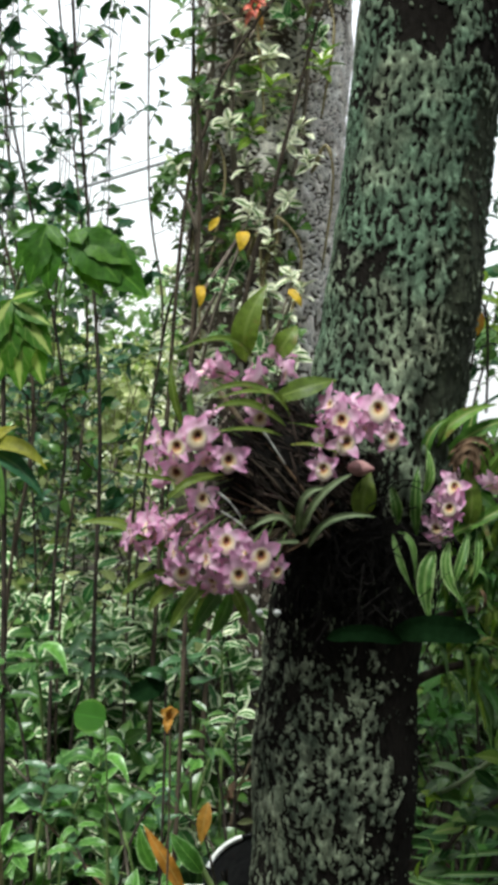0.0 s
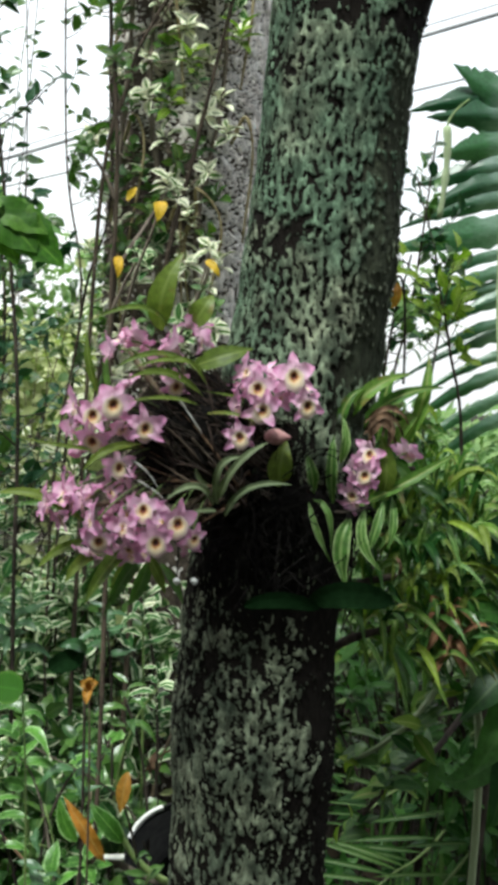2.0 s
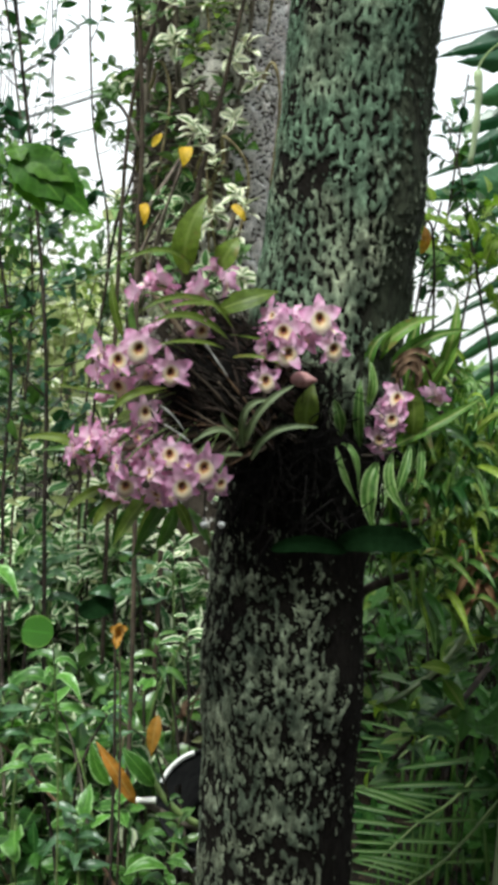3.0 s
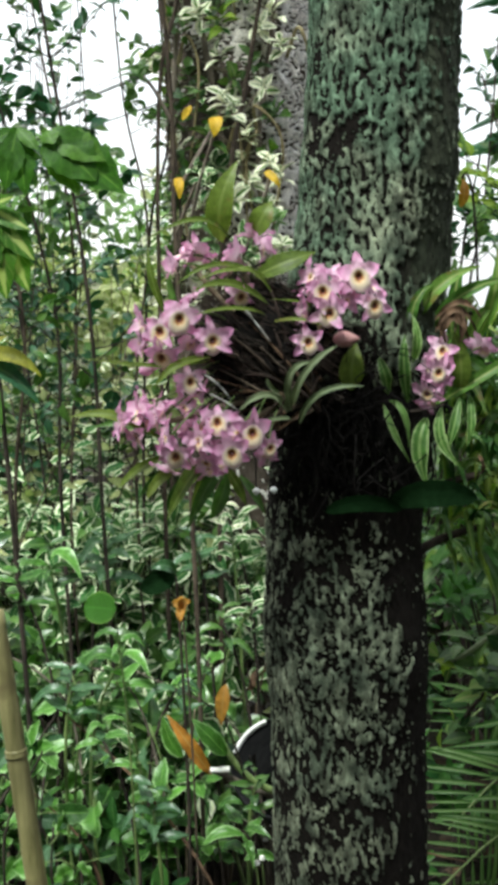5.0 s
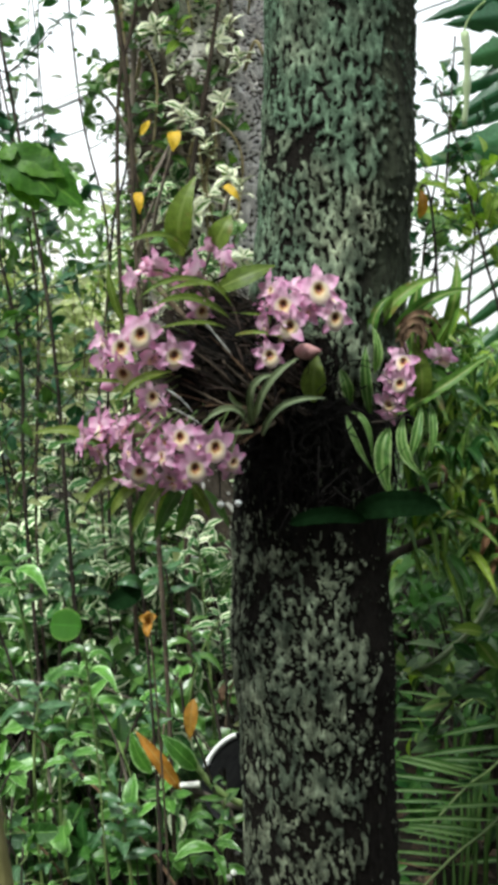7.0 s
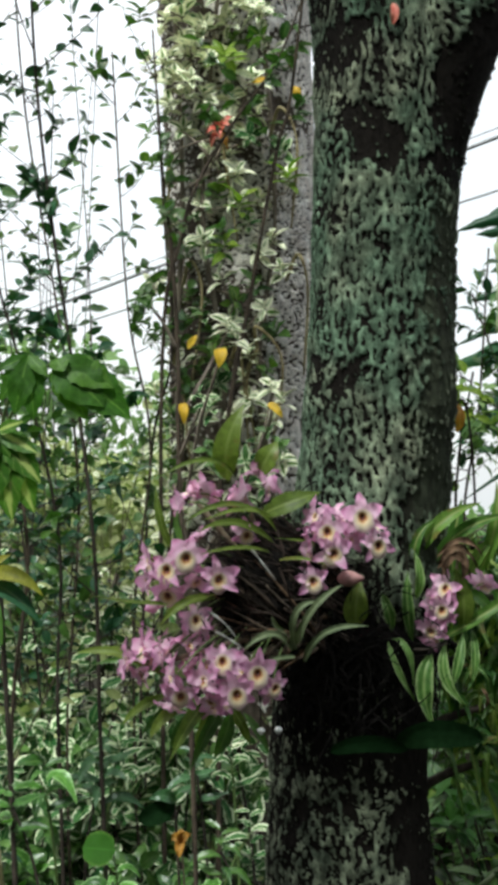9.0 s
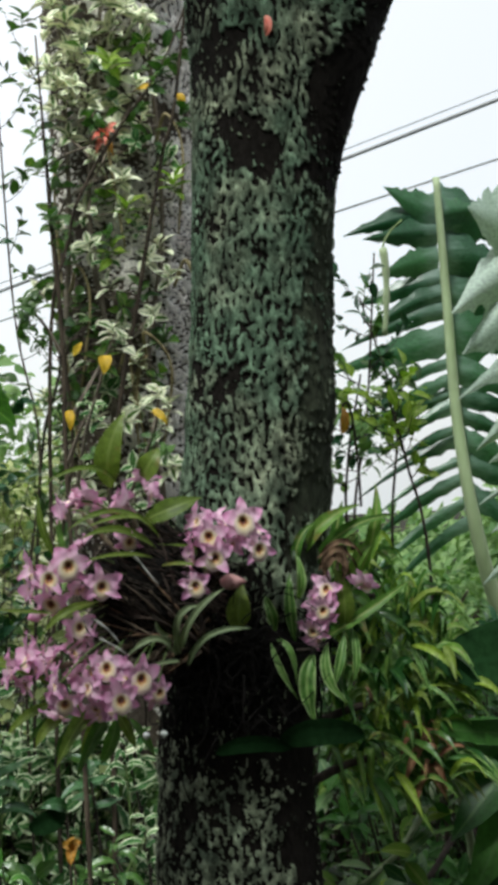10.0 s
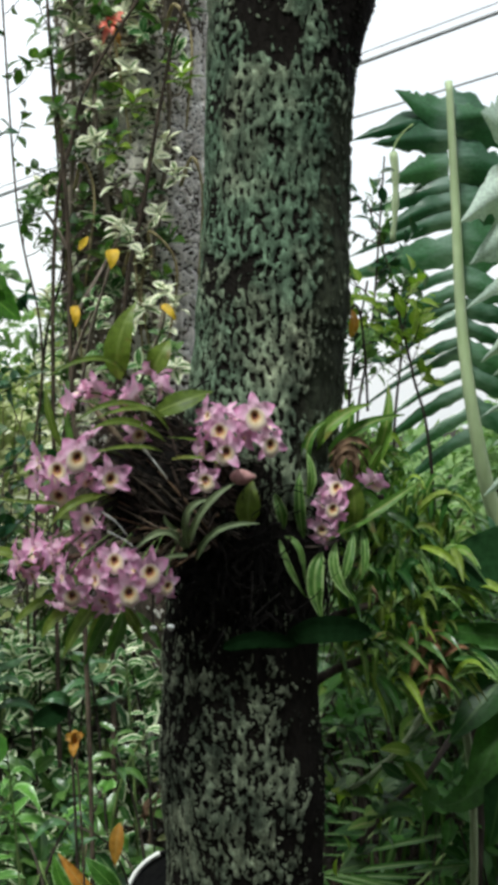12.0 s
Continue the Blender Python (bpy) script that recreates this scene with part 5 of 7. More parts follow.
def tall_stem(points, r, leaf, seed, material=M_DARKLEAF, start=0.35, twigs=14, label="tall thin dark stem with sparse small green leaves", bark=M_STEM):
    """A slender upright shrub stem with short side twigs and loose leaves."""
    global rng
    rng = np.random.default_rng(seed)
    foot = points[0]
    ob = thing("tall_shrub", label, "shrub", "tall thin shrubs", at=(foot[0], foot[1], 0))
    tube("stem", points, r, r * 0.5, bark, ob, 8, 40, 0.05)
    c = bezier(points, 60)
    many, ps, ds = [], [], []
    for j in range(twigs):
        s = c[int(60 * (start + (0.97 - start) * rng.random()))]
        a, ln = rng.random() * 6.28, rng.uniform(0.06, 0.22)
        e = s + np.array([math.cos(a) * ln * 0.8, math.sin(a) * ln * 0.5, ln * rng.uniform(0.2, 0.9)])
        many.append(([tuple(s), tuple((s + e) / 2 + [0, 0, -0.01]), tuple(e)], r * 0.35, r * 0.15))
        for q in np.linspace(0.3, 1.0, int(rng.uniform(4, 9))):
            ps.append(s + (e - s) * q)
            ds.append((e - s) / ln + rng.normal(size=3) * 0.8)
    tubes("twig", many, M_STEM, ob)
    n = len(ps)
    scatter("foliage", T_BLADE, np.array(ps), np.array(ds), np.array([0, -0.3, 1]) + rng.normal(size=(n, 3)) * 0.6, leaf * (0.5 + 0.8 * rng.random(n)), material, ob)


TALL = [
    ((-0.435, 2.700, 1.045), (-0.452, 2.700, 1.635), (-0.555, 2.700, 2.516), 0.008), ((-0.568, 3.000, 0.999), (-0.532, 3.000, 1.752), (-0.658, 3.000, 2.710), 0.006),
    ((-0.552, 2.800, 1.116), (-0.556, 2.800, 1.643), (-0.771, 2.800, 2.545), 0.007), ((-0.407, 3.100, 1.217), (-0.351, 3.100, 1.778), (-0.405, 3.100, 2.162), 0.006),
    ((-0.406, 3.200, 0.893), (-0.360, 3.200, 1.756), (-0.294, 3.200, 2.089), 0.007), ((-0.323, 3.200, 1.358), (-0.272, 3.200, 1.808), (-0.303, 3.200, 2.263), 0.007),
    ((-0.688, 3.300, 0.967), (-0.753, 3.300, 1.665), (-0.886, 3.300, 2.802), 0.006), ((-0.618, 2.600, 1.084), (-0.587, 2.600, 1.637), (-0.821, 2.600, 2.470), 0.007)]
for j, (a, b, c, r) in enumerate(TALL):
    foot = (a[0] + 0.02, a[1] + 0.02, -0.02)
    tall_stem([foot, a, b, c, (c[0] - 0.03, c[1], c[2] + 0.7)], r * 0.75, 0.045, 300 + j, M_GREEN if j % 3 == 1 or j in (3, 4, 5) else M_DARKLEAF, twigs=16 if j in (3, 4, 5) else 42, bark=M_STEM_BROWN if j % 2 else M_STEM)
tall_stem([(-0.2, 3.0, -0.02), (-0.17, 3.0, 1.5), (-0.125, 3.000, 1.918), (-0.080, 3.000, 2.123), (-0.039, 3.000, 2.331), (0.013, 3.000, 2.570), (0.047, 3.000, 2.691), (0.12, 3.0, 3.2)], 0.0075, 0.05, 330, M_GREEN, start=0.6, twigs=7, label="thin leaning brown stem before the grey trunk", bark=M_STEM_BROWN)
tall_stem([(-0.33, 3.0, -0.02), (-0.31, 3.0, 1.9), (-0.248, 3.000, 2.323), (-0.198, 3.000, 2.471), (-0.096, 3.000, 2.634), (0.022, 3.000, 2.799), (0.14, 3.0, 3.1)], 0.006, 0.05, 331, M_GREEN, start=0.6, twigs=7, label="thin leaning brown stem before the grey trunk", bark=M_STEM_BROWN)


def thicket(seed, n, xs, ys, hs, leaf, material, second, label):
    """Many thin upright stems with small leaves along them: a tangle that nobody could count."""
    global rng
    rng = np.random.default_rng(seed)
    ob = thing("thicket", label, "thicket", kind="stuff", at=((xs[0] + xs[1]) / 2, (ys[0] + ys[1]) / 2, 0))
    many, ps, ds = [], [], []
    for j in range(n):
        x, y, h = rng.uniform(*xs), rng.uniform(*ys), rng.uniform(*hs)
        top = (x + rng.normal() * 0.18, y + rng.normal() * 0.12, h)
        lean = top[0] - x
        pts = [(x, y, -0.02), (x + 0.2 * lean + rng.normal() * 0.035, y + rng.normal() * 0.03, h * 0.3), (x + 0.5 * lean + rng.normal() * 0.045, y + rng.normal() * 0.03, h * 0.62), top]
        many.append((pts, rng.uniform(0.002, 0.0052), 0.0016))
        c = bezier(pts, 40)
        for q in range(int(26 * h)):
            s = c[int(rng.uniform(10, 40))]
            a = rng.random() * 6.28
            ps.append(s + np.array([math.cos(a), math.sin(a), 0.3]) * rng.uniform(0.0, 0.09))
            ds.append((math.cos(a), math.sin(a), rng.uniform(-0.5, 0.7)))
    tubes("stem_cluster", many[::2], M_STEM_BROWN, ob)
    tubes("stem_cluster", many[1::2], M_STEM, ob)
    ps, ds = np.array(ps), np.array(ds)
    us = np.array([0, -0.8, 0.6]) + rng.normal(size=(len(ps), 3)) * 0.5
    pick = rng.random(len(ps)) < 0.5
    for sel, m in ((pick, material), (~pick, second)):
        scatter("foliage", T_SMALL, ps[sel], ds[sel], us[sel], leaf * (0.5 + 0.9 * rng.random(sel.sum())), m, ob)


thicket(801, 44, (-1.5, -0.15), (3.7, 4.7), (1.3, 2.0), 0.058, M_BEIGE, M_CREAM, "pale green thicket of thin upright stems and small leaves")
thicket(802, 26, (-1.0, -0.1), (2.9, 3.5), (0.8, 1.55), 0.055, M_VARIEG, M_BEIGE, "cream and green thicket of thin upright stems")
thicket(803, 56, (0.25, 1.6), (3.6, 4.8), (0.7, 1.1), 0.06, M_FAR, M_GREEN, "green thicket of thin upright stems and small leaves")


thicket(804, 54, (-1.7, -0.66), (3.3, 4.4), (2.0, 3.5), 0.06, M_DARKLEAF, M_GREEN, "tall loose thicket of thin stems against the sky")


def creeper():
    """Creepers that climb the grey trunk: bare vines, whorls of cream-edged leaves with dark gaps between them."""
    global rng
    rng = np.random.default_rng(77)
    ob = thing("creeper", "cream and green variegated creeper climbing the grey trunk", "climbing plant", at=(-0.25, 3.3, 0))

    def skin(x):
        return 3.6 - math.sqrt(max(0.0, 0.245**2 - (x + 0.108) ** 2))

    vines = [[(-0.33, 3.40, -0.02), (-0.28, 3.38, 1.2), (-0.30, 3.40, 2.0), (-0.27, 3.36, 2.6), (-0.30, 3.40, 3.4)],
             [(-0.15, 3.30, -0.02), (-0.20, 3.33, 1.3), (-0.16, 3.33, 2.0), (-0.21, 3.33, 2.5), (-0.12, 3.33, 3.4)],
             [(-0.05, 3.30, -0.02), (-0.02, 3.34, 1.4), (-0.06, 3.34, 2.0), (0.0, 3.36, 2.5), (-0.04, 3.33, 3.3)]]
    for v in vines:
        tube("vine", v, 0.011, 0.006, M_TWIG, ob, 7, 50, 0.12)
    spine = np.vstack([bezier(v, 80) for v in vines])
    marked = [(-0.160, 3.25, 2.331), (-0.255, 3.25, 2.326), (-0.085, 3.25, 2.039), (-0.126, 3.25, 2.193), (0.013, 3.25, 2.277), (0.040, 3.25, 2.536), (-0.099, 3.25, 2.475), (-0.077, 3.25, 2.417)]
    top = [(-0.305, 3.28, 2.785), (-0.269, 3.28, 2.884), (-0.208, 3.28, 2.799), (-0.234, 3.28, 2.949), (-0.118, 3.28, 3.03), (-0.036, 3.28, 3.045), (0.027, 3.28, 2.994), (-0.348, 3.28, 2.919), (-0.154, 3.28, 2.931), (-0.2, 3.28, 2.999), (-0.282, 3.28, 2.984)]
    loose = []
    while len(loose) < 100:
        z = 1.55 + 1.8 * rng.random() ** 1.2
        x = -0.20 + rng.normal() * 0.10
        if -0.40 < x < 0.06 and all((x - q[0]) ** 2 + (z - q[2]) ** 2 > 0.0035 for q in loose + marked):
            loose.append((x, skin(x) - 0.03 - 0.10 * rng.random(), z))
    kinds = {}
    for j, c in enumerate(marked + loose):
        kinds.setdefault((M_VARIEG, M_GREEN, M_CREAM, M_FERN, M_CREAM, M_CREAM, M_CREAM)[j % 7], []).append(c)
    for c in top:
        for q in range(2):
            e = (c[0] + rng.normal() * 0.025, c[1] + rng.normal() * 0.03, c[2] + rng.normal() * 0.03)
            kinds.setdefault(M_CREAM, []).append(e)
    for material, ends in kinds.items():
        for e in ends:
            near = spine[np.argmin(((spine - np.asarray(e)) ** 2 * [1, 1, 0.5]).sum(1))]
            mid = (near + np.asarray(e)) / 2 + [rng.normal() * 0.015, -0.02, -0.02]
            tube("twig", [tuple(near), tuple(mid), e], 0.003, 0.0016, M_TWIG, ob, 5, 8, 0.08)
        p, d, u = facing_whorls(ends, 8, 0.05)
        scatter("foliage", T_BLADE, p, d, u, 0.054 * (0.6 + 0.7 * rng.random(len(p))), material, ob, "mostly cream leaves" if material is M_CREAM else "")
    # bare twigs that cross the bark round the scarlet flower
    for a, b in (((-0.32, 3.30, 2.62), (-0.10, 3.28, 2.66)), ((-0.26, 3.30, 2.70), (-0.15, 3.28, 2.56)), ((-0.30, 3.30, 2.45), (-0.15, 3.28, 2.58)), ((-0.17, 3.30, 2.64), (0.04, 3.28, 2.68)), ((-0.23, 3.30, 2.27), (-0.07, 3.28, 2.23)), ((-0.06, 3.30, 2.85), (-0.20, 3.28, 2.56)), ((-0.22, 3.30, 2.10), (-0.06, 3.28, 2.16)), ((-0.30, 3.3, 1.95), (-0.12, 3.28, 2.02))):
        tube("twig", [a, tuple((Vector(a) + Vector(b)) / 2 + Vector((rng.normal() * 0.02, -0.02, rng.normal() * 0.025))), b], 0.004, 0.0025, M_TWIG, ob, 6, 14, 0.1)
    # straw-coloured runners that hang in loops
    for q in range(9):
        x, z = -0.33 + 0.045 * q + rng.normal() * 0.012, rng.uniform(1.75, 2.75)
        tube("runner", [(x, 3.33, z), (x + 0.02 + rng.normal() * 0.02, 3.26, z + 0.06), (x + 0.05 + rng.normal() * 0.02, 3.27, z - 0.04), (x + 0.04 + rng.normal() * 0.02, 3.30, z - 0.28)], 0.0055, 0.003, M_STRAW, ob, 6, 20, 0.1, "straw-coloured runner")
    green = [(0.036, 3.22, 2.53), (-0.10, 3.22, 2.46), (-0.13, 3.22, 2.88), (-0.145, 3.22, 2.345)]
    p, d, u = facing_whorls(green, 9, 0.065)
    scatter("lime_foliage", T_LANCE, p, d, u, 0.07 * (0.7 + 0.5 * rng.random(len(p))), M_LIME, ob, "fresh lime green leaves")
    for a, b, w in (((-0.060, 3.24, 2.815), (-0.005, 3.24, 2.822), 0.022), ((0.060, 3.26, 2.81), (0.070, 3.26, 2.765), 0.025)):
        mid = tuple((Vector(a) + Vector(b)) / 2 + Vector((0.004, -0.012, 0)))
        strap("yellow_leaf", (a, mid, b), w, M_YELLOW, ob, shape="lance", fold=0.3, label="yellowed leaf")


creeper()


def slender_shrub():
    """A thin shrub between the orchid and the grey trunk, with a few whorls and yellowed leaves."""
    ob = thing("slender_shrub", "slender brown-stemmed shrub with cream-edged whorls and yellowed leaves", "shrub", at=(-0.22, 2.52, 0))
    main = [(-0.22, 2.52, -0.02), (-0.21, 2.51, 0.9), (-0.226, 2.50, 1.711), (-0.224, 2.50, 1.869), (-0.226, 2.50, 2.041), (-0.240, 2.50, 2.25)]
    tube("stem", main, 0.0055, 0.0045, M_STEM_BROWN, ob, 8, 50, 0.06)
    arms = [[(-0.215, 2.50, 1.62), (-0.173, 2.40, 1.782), (-0.135, 2.34, 1.882), (-0.127, 2.33, 1.925)], [(-0.215, 2.50, 1.45), (-0.10, 2.35, 1.62), (-0.035, 2.22, 1.75), (-0.020, 2.18, 1.80)],
            [(-0.226, 2.50, 1.80), (-0.16, 2.60, 1.93), (-0.122, 2.68, 2.02)], [(-0.224, 2.5, 1.72), (-0.19, 2.46, 1.79), (-0.17, 2.45, 1.83)], [(-0.22, 2.51, 1.35), (-0.10, 2.5, 1.60), (-0.02, 2.5, 1.86)], [(-0.226, 2.5, 1.95), (-0.26, 2.48, 2.02), (-0.30, 2.48, 2.06)]]
    for arm in arms:
        tube("twig", arm, 0.0045, 0.0025, M_TWIG, ob, 6, 20, 0.1)
    for c, size, material in (((-0.122, 2.68, 2.025), 0.06, M_CREAM), ((-0.02, 2.5, 1.86), 0.055, M_CREAM), ((-0.17, 2.45, 1.84), 0.05, M_VARIEG), ((-0.30, 2.48, 2.06), 0.055, M_GREEN), ((-0.24, 2.5, 2.25), 0.05, M_GREEN), ((-0.08, 2.42, 1.70), 0.05, M_VARIEG), ((-0.03, 2.22, 1.745), 0.035, M_GREEN), ((-0.16, 2.40, 1.73), 0.045, M_GREEN)):
        p, d, u = facing_whorls([c, tuple(Vector(c) + Vector((0.02, -0.02, -0.03)))], 8, size * 0.8)
        for q in range(len(p)):
            turn = Matrix(frames_of(d[q:q + 1], u[q:q + 1])[0].tolist()).to_4x4() @ Matrix.Scale(size * rng.uniform(0.5, 0.95), 4)
            turn.translation = p[q]
            put("leaf", SLENDER[material.name], ob, turn)
    for a, b, w in (((-0.124, 2.31, 1.925), (-0.128, 2.30, 1.885), 0.027), ((-0.029, 2.15, 1.797), (-0.004, 2.14, 1.766), 0.016), ((-0.212, 2.44, 1.83), (-0.209, 2.43, 1.785), 0.020), ((-0.20, 2.46, 1.95), (-0.18, 2.45, 1.975), 0.018)):
        mid = tuple((Vector(a) + Vector(b)) / 2 + Vector((0.003, -0.008, 0)))
        strap("yellow_leaf", (a, mid, b), w, M_YELLOW, ob, shape="heart", fold=0.3, label="yellowed leaf")


SLENDER = {m.name: mesh_of("leaf", *T_BLADE[:2], m, T_BLADE[2]) for m in (M_CREAM, M_VARIEG, M_GREEN)}
slender_shrub()


def bromeliad():
    c = (-0.154, 3.240, 2.668)
    ob = thing("bromeliad", "small scarlet and orange flower spike on the creeper", "flower", at=c)
    for j in range(9):
        a = j * 2.4
        ln = 0.035 + 0.012 * (j % 3)
        e = Vector(c) + Vector((math.cos(a) * ln * 0.7, -0.02 + math.sin(a) * ln * 0.4, -0.05 + 0.012 * j))
        mid = Vector(c).lerp(e, 0.5) + Vector((0, -0.015, 0.012))
        strap("bract", (c, tuple(mid), tuple(e)), 0.02, M_SCARLET if j % 3 else M_ORANGE, ob, shape="lance", n=8)
    tube("stalk", [tuple(Vector(c) + Vector((0.01, 0.12, 0.0))), c], 0.003, 0.003, M_STEM_PALE, ob)


bromeliad()


def soft_plant(x, y, height, leaves, size, seed):
    """An upright soft-leaved herb: paired heart-shaped leaves on square stems, each leaf a part of its own."""
    r = random.Random(seed)
    ob = thing("soft_leaved_herb", "bright green herb with soft toothed heart-shaped leaves", "plant", "soft-leaved herbs", at=(x, y, 0))
    lean = (r.uniform(-0.13, 0.13), r.uniform(-0.05, 0.03))
    top = (x + lean[0], y + lean[1], height)
    bow = r.uniform(-0.07, 0.07)
    tube("stem", [(x - bow, y, -0.02), (x + lean[0] * 0.4 + bow, y + lean[1] * 0.3, height * 0.5), top], 0.004, 0.0025, M_STEM_GREEN if seed % 3 == 0 else M_STEM, ob, 5, 16, 0.08)
    meshes = []
    for q in range(3):
        v, f, uv = leaf_arrays(1.0, (0.66, 0.6, 0.42)[q], ("heart", "oval", "lance")[q], 12, 6, 0.4, 0.16 + 0.2 * q, 0.09, 0.09)
        meshes.append(mesh_of("leaf", v, f, (M_SOFT, M_SOFT, M_BLUISH)[q], uv))
    for j in range(leaves):
        s = (j // 2 + 1) / (leaves / 2 + 0.5)
        h = height * (0.3 + 0.7 * s)
        a = (j % 2) * math.pi + (j // 2) * 1.57 + r.uniform(-0.5, 0.5)
        ln = size * (1.15 - 0.5 * s) * r.uniform(0.55, 1.15)
        foot = Vector((x + lean[0] * h / height, y + lean[1] * h / height, h))
        d = Vector((math.cos(a), math.sin(a) * 0.9, r.uniform(-0.7, 0.45)))
        start = foot + d * 0.03
        tube("leaf_stalk", [tuple(foot), tuple(start)], 0.002, 0.0015, M_STEM_GREEN, ob, 5, 4, 0.0)
        turn = frames_of(np.array([d]), np.array([[r.uniform(-0.9, 0.9), r.uniform(-1.5, 0.3), r.uniform(0.3, 1.0)]]))[0]
        m = Matrix(turn.tolist()).to_4x4() @ Matrix.Scale(ln, 4)
        m.translation = start
        put("leaf", meshes[j % 3], ob, m)


herb_rows = [(-0.78, 2.35, 0.66), (-0.46, 2.42, 0.84), (-0.52, 2.35, 0.62), (-0.40, 2.25, 0.55), (-0.30, 2.40, 0.70), (-0.36, 2.30, 0.50), (-0.56, 2.55, 0.80), (-0.42, 2.60, 0.78), (-0.44, 2.2, 0.44), (-0.25, 2.65, 0.76), (-0.62, 2.40, 0.70), (-0.6, 2.2, 0.55), (-0.34, 2.15, 0.42), (-0.48, 2.15, 0.5), (-0.28, 2.12, 0.36), (-0.68, 2.7, 0.9), (-0.72, 2.55, 0.8)]
for j, (x, y, h) in enumerate(herb_rows):
    soft_plant(x, y, h, 16, 0.075 + 0.012 * (j % 4), 500 + j)


def round_leaf():
    c = Vector((-0.304, 1.798, 1.086))
    ob = thing("round_leaf_seedling", "single round bright green leaf on a thin stalk", "plant", at=(c.x + 0.02, 1.82, 0))
    tube("stalk", [(c.x + 0.02, 1.82, -0.02), (c.x + 0.04, 1.81, c.z * 0.6), tuple(c + Vector((0.022, 0.008, 0.0)))], 0.0022, 0.0014, M_STEM_GREEN, ob)
    v, f, uv = leaf_arrays(1.0, 1.0, "oval", 12, 6, 0.12, 0.12, 0.015)
    m = Matrix(frames_of(np.array([[-0.9, -0.1, 0.15]]), np.array([[0.1, -1.0, 0.5]]))[0].tolist()).to_4x4() @ Matrix.Scale(0.052, 4)
    m.translation = c + Vector((0.026, 0, 0))
    put("leaf", mesh_of("leaf", v, f, M_ROUND, uv), ob, m)


round_leaf()


def whorled_plant(c, size, material, n, seed, label):
    """A single stem topped by a drooping whorl of leaves."""
    r = random.Random(seed)
    c = Vector(c)
    ob = thing("whorled_plant", label, "plant", "whorled plants", at=(c.x + 0.02, c.y + 0.03, 0))
    tube("stem", [(c.x + 0.02, c.y + 0.03, -0.02), (c.x + r.uniform(-0.09, 0.09), c.y + 0.02, c.z * 0.6), tuple(c)], 0.0045, 0.003, M_STEM_GREEN if seed % 2 else M_STEM, ob)
    for j in range(n):
        a = j * 2.4 + r.uniform(-0.3, 0.3)
        ln = size * r.uniform(0.75, 1.15) * (0.65 if j > n - 4 else 1.0)
        out = Vector((math.cos(a), 0.8 * math.sin(a), 0))
        foot = c + Vector((0, 0, 0.012 * (j - n / 2)))
        mid = foot + out * ln * 0.5 + Vector((0, 0, ln * r.uniform(0.02, 0.24)))
        end = foot + out * ln + Vector((0, 0, ln * r.uniform(-0.4, 0.4)))
        strap("leaf", (tuple(foot), tuple(mid), tuple(end)), ln * r.uniform(0.26, 0.36), material, ob, face=(r.uniform(-0.3, 0.3), -0.6, 0.9), n=10, fold=0.4, wave=0.05, shape="lance")


DARK_WHORL, PALE_WHORL, LIGHT_WHORL = "upright plant with a whorl of dark green leaves", "plant with a whorl of white-edged green leaves", "plant with a whorl of fresh green leaves"
for j, (c, size, m, n, label) in enumerate([
        ((-0.439, 2.750, 1.003), 0.095, M_BLUISH, 12, DARK_WHORL), ((-0.141, 2.800, 1.015), 0.07, M_VARIEG, 10, PALE_WHORL), ((-0.161, 2.850, 1.084), 0.06, M_CREAM, 9, PALE_WHORL), ((-0.546, 2.600, 1.004), 0.10, M_SOFT, 9, LIGHT_WHORL),
        ((-0.221, 2.750, 0.993), 0.075, M_BLUISH, 10, DARK_WHORL), ((-0.363, 2.400, 0.838), 0.09, M_SOFT, 10, LIGHT_WHORL), ((-0.249, 2.400, 0.772), 0.07, M_BLUISH, 9, DARK_WHORL), ((-0.464, 2.350, 0.791), 0.075, M_BLUISH, 10, DARK_WHORL),
        ((-0.160, 2.600, 0.857), 0.065, M_GREEN, 10, LIGHT_WHORL), ((-0.098, 2.700, 0.870), 0.06, M_VARIEG, 10, PALE_WHORL), ((-0.375, 2.200, 0.733), 0.07, M_SOFT, 9, LIGHT_WHORL), ((-0.271, 2.100, 0.635), 0.07, M_BLUISH, 10, DARK_WHORL),
        ((-0.106, 2.100, 0.595), 0.075, M_SOFT, 10, LIGHT_WHORL), ((-0.083, 2.150, 0.661), 0.05, M_GREEN, 8, LIGHT_WHORL), ((-0.597, 2.500, 0.988), 0.08, M_SOFT, 9, LIGHT_WHORL), ((-0.405, 2.800, 1.051), 0.07, M_VARIEG, 10, PALE_WHORL)]):
    whorled_plant(c, size, m, n, 840 + j, label)


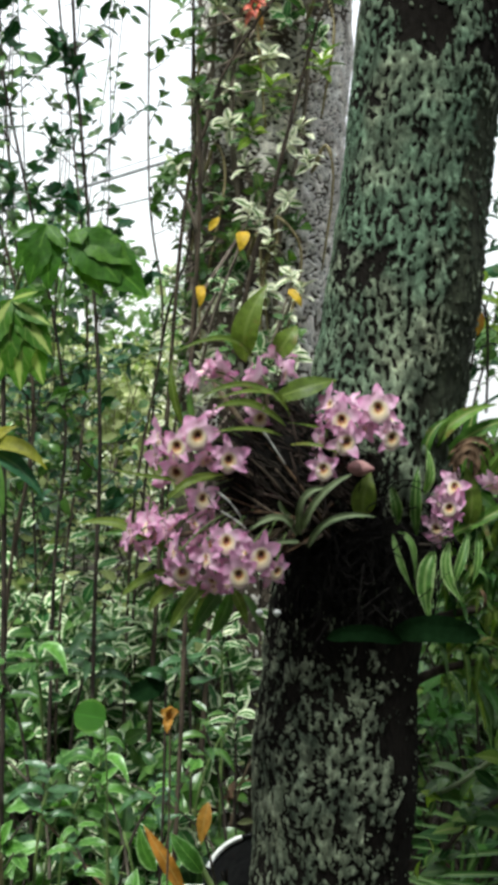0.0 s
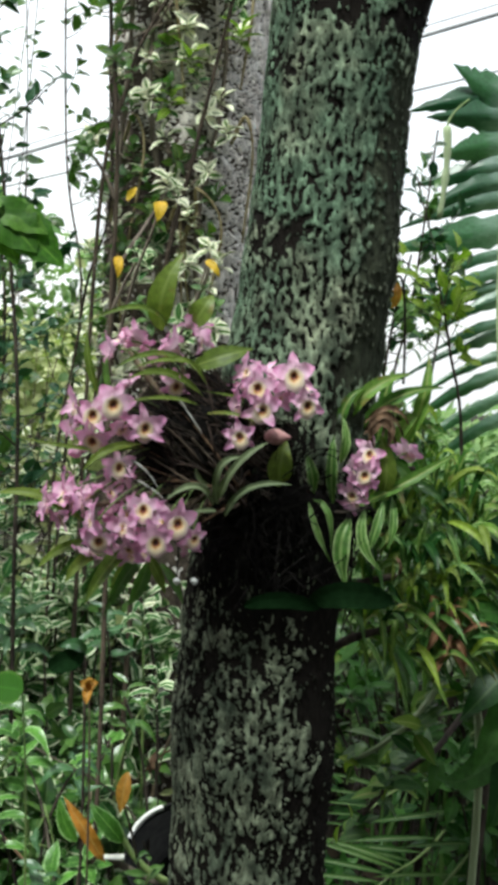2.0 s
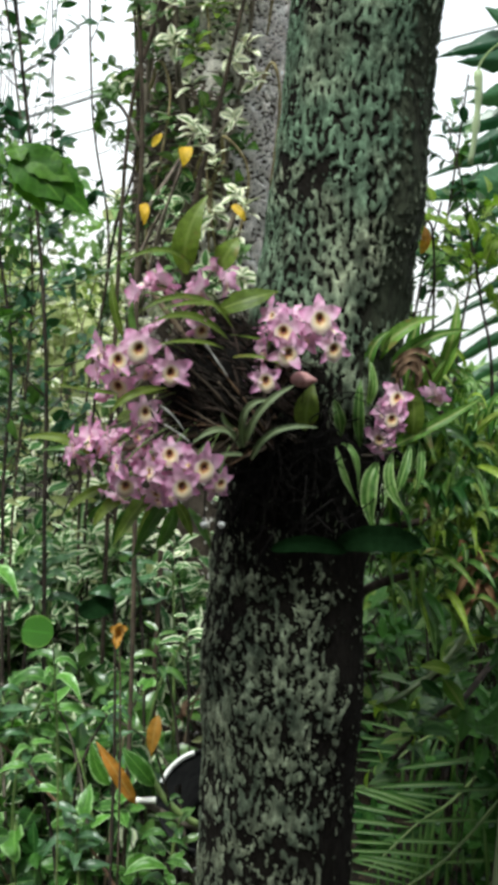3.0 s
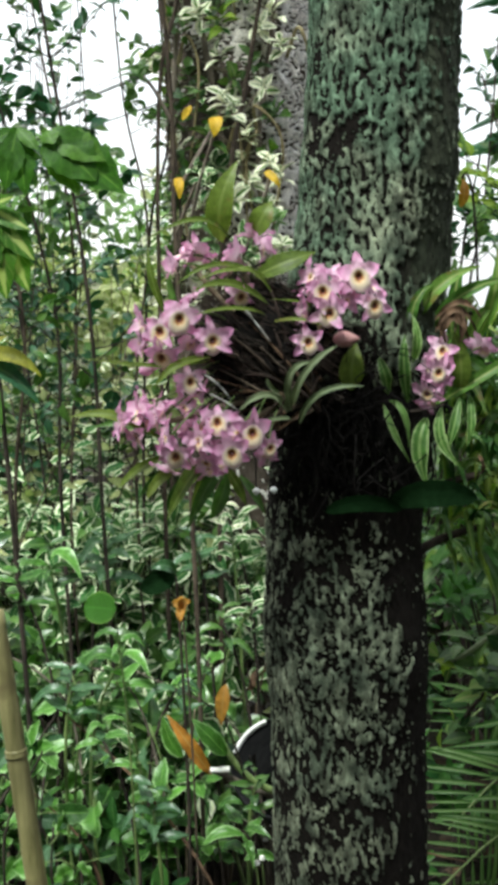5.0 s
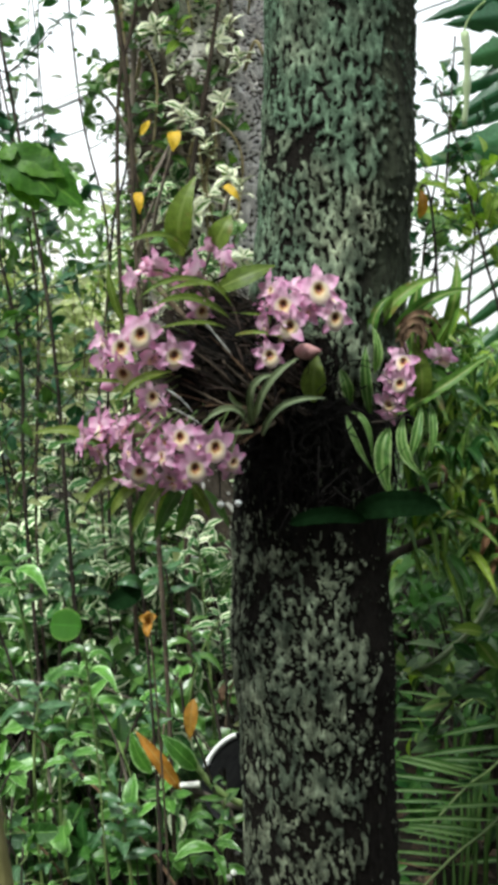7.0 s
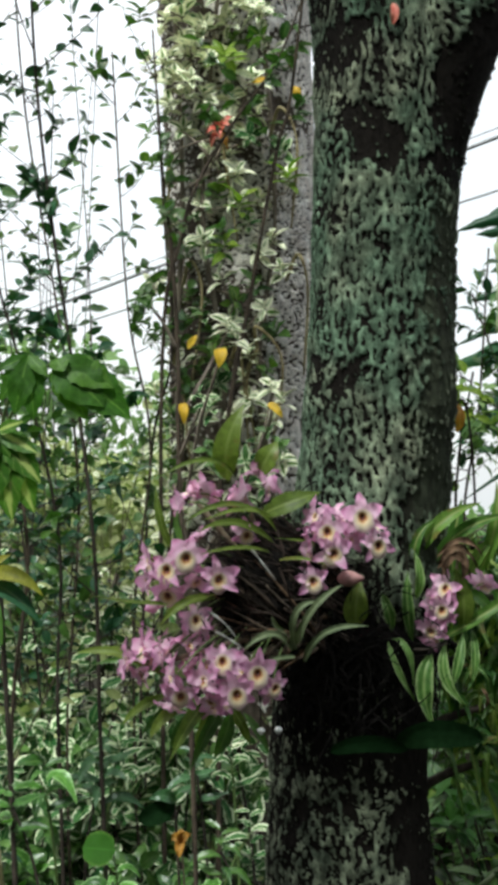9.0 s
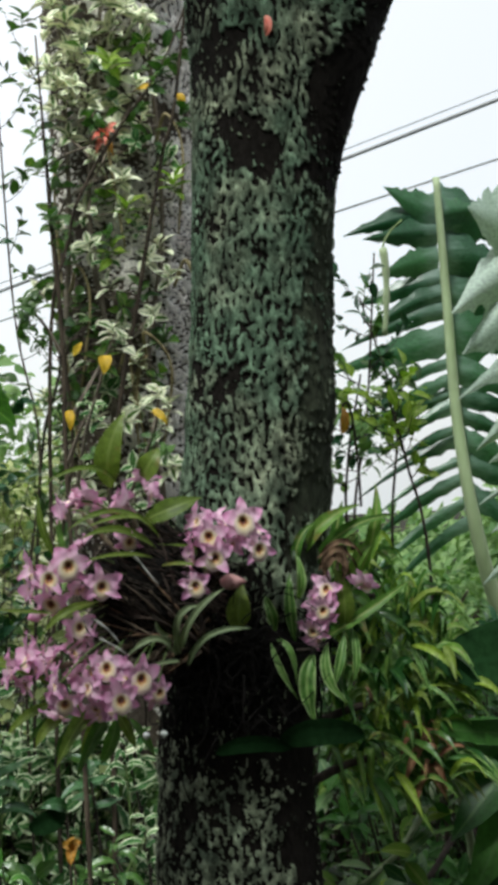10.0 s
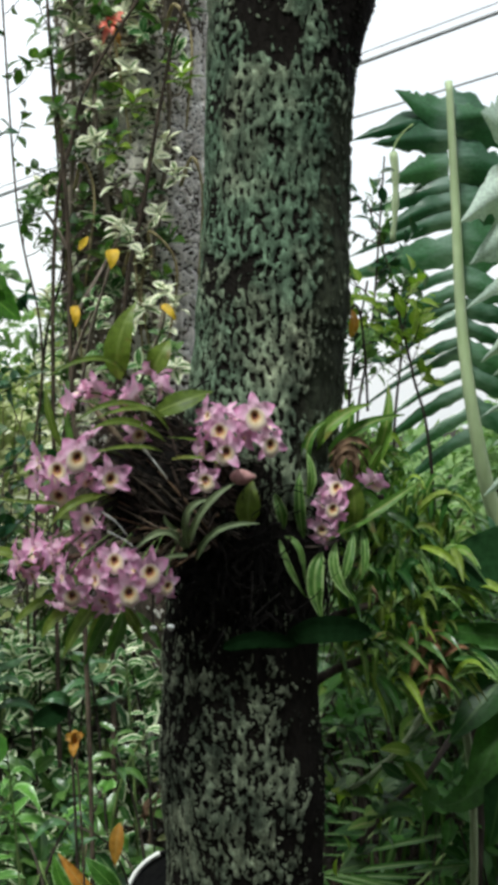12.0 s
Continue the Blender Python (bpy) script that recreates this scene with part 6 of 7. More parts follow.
def lobed_plant():
    """A large palmate leaf on a long stalk, several to a plant."""
    foot = ((-0.585, 2.500, 1.367)[0], 2.55)
    ob = thing("lobed_leaf_plant", "tall plant with large lobed green leaves and pale veins", "plant", at=(foot[0], foot[1], 0))
    tube("stem", [(foot[0], foot[1], -0.02), (foot[0] - 0.02, foot[1], 0.9), (foot[0] - 0.06, foot[1], 1.75)], 0.007, 0.005, M_STEM, ob, 9)
    mat = leaf_mat("large_lobed_leaf", (0.035, 0.12, 0.010), (0.075, 0.185, 0.016), None, 0.3, (0.13, 0.27, 0.04), 0.05, 0.45, 0.4, side_veins=6.0)
    veined = leaf_mat("pale_veined_lobed_leaf", (0.045, 0.14, 0.012), (0.085, 0.21, 0.02), None, 0.3, (0.50, 0.58, 0.18), 0.18, 0.45, 0.4, side_veins=6.0)
    for c, lobes in (((-0.467, 2.40, 1.925), LOBES_A), ((-0.530, 2.42, 1.936), LOBES_B), ((-0.585, 2.38, 1.775), LOBES_C)):
        leaf = new("leaf")
        leaf.parent = ob
        leaf.empty_display_size = 0.02
        leaf.matrix_basis = Matrix.Translation((-foot[0], -foot[1], 0)) @ Matrix.Translation(c)
        tubev = [(foot[0] - 0.04, foot[1], c[2] - 0.15), tuple(Vector(c).lerp(Vector((foot[0] - 0.04, foot[1], c[2] - 0.1)), 0.5)), c]
        tube("leaf_stalk", tubev, 0.004, 0.003, M_STEM_GREEN, ob, 6, 10, 0.0)
        for q, (dx, dz, wide) in enumerate(lobes):
            ln = math.hypot(dx, dz) * 1.05
            v, f, uv = leaf_arrays(ln, ln * wide, "lance", 12, 4, 0.15, 0.12, 0.03, 0.14)
            t = Matrix(frames_of(np.array([[dx, -0.03, dz]]), np.array([[0.1, -1.0, 0.35]]))[0].tolist()).to_4x4()
            lobe = new("lobe", mesh_of("lobe", v, f, veined if lobes is LOBES_C else mat, uv))
            lobe.parent = leaf
            lobe.matrix_basis = Matrix.Translation((0, -0.003 * q, 0)) @ t


# lobes of the three large leaves: run to one side, run down, width
LOBES_A = ((0.155, -0.122, 0.48), (0.12, -0.06, 0.5), (0.064, -0.128, 0.5), (0.10, -0.10, 0.7), (0.02, -0.035, 1.0))
LOBES_B = ((-0.068, -0.03, 0.4), (-0.06, -0.095, 0.42), (0.014, -0.135, 0.42), (-0.028, -0.125, 0.42), (0.05, -0.05, 0.4))
LOBES_C = ((0.075, -0.165, 0.4), (0.09, -0.105, 0.42), (0.085, -0.045, 0.42), (0.03, -0.18, 0.4), (-0.02, -0.17, 0.42), (-0.07, -0.12, 0.45), (0.06, 0.02, 0.45))


lobed_plant()


def leaf_litter():
    n = 900
    p = np.stack([rng.uniform(-1.6, 1.6, n), rng.uniform(1.6, 4.6, n), 0.03 + 0.05 * rng.random(n)], -1)
    d = np.stack([rng.normal(size=n), rng.normal(size=n), 0.25 * rng.normal(size=n)], -1)
    ob = new("leaf_litter", scatter_mesh("leaf_litter", T_OVAL, p, d, np.array([0, 0, 1]) + rng.normal(size=(n, 3)) * 0.3, 0.07 * (0.6 + 0.8 * rng.random(n)), M_LITTER))
    tagged(ob, "brown fallen leaves strewn over the soil", "leaf litter", kind="stuff")


leaf_litter()


def low_cover(seed, n, box, size, material, label, z0=0.0):
    """Small seedlings and ground plants that fill the gaps low down."""
    global rng
    rng = np.random.default_rng(seed)
    x0, x1, y0, y1, z1 = box
    feet = np.stack([rng.uniform(x0, x1, n), rng.uniform(y0, y1, n), z0 + (z1 - z0) * rng.random(n) ** 1.2], -1)
    p, d, u = facing_whorls([tuple(f) for f in feet], 7, size, (0, -0.5, 0.85))
    ob = thing("ground_cover", label, "plants", kind="stuff", at=((x0 + x1) / 2, (y0 + y1) / 2, 0))
    tubes("stem_cluster", [([(f[0] + rng.normal() * 0.06, f[1] + rng.normal() * 0.05, -0.03), (f[0] + rng.normal() * 0.03, f[1], f[2] * 0.5), tuple(f)], 0.0025, 0.0012) for f in feet], M_STEM, ob)
    scatter("foliage", T_SMALL, p, d, u, size * (0.6 + 0.8 * rng.random(len(p))), material, ob)


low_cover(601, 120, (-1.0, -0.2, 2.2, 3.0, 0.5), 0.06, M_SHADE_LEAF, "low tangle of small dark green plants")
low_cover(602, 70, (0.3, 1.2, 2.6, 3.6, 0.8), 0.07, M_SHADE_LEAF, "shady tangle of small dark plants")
low_cover(603, 120, (-1.2, -0.08, 3.0, 3.6, 1.0), 0.068, M_VARIEG, "tangle of small cream-edged plants", 0.55)
low_cover(604, 60, (-0.9, -0.2, 2.3, 2.9, 0.75), 0.06, M_SOFT, "loose tangle of bright soft-leaved seedlings")


def pot():
    """A nursery pot that has tipped over towards the path, its pale lip up."""
    c = Vector((-0.034, 2.500, 0.561))
    ob = thing("plant_pot", "black plastic plant pot tipped over, with a white arc on its rim", "pot", at=(c.x, c.y, 0))
    n = unit((-0.1, -0.8, 0.62))
    u = unit(n.cross(Vector((0, 0, 1))))
    v = u.cross(n)

    def turned(rows):
        a = np.linspace(0, 2 * np.pi, 48, endpoint=False)
        return np.array([[tuple(c + n * d + (u * math.cos(t) + v * math.sin(t)) * r) for t in a] for r, d in rows]).reshape(-1, 3)

    rows = [(0.002, -0.25), (0.079, -0.25), (0.083, -0.246), (0.110, -0.012), (0.106, -0.012), (0.080, -0.238), (0.002, -0.238)]
    put("body", mesh_of("body", turned(rows), grid_faces(len(rows), 48, True), M_POT), ob)
    rows = [(0.108, -0.012), (0.113, -0.010), (0.114, 0.0), (0.112, 0.002), (0.109, 0.0), (0.108, -0.012)]
    put("rim", mesh_of("rim", turned(rows), grid_faces(len(rows), 48, True), M_POT), ob)
    v = turned([(r + (0.0012 if r > 0.11 else -0.0012), d + 0.0012) for r, d in rows]).reshape(len(rows), 48, 3)
    arc = list(range(2, 10))
    put("rim_band", mesh_of("rim_band", v[:, arc].reshape(-1, 3), grid_faces(len(rows), len(arc)), M_RIM), ob, None, "white band along part of the rim")


pot()


def cut_branch():
    ob = thing("cut_branch", "fallen green branch with a pale cut end and orange leaf", "branch", at=(-0.149, 2.200, 0.673))
    tube("branch", [(-0.033, 2.200, 0.615), (-0.096, 2.200, 0.637), (-0.162, 2.200, 0.672)], 0.008, 0.006, M_STEM_PALE, ob, 9)
    tube("branch", [(-0.042, 2.200, 0.623), (-0.105, 2.200, 0.665), (-0.141, 2.200, 0.723)], 0.008, 0.005, M_STEM_GREEN, ob, 9)
    tube("cut_end", [(-0.131, 2.185, 0.678), (-0.169, 2.185, 0.677)], 0.0065, 0.005, M_CUT, ob, 9, 6, 0.03, "pale fresh cut")
    strap("orange_leaf", ((-0.168, 2.190, 0.666), (-0.204, 2.170, 0.731), (-0.248, 2.180, 0.790)), 0.028, M_ORANGE, ob, shape="lance", wave=0.12, fold=0.4, label="half orange dying leaf")
    strap("leaf", ((-0.223, 2.210, 0.695), (-0.246, 2.200, 0.733), (-0.258, 2.200, 0.782)), 0.03, M_SOFT, ob, shape="lance")
    strap("leaf", ((-0.135, 2.180, 0.708), (-0.164, 2.160, 0.749), (-0.198, 2.170, 0.783)), 0.036, M_SOFT, ob, shape="lance")
    tube("twig", [(-0.10, 2.2, 0.64), (-0.115, 2.05, 0.78), (-0.128, 1.96, 0.86)], 0.003, 0.002, M_STEM_PALE, ob, 6)
    strap("orange_leaf", ((-0.120, 1.955, 0.915), (-0.126, 1.945, 0.885), (-0.130, 1.950, 0.845)), 0.024, M_ORANGE, ob, shape="lance", label="orange dying leaf")
    orange = thing("orange_leaved_seedling", "seedling with small crumpled orange leaves", "plant", at=(-0.20, 2.13, 0))
    tube("stem", [(-0.20, 2.13, -0.02), (-0.195, 2.13, 0.6), (-0.205, 2.125, 1.0)], 0.0025, 0.0018, M_STEM_BROWN, orange)
    for e, w in (((-0.220, 2.11, 1.018), 0.020), ((-0.203, 2.11, 1.032), 0.016), ((-0.190, 2.11, 1.022), 0.018), ((-0.208, 2.10, 0.988), 0.018)):
        a = (-0.205, 2.125, 1.006)
        strap("orange_leaf", (a, tuple(Vector(a).lerp(Vector(e), 0.5) + Vector((0, -0.008, 0.008))), e), w, M_ORANGE, orange, shape="lance", fold=0.6, wave=0.15)


cut_branch()


def stake():
    ob = thing("cane_stake", "weathered tan cane stake standing in the bed", "stake", at=(-0.412, 1.750, 0.617))
    a, b = Vector((-0.412, 1.750, 0.665)), Vector((-0.457, 1.750, 1.10))
    d = (b - a)
    foot = a - d * (a.z / d.z) * 1.02
    tube("cane", [tuple(foot), tuple(a), tuple(b)], 0.018, 0.015, M_BAMBOO, ob, 14, 30, 0.02)
    for t in (0.3, 0.52, 0.8):
        p = foot.lerp(b, t)
        tube("node_ring", [tuple(p - d.normalized() * 0.006), tuple(p), tuple(p + d.normalized() * 0.006)], 0.0185, 0.0172, M_BAMBOO, ob, 14, 5, 0.04)


stake()
red = thing("red_leaved_plant", "small plant with dark crimson upright leaves", "plant", at=((-0.430, 2.100, 0.371)[0], 2.1, 0))
foot = Vector((-0.449, 2.100, 0.280))
tube("stem", [(foot.x, 2.1, -0.02), tuple(foot)], 0.004, 0.003, M_STEM, red)
for e, w in (((-0.431, 2.080, 0.470), 0.020), ((-0.416, 2.070, 0.441), 0.016), ((-0.447, 2.090, 0.423), 0.014)):
    strap("leaf", (tuple(foot), tuple(foot.lerp(Vector(e), 0.55) + Vector((0.004, -0.015, 0))), e), w, M_CRIMSON, red, shape="oval", n=10)
yellowing = thing("yellowing_seedling", "seedling with yellowed leaves low in the bed", "plant", at=((-0.253, 2.150, 0.334)[0], 2.15, 0))
for a, e, w in (((-0.471, 2.120, 0.380), (-0.458, 2.120, 0.457), 0.018), ((-0.271, 2.150, 0.312), (-0.253, 2.150, 0.391), 0.015), ((-0.311, 2.150, 0.302), (-0.292, 2.140, 0.389), 0.014)):
    strap("yellow_leaf", (a, tuple(Vector(a).lerp(Vector(e), 0.5) + Vector((0.003, -0.01, 0))), e), w, M_YELLOWISH, yellowing, shape="lance", n=8)
    tube("stem", [(a[0] + 0.01, a[1] + 0.01, -0.02), a], 0.003, 0.002, M_STEM_GREEN, yellowing)

# ---------------------------------------------------------------- right side: banana, palm fronds, branches
def torn_strip(ob, r, a, out, fall, width, material, bend=0.0):
    """One torn piece of blade: full width at the rib, ridged along its middle, ragged and pointed at its end."""
    n, cross = 14, np.linspace(-1, 1, 7)
    t = np.linspace(0, 1, n + 1)
    keep = r.uniform(0.12, 0.38)
    taper = np.clip(1 - np.clip((t - keep) / (1 - keep), 0, 1) ** r.uniform(0.8, 1.35), 0.02, 1)
    jag = np.array([[r.uniform(0.78, 1.18) for _ in (0, 1)] for _ in t])
    half = width / 2 * taper
    skew = r.uniform(-0.9, 0.5)
    tilt, ridge = r.uniform(-0.35, 0.35), r.uniform(0.25, 0.6)
    v = np.zeros((n + 1, 7, 3))
    for q, k in enumerate(cross):
        edge = half * abs(k) * (jag[:, 0 if k < 0 else 1] if abs(k) > 0.9 else 1.0)
        v[:, q, 0] = a[0] + out * t
        v[:, q, 1] = a[1] + bend * t * t + half * (ridge * abs(k) + tilt * k * t)
        v[:, q, 2] = a[2] - fall * (0.6 * t + 0.4 * t * t) + np.sign(k) * edge + skew * width * 0.5 * (1 - taper)
    uv = np.stack([0.5 + 0.5 * cross[None] * np.ones((n + 1, 1)), t[:, None] * np.ones(7)], -1)
    put("blade_strip", mesh_of("blade_strip", v.reshape(-1, 3), grid_faces(n + 1, 7), material, uv.reshape(-1, 2)), ob)


def banana_leaf(ob, path, seed, reach, material, widths, stop):
    """One upright leaf: a pale midrib and a blade torn into strips, in groups, all the way down."""
    r = random.Random(seed)
    tube("midrib", path, 0.036, 0.013, M_MIDRIB, ob, 10, 60, 0.0, "pale thick midrib")
    c = bezier(path, 241)
    arc = np.r_[0, np.cumsum(np.linalg.norm(np.diff(c, axis=0), axis=1))]
    for side in (-1, 1):
        at = arc[-1] - 0.12
        while at > arc[-1] * stop:
            down = 1 - at / arc[-1]
            w = r.uniform(*widths) * (1.0 if down < 0.3 else 0.65) * (1.0 if side < 0 else 1.7)
            a = c[int(np.searchsorted(arc, at))] + [side * 0.006, 0.03 + r.uniform(-0.012, 0.012), 0]
            length = reach * r.uniform(0.6, 1.15) * min(1.0, 0.7 + 2.0 * down)
            torn_strip(ob, r, a, side * length, length * (0.18 + 0.75 * down + r.uniform(-0.08, 0.12)), w * (1.5 if down < 0.3 else 1.15), material, r.uniform(-0.1, 0.06))
            at -= w * (1.0 if down < 0.22 or r.random() < 0.4 else r.uniform(1.3, 2.0))


def banana():
    foot = Vector((1.42, 4.45, 0))
    ob = thing("banana_plant", "banana plant with large torn upright leaves", "banana plant", at=tuple(foot))
    tube("pseudostem", [tuple(foot - Vector((0, 0, 0.05))), tuple(foot + Vector((0, 0, 0.5))), tuple(foot + Vector((-0.03, 0, 0.95)))], 0.10, 0.06, M_STEM_GREEN, ob, 16, 24, 0.02)
    banana_leaf(ob, [(1.40, 4.45, 0.80), (1.22, 4.40, 1.18), (1.140, 4.35, 1.441), (1.084, 4.35, 1.883), (1.067, 4.35, 2.404), (1.054, 4.35, 2.856)], 5, 0.43, M_BANANA, (0.055, 0.10), 0.36)
    r = random.Random(8)
    for a, out, fall, w in (((1.052, 4.37, 2.735), -0.20, -0.07, 0.15), ((1.062, 4.37, 2.73), 0.17, -0.03, 0.13)):
        torn_strip(ob, r, a, out, fall, w, M_BANANA)
    banana_leaf(ob, [(1.46, 4.45, 0.80), (1.42, 4.2, 1.3), (1.36, 4.1, 1.7), (1.31, 4.1, 2.2), (1.28, 4.1, 2.75)], 6, 0.27, M_BANANA_PALE, (0.10, 0.2), 0.35)


banana()


def frond(ob, path, length, count, material, name="frond", droop=0.4):
    """A palm frond: rachis with a leaflet on either side at each step, each leaflet a piece."""
    fr = new(name)
    fr.parent = ob
    fr.empty_display_size = 0.03
    tube("rachis", path, 0.006, 0.002, M_STEM_GREEN, fr, 7, 30, 0.0)
    fr.children[0].matrix_basis = Matrix.Translation(ob.location).inverted()
    c = bezier(path, count + 1)
    tan = np.gradient(c, axis=0)
    v, f, uv = leaf_arrays(1.0, 0.06, "lance", 6, 2, 0.6, 0.3)
    me = mesh_of("leaflet", v, f, material, uv)
    for k in range(2, count):
        t = unit(tan[k])
        across = t.cross(Vector((0.1, -1, 0.25))).normalized()
        ln = length * math.sin(math.pi * (0.12 + 0.86 * k / count)) ** 0.6
        for side in (-1, 1):
            d = across * side + t * 0.8 + Vector((0, 0, -0.1))
            m = Matrix(frames_of(np.array([d]), np.array([[0.0, -1.0, 0.6]]))[0].tolist()).to_4x4() @ Matrix.Scale(ln * random.uniform(0.9, 1.1), 4)
            m.translation = Vector(c[k]) - ob.location
            p = new("leaflet", me)
            p.parent = fr
            p.matrix_basis = m


def palm():
    base = (1.15, 3.1, 0)
    ob = thing("palm", "low feathery palm with arching green fronds", "palm", at=base)
    tube("stem", [(1.15, 3.1, -0.05), (1.16, 3.1, 0.3), (1.15, 3.1, 0.62)], 0.06, 0.045, M_STEM, ob, 12)
    crown = (1.15, 3.1, 0.6)
    frond(ob, [crown, (0.98, 3.0, 0.86), (0.623, 2.900, 0.467), (0.488, 2.850, 0.380), (0.366, 2.800, 0.280)], 0.26, 22, M_PALM)
    frond(ob, [crown, (0.95, 2.9, 0.74), (0.570, 2.700, 0.397), (0.422, 2.650, 0.298), (0.285, 2.600, 0.195)], 0.20, 24, M_PALM)
    frond(ob, [crown, (1.0, 3.05, 0.98), (0.671, 3.100, 0.588), (0.529, 3.050, 0.532), (0.390, 3.000, 0.431)], 0.24, 20, M_PALM)
    frond(ob, [crown, (1.0, 2.9, 0.6), (0.586, 2.800, 0.149), (0.474, 2.750, 0.059), (0.379, 2.700, -0.042)], 0.22, 22, M_PALM)


palm()


def broad_shrub():
    """Dark broad-leaved shrub with an arching pale stem."""
    base = ((0.544, 2.600, 0.904)[0] + 0.1, 2.7, 0)
    ob = thing("broad_leaved_shrub", "shady shrub with broad green leaves and arching pale stems", "shrub", at=base)
    r = random.Random(11)
    arcs = [((base[0], base[1], -0.02), (base[0] - 0.03, base[1] - 0.2, 0.75), (0.52, 2.30, 1.09), (0.459, 2.200, 1.037), (0.401, 2.200, 0.952), (0.323, 2.200, 0.889), (0.262, 2.200, 0.868)),
            ((base[0], base[1], -0.02), (base[0] + 0.02, base[1], 0.8), (0.508, 2.500, 0.802), (0.411, 2.450, 0.746), (0.335, 2.450, 0.650)),
            ((base[0], base[1], -0.02), (base[0] + 0.02, base[1], 1.0), (0.488, 2.500, 1.015), (0.396, 2.450, 1.053), (0.311, 2.450, 1.032)),
            ((base[0], base[1], -0.02), (base[0] + 0.05, base[1], 1.0), (0.552, 2.500, 1.111), (0.506, 2.500, 1.235), (0.485, 2.500, 1.333))]
    v, f, uv = leaf_arrays(1.0, 0.42, "lance", 10, 4, 0.25, 0.3)
    me = [mesh_of("leaf", v, f, m, uv) for m in (M_GREEN, M_SHADE_LEAF, M_GREEN, M_FERN, M_LIME, M_SHADE_LEAF, M_GREEN)]
    for arc in arcs:
        tube("stem", arc, 0.009, 0.004, M_MIDRIB if arc is arcs[0] else M_STEM, ob, 8, 48, 0.04)
        c = bezier(arc, 41)
        for k in range(40, 82):
            a = r.random() * 6.28
            d = Vector((math.cos(a), -0.3 + 0.6 * math.sin(a), r.uniform(-0.8, 0.8)))
            m = Matrix(frames_of(np.array([d]), np.array([[r.uniform(-0.8, 0.8), r.uniform(-1, 0.2), 1.0]]))[0].tolist()).to_4x4() @ Matrix.Scale(r.uniform(0.035, 0.09), 4)
            m.translation = Vector(c[k // 2]) + Vector((r.uniform(-0.03, 0.03), r.uniform(-0.03, 0.03), r.uniform(-0.03, 0.03)))
            put("leaf", me[k % 7], ob, m)


broad_shrub()
for j, (a, b, c) in enumerate([((0.576, 3.800, 1.411), (0.645, 3.800, 1.902), (0.699, 3.800, 2.448)), ((0.741, 4.000, 1.404), (0.779, 4.000, 1.916), (0.675, 4.000, 2.336)), ((0.529, 3.600, 1.417), (0.543, 3.600, 1.732), (0.599, 3.600, 2.018)), ((0.745, 3.400, 1.341), (0.691, 3.400, 1.723), (0.643, 3.400, 1.933))]):
    tall_stem([(a[0], a[1], -0.02), a, b, c], 0.006, 0.055, 360 + j, (M_DARKLEAF, M_GREEN, M_FAR, M_LIME)[j % 4], start=0.5, twigs=17, label="upright green shrub stem with loose pointed leaves")
for j, (x, y, h) in enumerate([(0.85, 3.9, 0.95), (1.15, 4.5, 1.0), (0.6, 4.6, 1.1), (1.45, 5.2, 1.15)]):
    shrub("green_shrub", "mid-green shrub with glossy pointed leaves", x, y, h, 0.4, 36, 8, 0.09, M_GREEN, T_LANCE, 700 + j, "green shrubs", low=0.4)


def hanging_leaf_strip():
    # a yellowed strip of dead leaf, shaped here as a pale green pod
    c = Vector((0.748, 3.900, 2.485))
    ob = thing("seed_pod", "dangling yellowed dead leaf strip, in pale green, beside the banana leaf", "seed pod", at=tuple(c))
    tube("pod", [tuple(c), tuple(c + Vector((0.005, 0, -0.14))), tuple(c + Vector((-0.01, 0, -0.30)))], 0.014, 0.008, M_MIDRIB, ob, 8, 14, 0.1)
    tube("stalk", [tuple(c + Vector((0.09, 0.1, 0.12))), tuple(c + Vector((0.03, 0.05, 0.06))), tuple(c)], 0.004, 0.004, M_STEM_GREEN, ob)


hanging_leaf_strip()


# scraps caught on bark and twigs
scrap = thing("fallen_petal", "small pink petal caught on the lichened bark", "petal", at=(0.185, 1.80, 2.376))
strap("blade", ((0.183, 1.797, 2.358), (0.187, 1.790, 2.374), (0.185, 1.797, 2.393)), 0.013, M_SCARLET, scrap, shape="oval", n=8)
dead = thing("dead_leaf", "orange dead leaf hanging on a twig behind the trunk", "leaf", at=(0.392, 2.600, 1.826))
strap("blade", ((0.386, 2.600, 1.765), (0.393, 2.580, 1.795), (0.391, 2.600, 1.828)), 0.022, M_ORANGE, dead, shape="lance", n=8)
tube("twig", [(0.391, 2.600, 1.828), (0.416, 2.620, 1.80), (0.430, 2.650, 1.60)], 0.003, 0.003, M_STEM, dead)


def dead_twigs():
    """Bare brown sticks lying and leaning among the planting."""
    r = random.Random(31)
    for k in range(30):
        x, y = r.uniform(-0.75, 0.1), r.uniform(2.2, 3.1)
        a, ln = r.uniform(0, 6.28), r.uniform(0.15, 0.5)
        z = r.uniform(0.25, 0.75)
        e = (x + math.cos(a) * ln, y + math.sin(a) * ln * 0.4, z + r.uniform(-0.12, 0.2))
        b = (x + math.cos(a) * ln * 0.35 + r.uniform(-0.05, 0.05), y + math.sin(a) * ln * 0.2, z + r.uniform(-0.03, 0.05))
        ob = thing("dead_twig", "thin bare brown twig leaning among the plants", "twig", "dead twigs", at=(x, y, 0))
        tube("stick", [(x - math.cos(a) * 0.08, y, -0.02), (x, y, z * 0.6), b, e], r.uniform(0.003, 0.006), 0.002, (M_CANE, M_STEM_PALE, M_STEM, M_DRY)[k % 4], ob, 6, 18, 0.08)


dead_twigs()


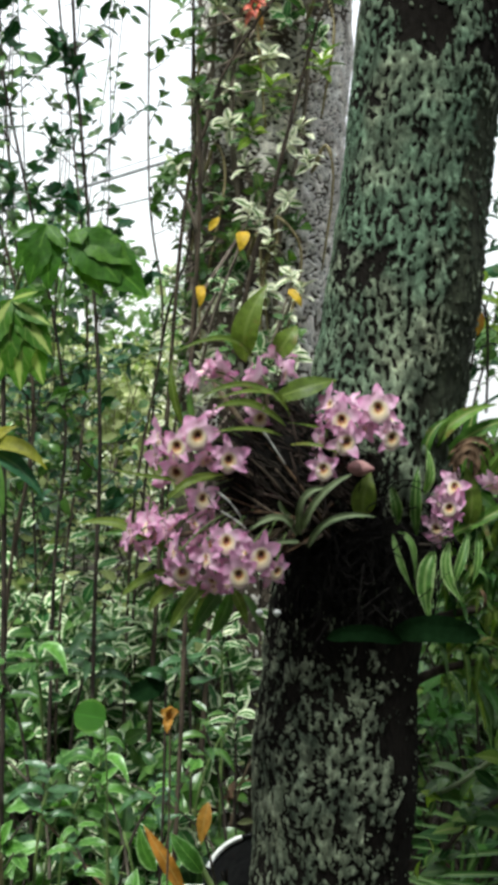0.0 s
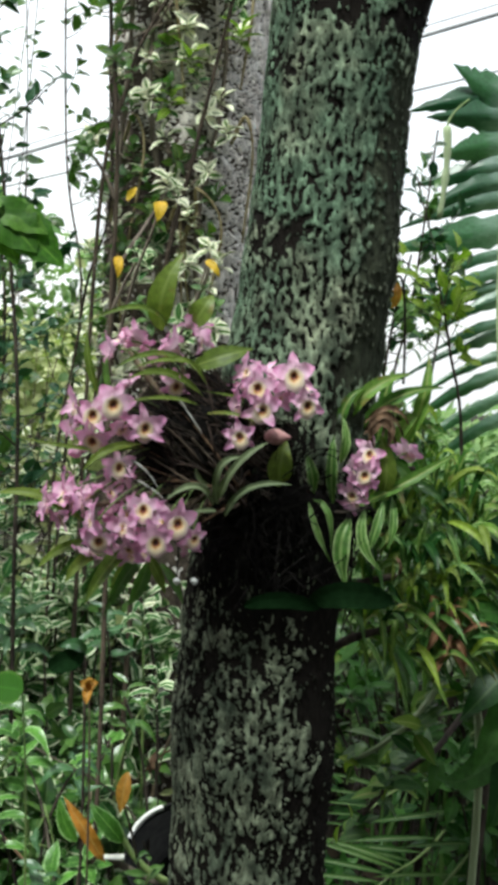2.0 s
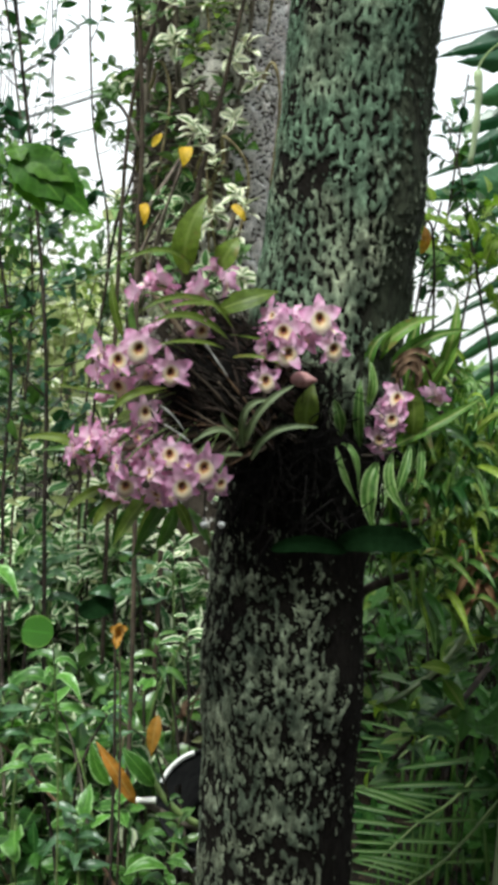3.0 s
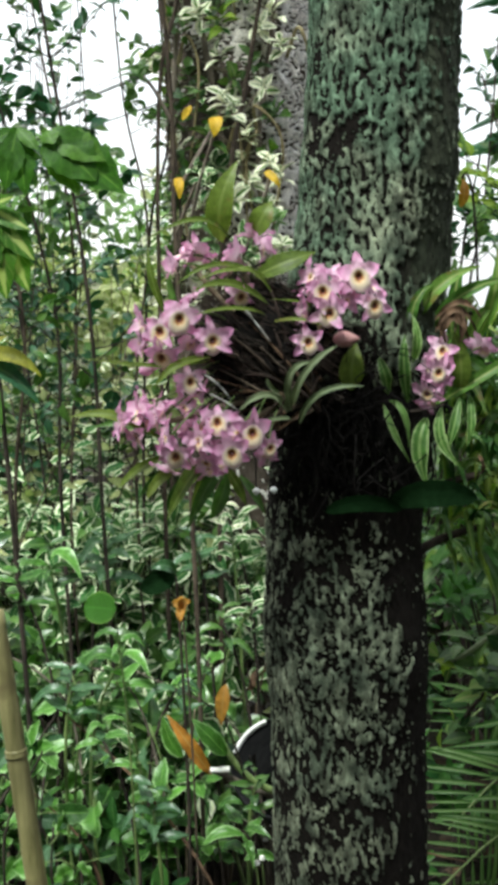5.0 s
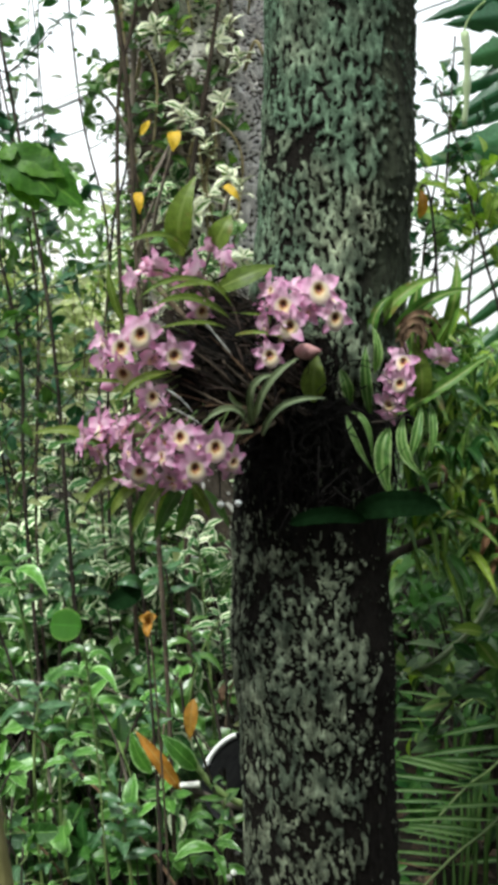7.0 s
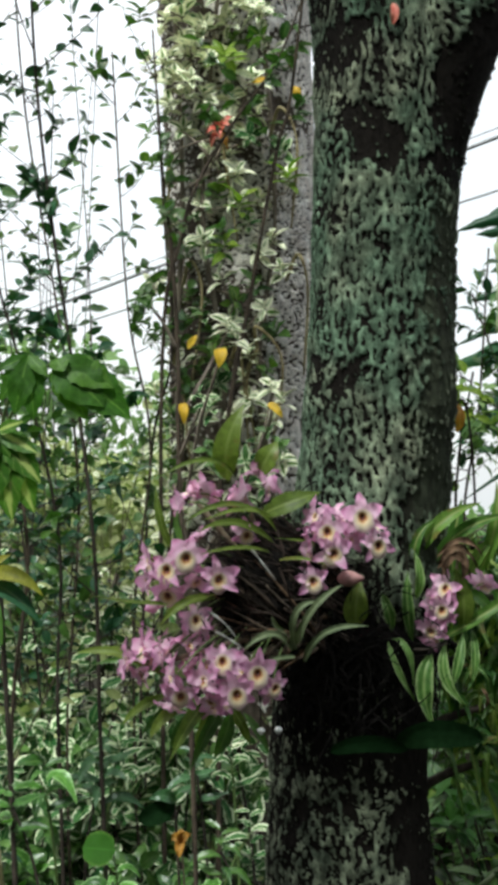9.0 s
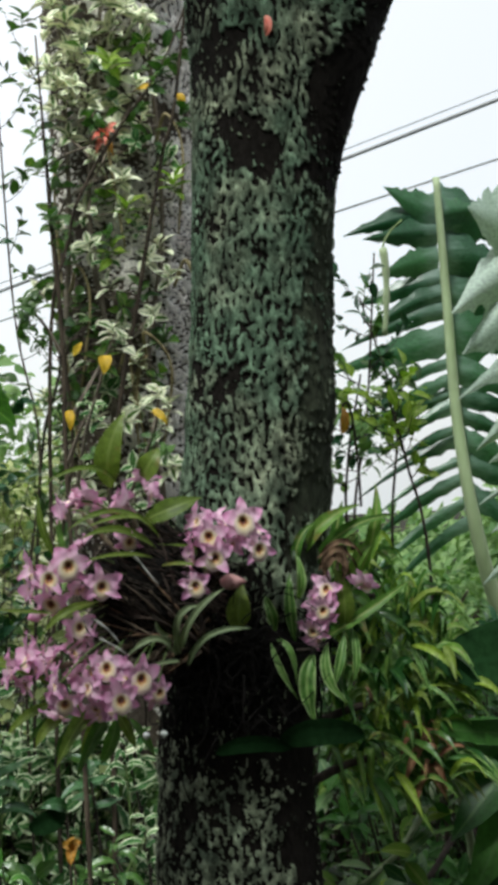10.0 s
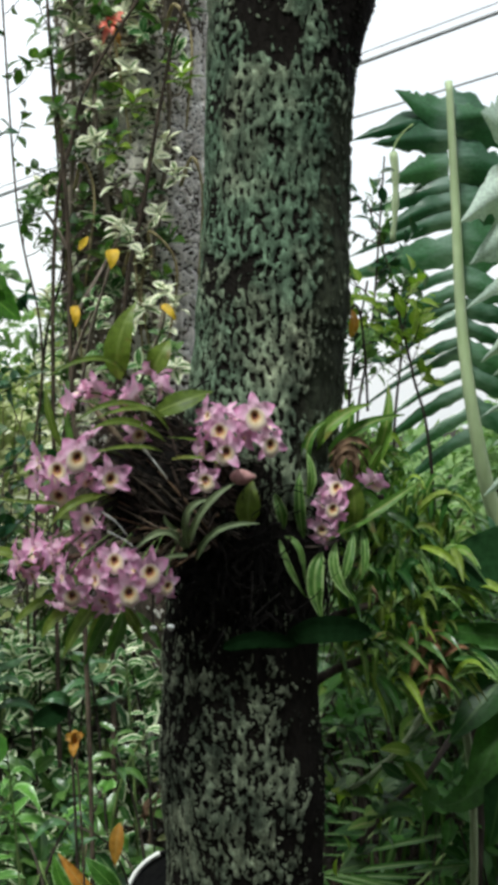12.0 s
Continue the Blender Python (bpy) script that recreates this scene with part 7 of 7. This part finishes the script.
def withered_leaves():
    """Large brown leaves caught among the stems."""
    for pts, w in ((((-0.187, 2.900, 0.594), (-0.230, 2.880, 0.580), (-0.277, 2.900, 0.565)), 0.04), (((-0.095, 2.800, 0.692), (-0.107, 2.780, 0.663), (-0.104, 2.800, 0.628)), 0.03)):
        e = pts[0]
        ob = thing("withered_leaf", "brown withered leaf caught among the stems", "leaf", "withered leaves", at=(e[0], e[1], 0))
        tube("stalk", [(e[0] + 0.02, e[1] + 0.03, -0.02), (e[0] + 0.015, e[1] + 0.02, e[2] * 0.6), e], 0.003, 0.002, M_STEM, ob)
        strap("blade", pts, w * 0.62, M_DRY, ob, shape="lance", fold=0.7, wave=0.2, twist=1.2)


withered_leaves()
dark = thing("dark_leaf_plant", "low plant with one broad near-black green leaf", "plant", at=(-0.225, 2.22, 0))
tube("stalk", [(-0.225, 2.22, -0.02), (-0.215, 2.21, 0.6), (-0.222, 2.195, 1.055)], 0.0035, 0.0025, M_STEM, dark)
strap("leaf", ((-0.222, 2.195, 1.058), (-0.250, 2.175, 1.050), (-0.288, 2.185, 1.030)), 0.042, M_BROAD_DARK, dark, face=(0, -1, -0.1), shape="oval", fold=0.2)
strap("leaf", ((-0.220, 2.195, 1.060), (-0.238, 2.170, 1.080), (-0.268, 2.170, 1.074)), 0.024, M_BLUISH, dark, shape="lance", fold=0.3)
berry = thing("white_flowered_seedling", "seedling with two tiny white flowers", "plant", at=((-0.072, 2.100, 0.510)[0], 2.1, 0))
for a in ((-0.082, 2.080, 0.537), (-0.072, 2.080, 0.546)):
    tube("stalk", [(a[0] + 0.01, 2.1, -0.02), (a[0] + 0.008, 2.095, a[2] * 0.6), a], 0.002, 0.0012, M_STEM_GREEN, berry)
    bud(berry, a, tuple(Vector(a) + Vector((0.002, -0.006, 0.009))), 0.006, M_CUT, "white_flower")
side_leaf = thing("broad_leaf_plant", "large smooth dark green leaves at the bed's edge", "plant", at=(0.75, 2.45, 0))
tube("stem", [(0.75, 2.45, -0.02), (0.76, 2.44, 0.6), (0.74, 2.42, 1.15)], 0.012, 0.008, M_STEM, side_leaf, 9)
for b, c, w in (((0.610, 2.350, 1.128), (0.500, 2.330, 1.142), 0.075), ((0.592, 2.360, 1.101), (0.460, 2.340, 1.039), 0.08), ((0.626, 2.360, 1.020), (0.525, 2.330, 0.921), 0.09), ((0.636, 2.360, 0.928), (0.558, 2.330, 0.812), 0.09), ((0.617, 2.380, 0.842), (0.489, 2.360, 0.794), 0.08), ((0.647, 2.340, 0.875), (0.595, 2.300, 0.720), 0.08)):
    strap("leaf", ((0.74, 2.42, 1.12), b, c), w, M_SHADE_LEAF, side_leaf, face=(-0.2, -0.8, 0.8), shape="lance", fold=0.15, wave=0.02)

for a, b, c, w, material in (((0.74, 2.42, 1.05), (0.60, 1.95, 1.335), (0.430, 1.93, 1.325), 0.15, M_BROAD_DARK), ((0.75, 2.43, 1.03), (0.56, 1.97, 1.20), (0.424, 1.95, 1.218), 0.05, M_SHADE_LEAF)):
    strap("leaf", (a, (0.70, 2.1, b[2]), b, c), w, material, side_leaf, face=(-0.2, -1.0, 0.45), n=22, shape="oval", fold=0.12, wave=0.02)

edge_leaf = thing("yellow_edged_plant", "plant with drooping green leaves edged yellow", "plant", at=((-0.691, 2.500, 1.480)[0], 2.5, 0))
hub = Vector((-0.683, 2.500, 1.462))
tube("stem", [(hub.x, 2.52, -0.02), (hub.x + 0.01, 2.51, 0.8), tuple(hub)], 0.006, 0.004, M_STEM_GREEN, edge_leaf)
for b, c, w, m in (((-0.585, 2.450, 1.480), (-0.511, 2.440, 1.432), 0.035, M_YELLOWISH), ((-0.594, 2.470, 1.444), (-0.521, 2.460, 1.372), 0.04, M_DARKLEAF), ((-0.631, 2.450, 1.425), (-0.598, 2.440, 1.333), 0.045, M_GREEN), ((-0.634, 2.470, 1.494), (-0.585, 2.470, 1.520), 0.03, M_YELLOWISH)):
    strap("leaf", (tuple(hub), b, c), w, m, edge_leaf, shape="lance")

strap_plant = thing("strap_leaf_plant", "plant with one long arching green strap leaf by the trunk's foot", "plant", at=((0.222, 2.100, 0.381)[0], 2.1, 0))
foot = (0.226, 2.080, 0.380)
tube("stem", [(foot[0], 2.1, -0.02), (foot[0], 2.09, foot[2] * 0.6), foot], 0.006, 0.005, M_STEM_GREEN, strap_plant)
strap("leaf", (foot, (0.307, 2.020, 0.431), (0.416, 1.980, 0.387)), 0.026, M_GREEN, strap_plant, face=(0, -0.7, 0.8), fold=0.35)
tag = thing("plant_tag", "small white plastic plant tag by the trunk's foot", "plant tag", at=((0.224, 2.000, 0.405)[0], 2.0, 0))
strap("tag_blade", (((0.228, 2.000, 0.389)[0], 2.005, -0.02), (0.226, 2.000, 0.389), (0.221, 2.000, 0.446)), 0.015, M_RIM, tag, shape="strap", fold=0.05)
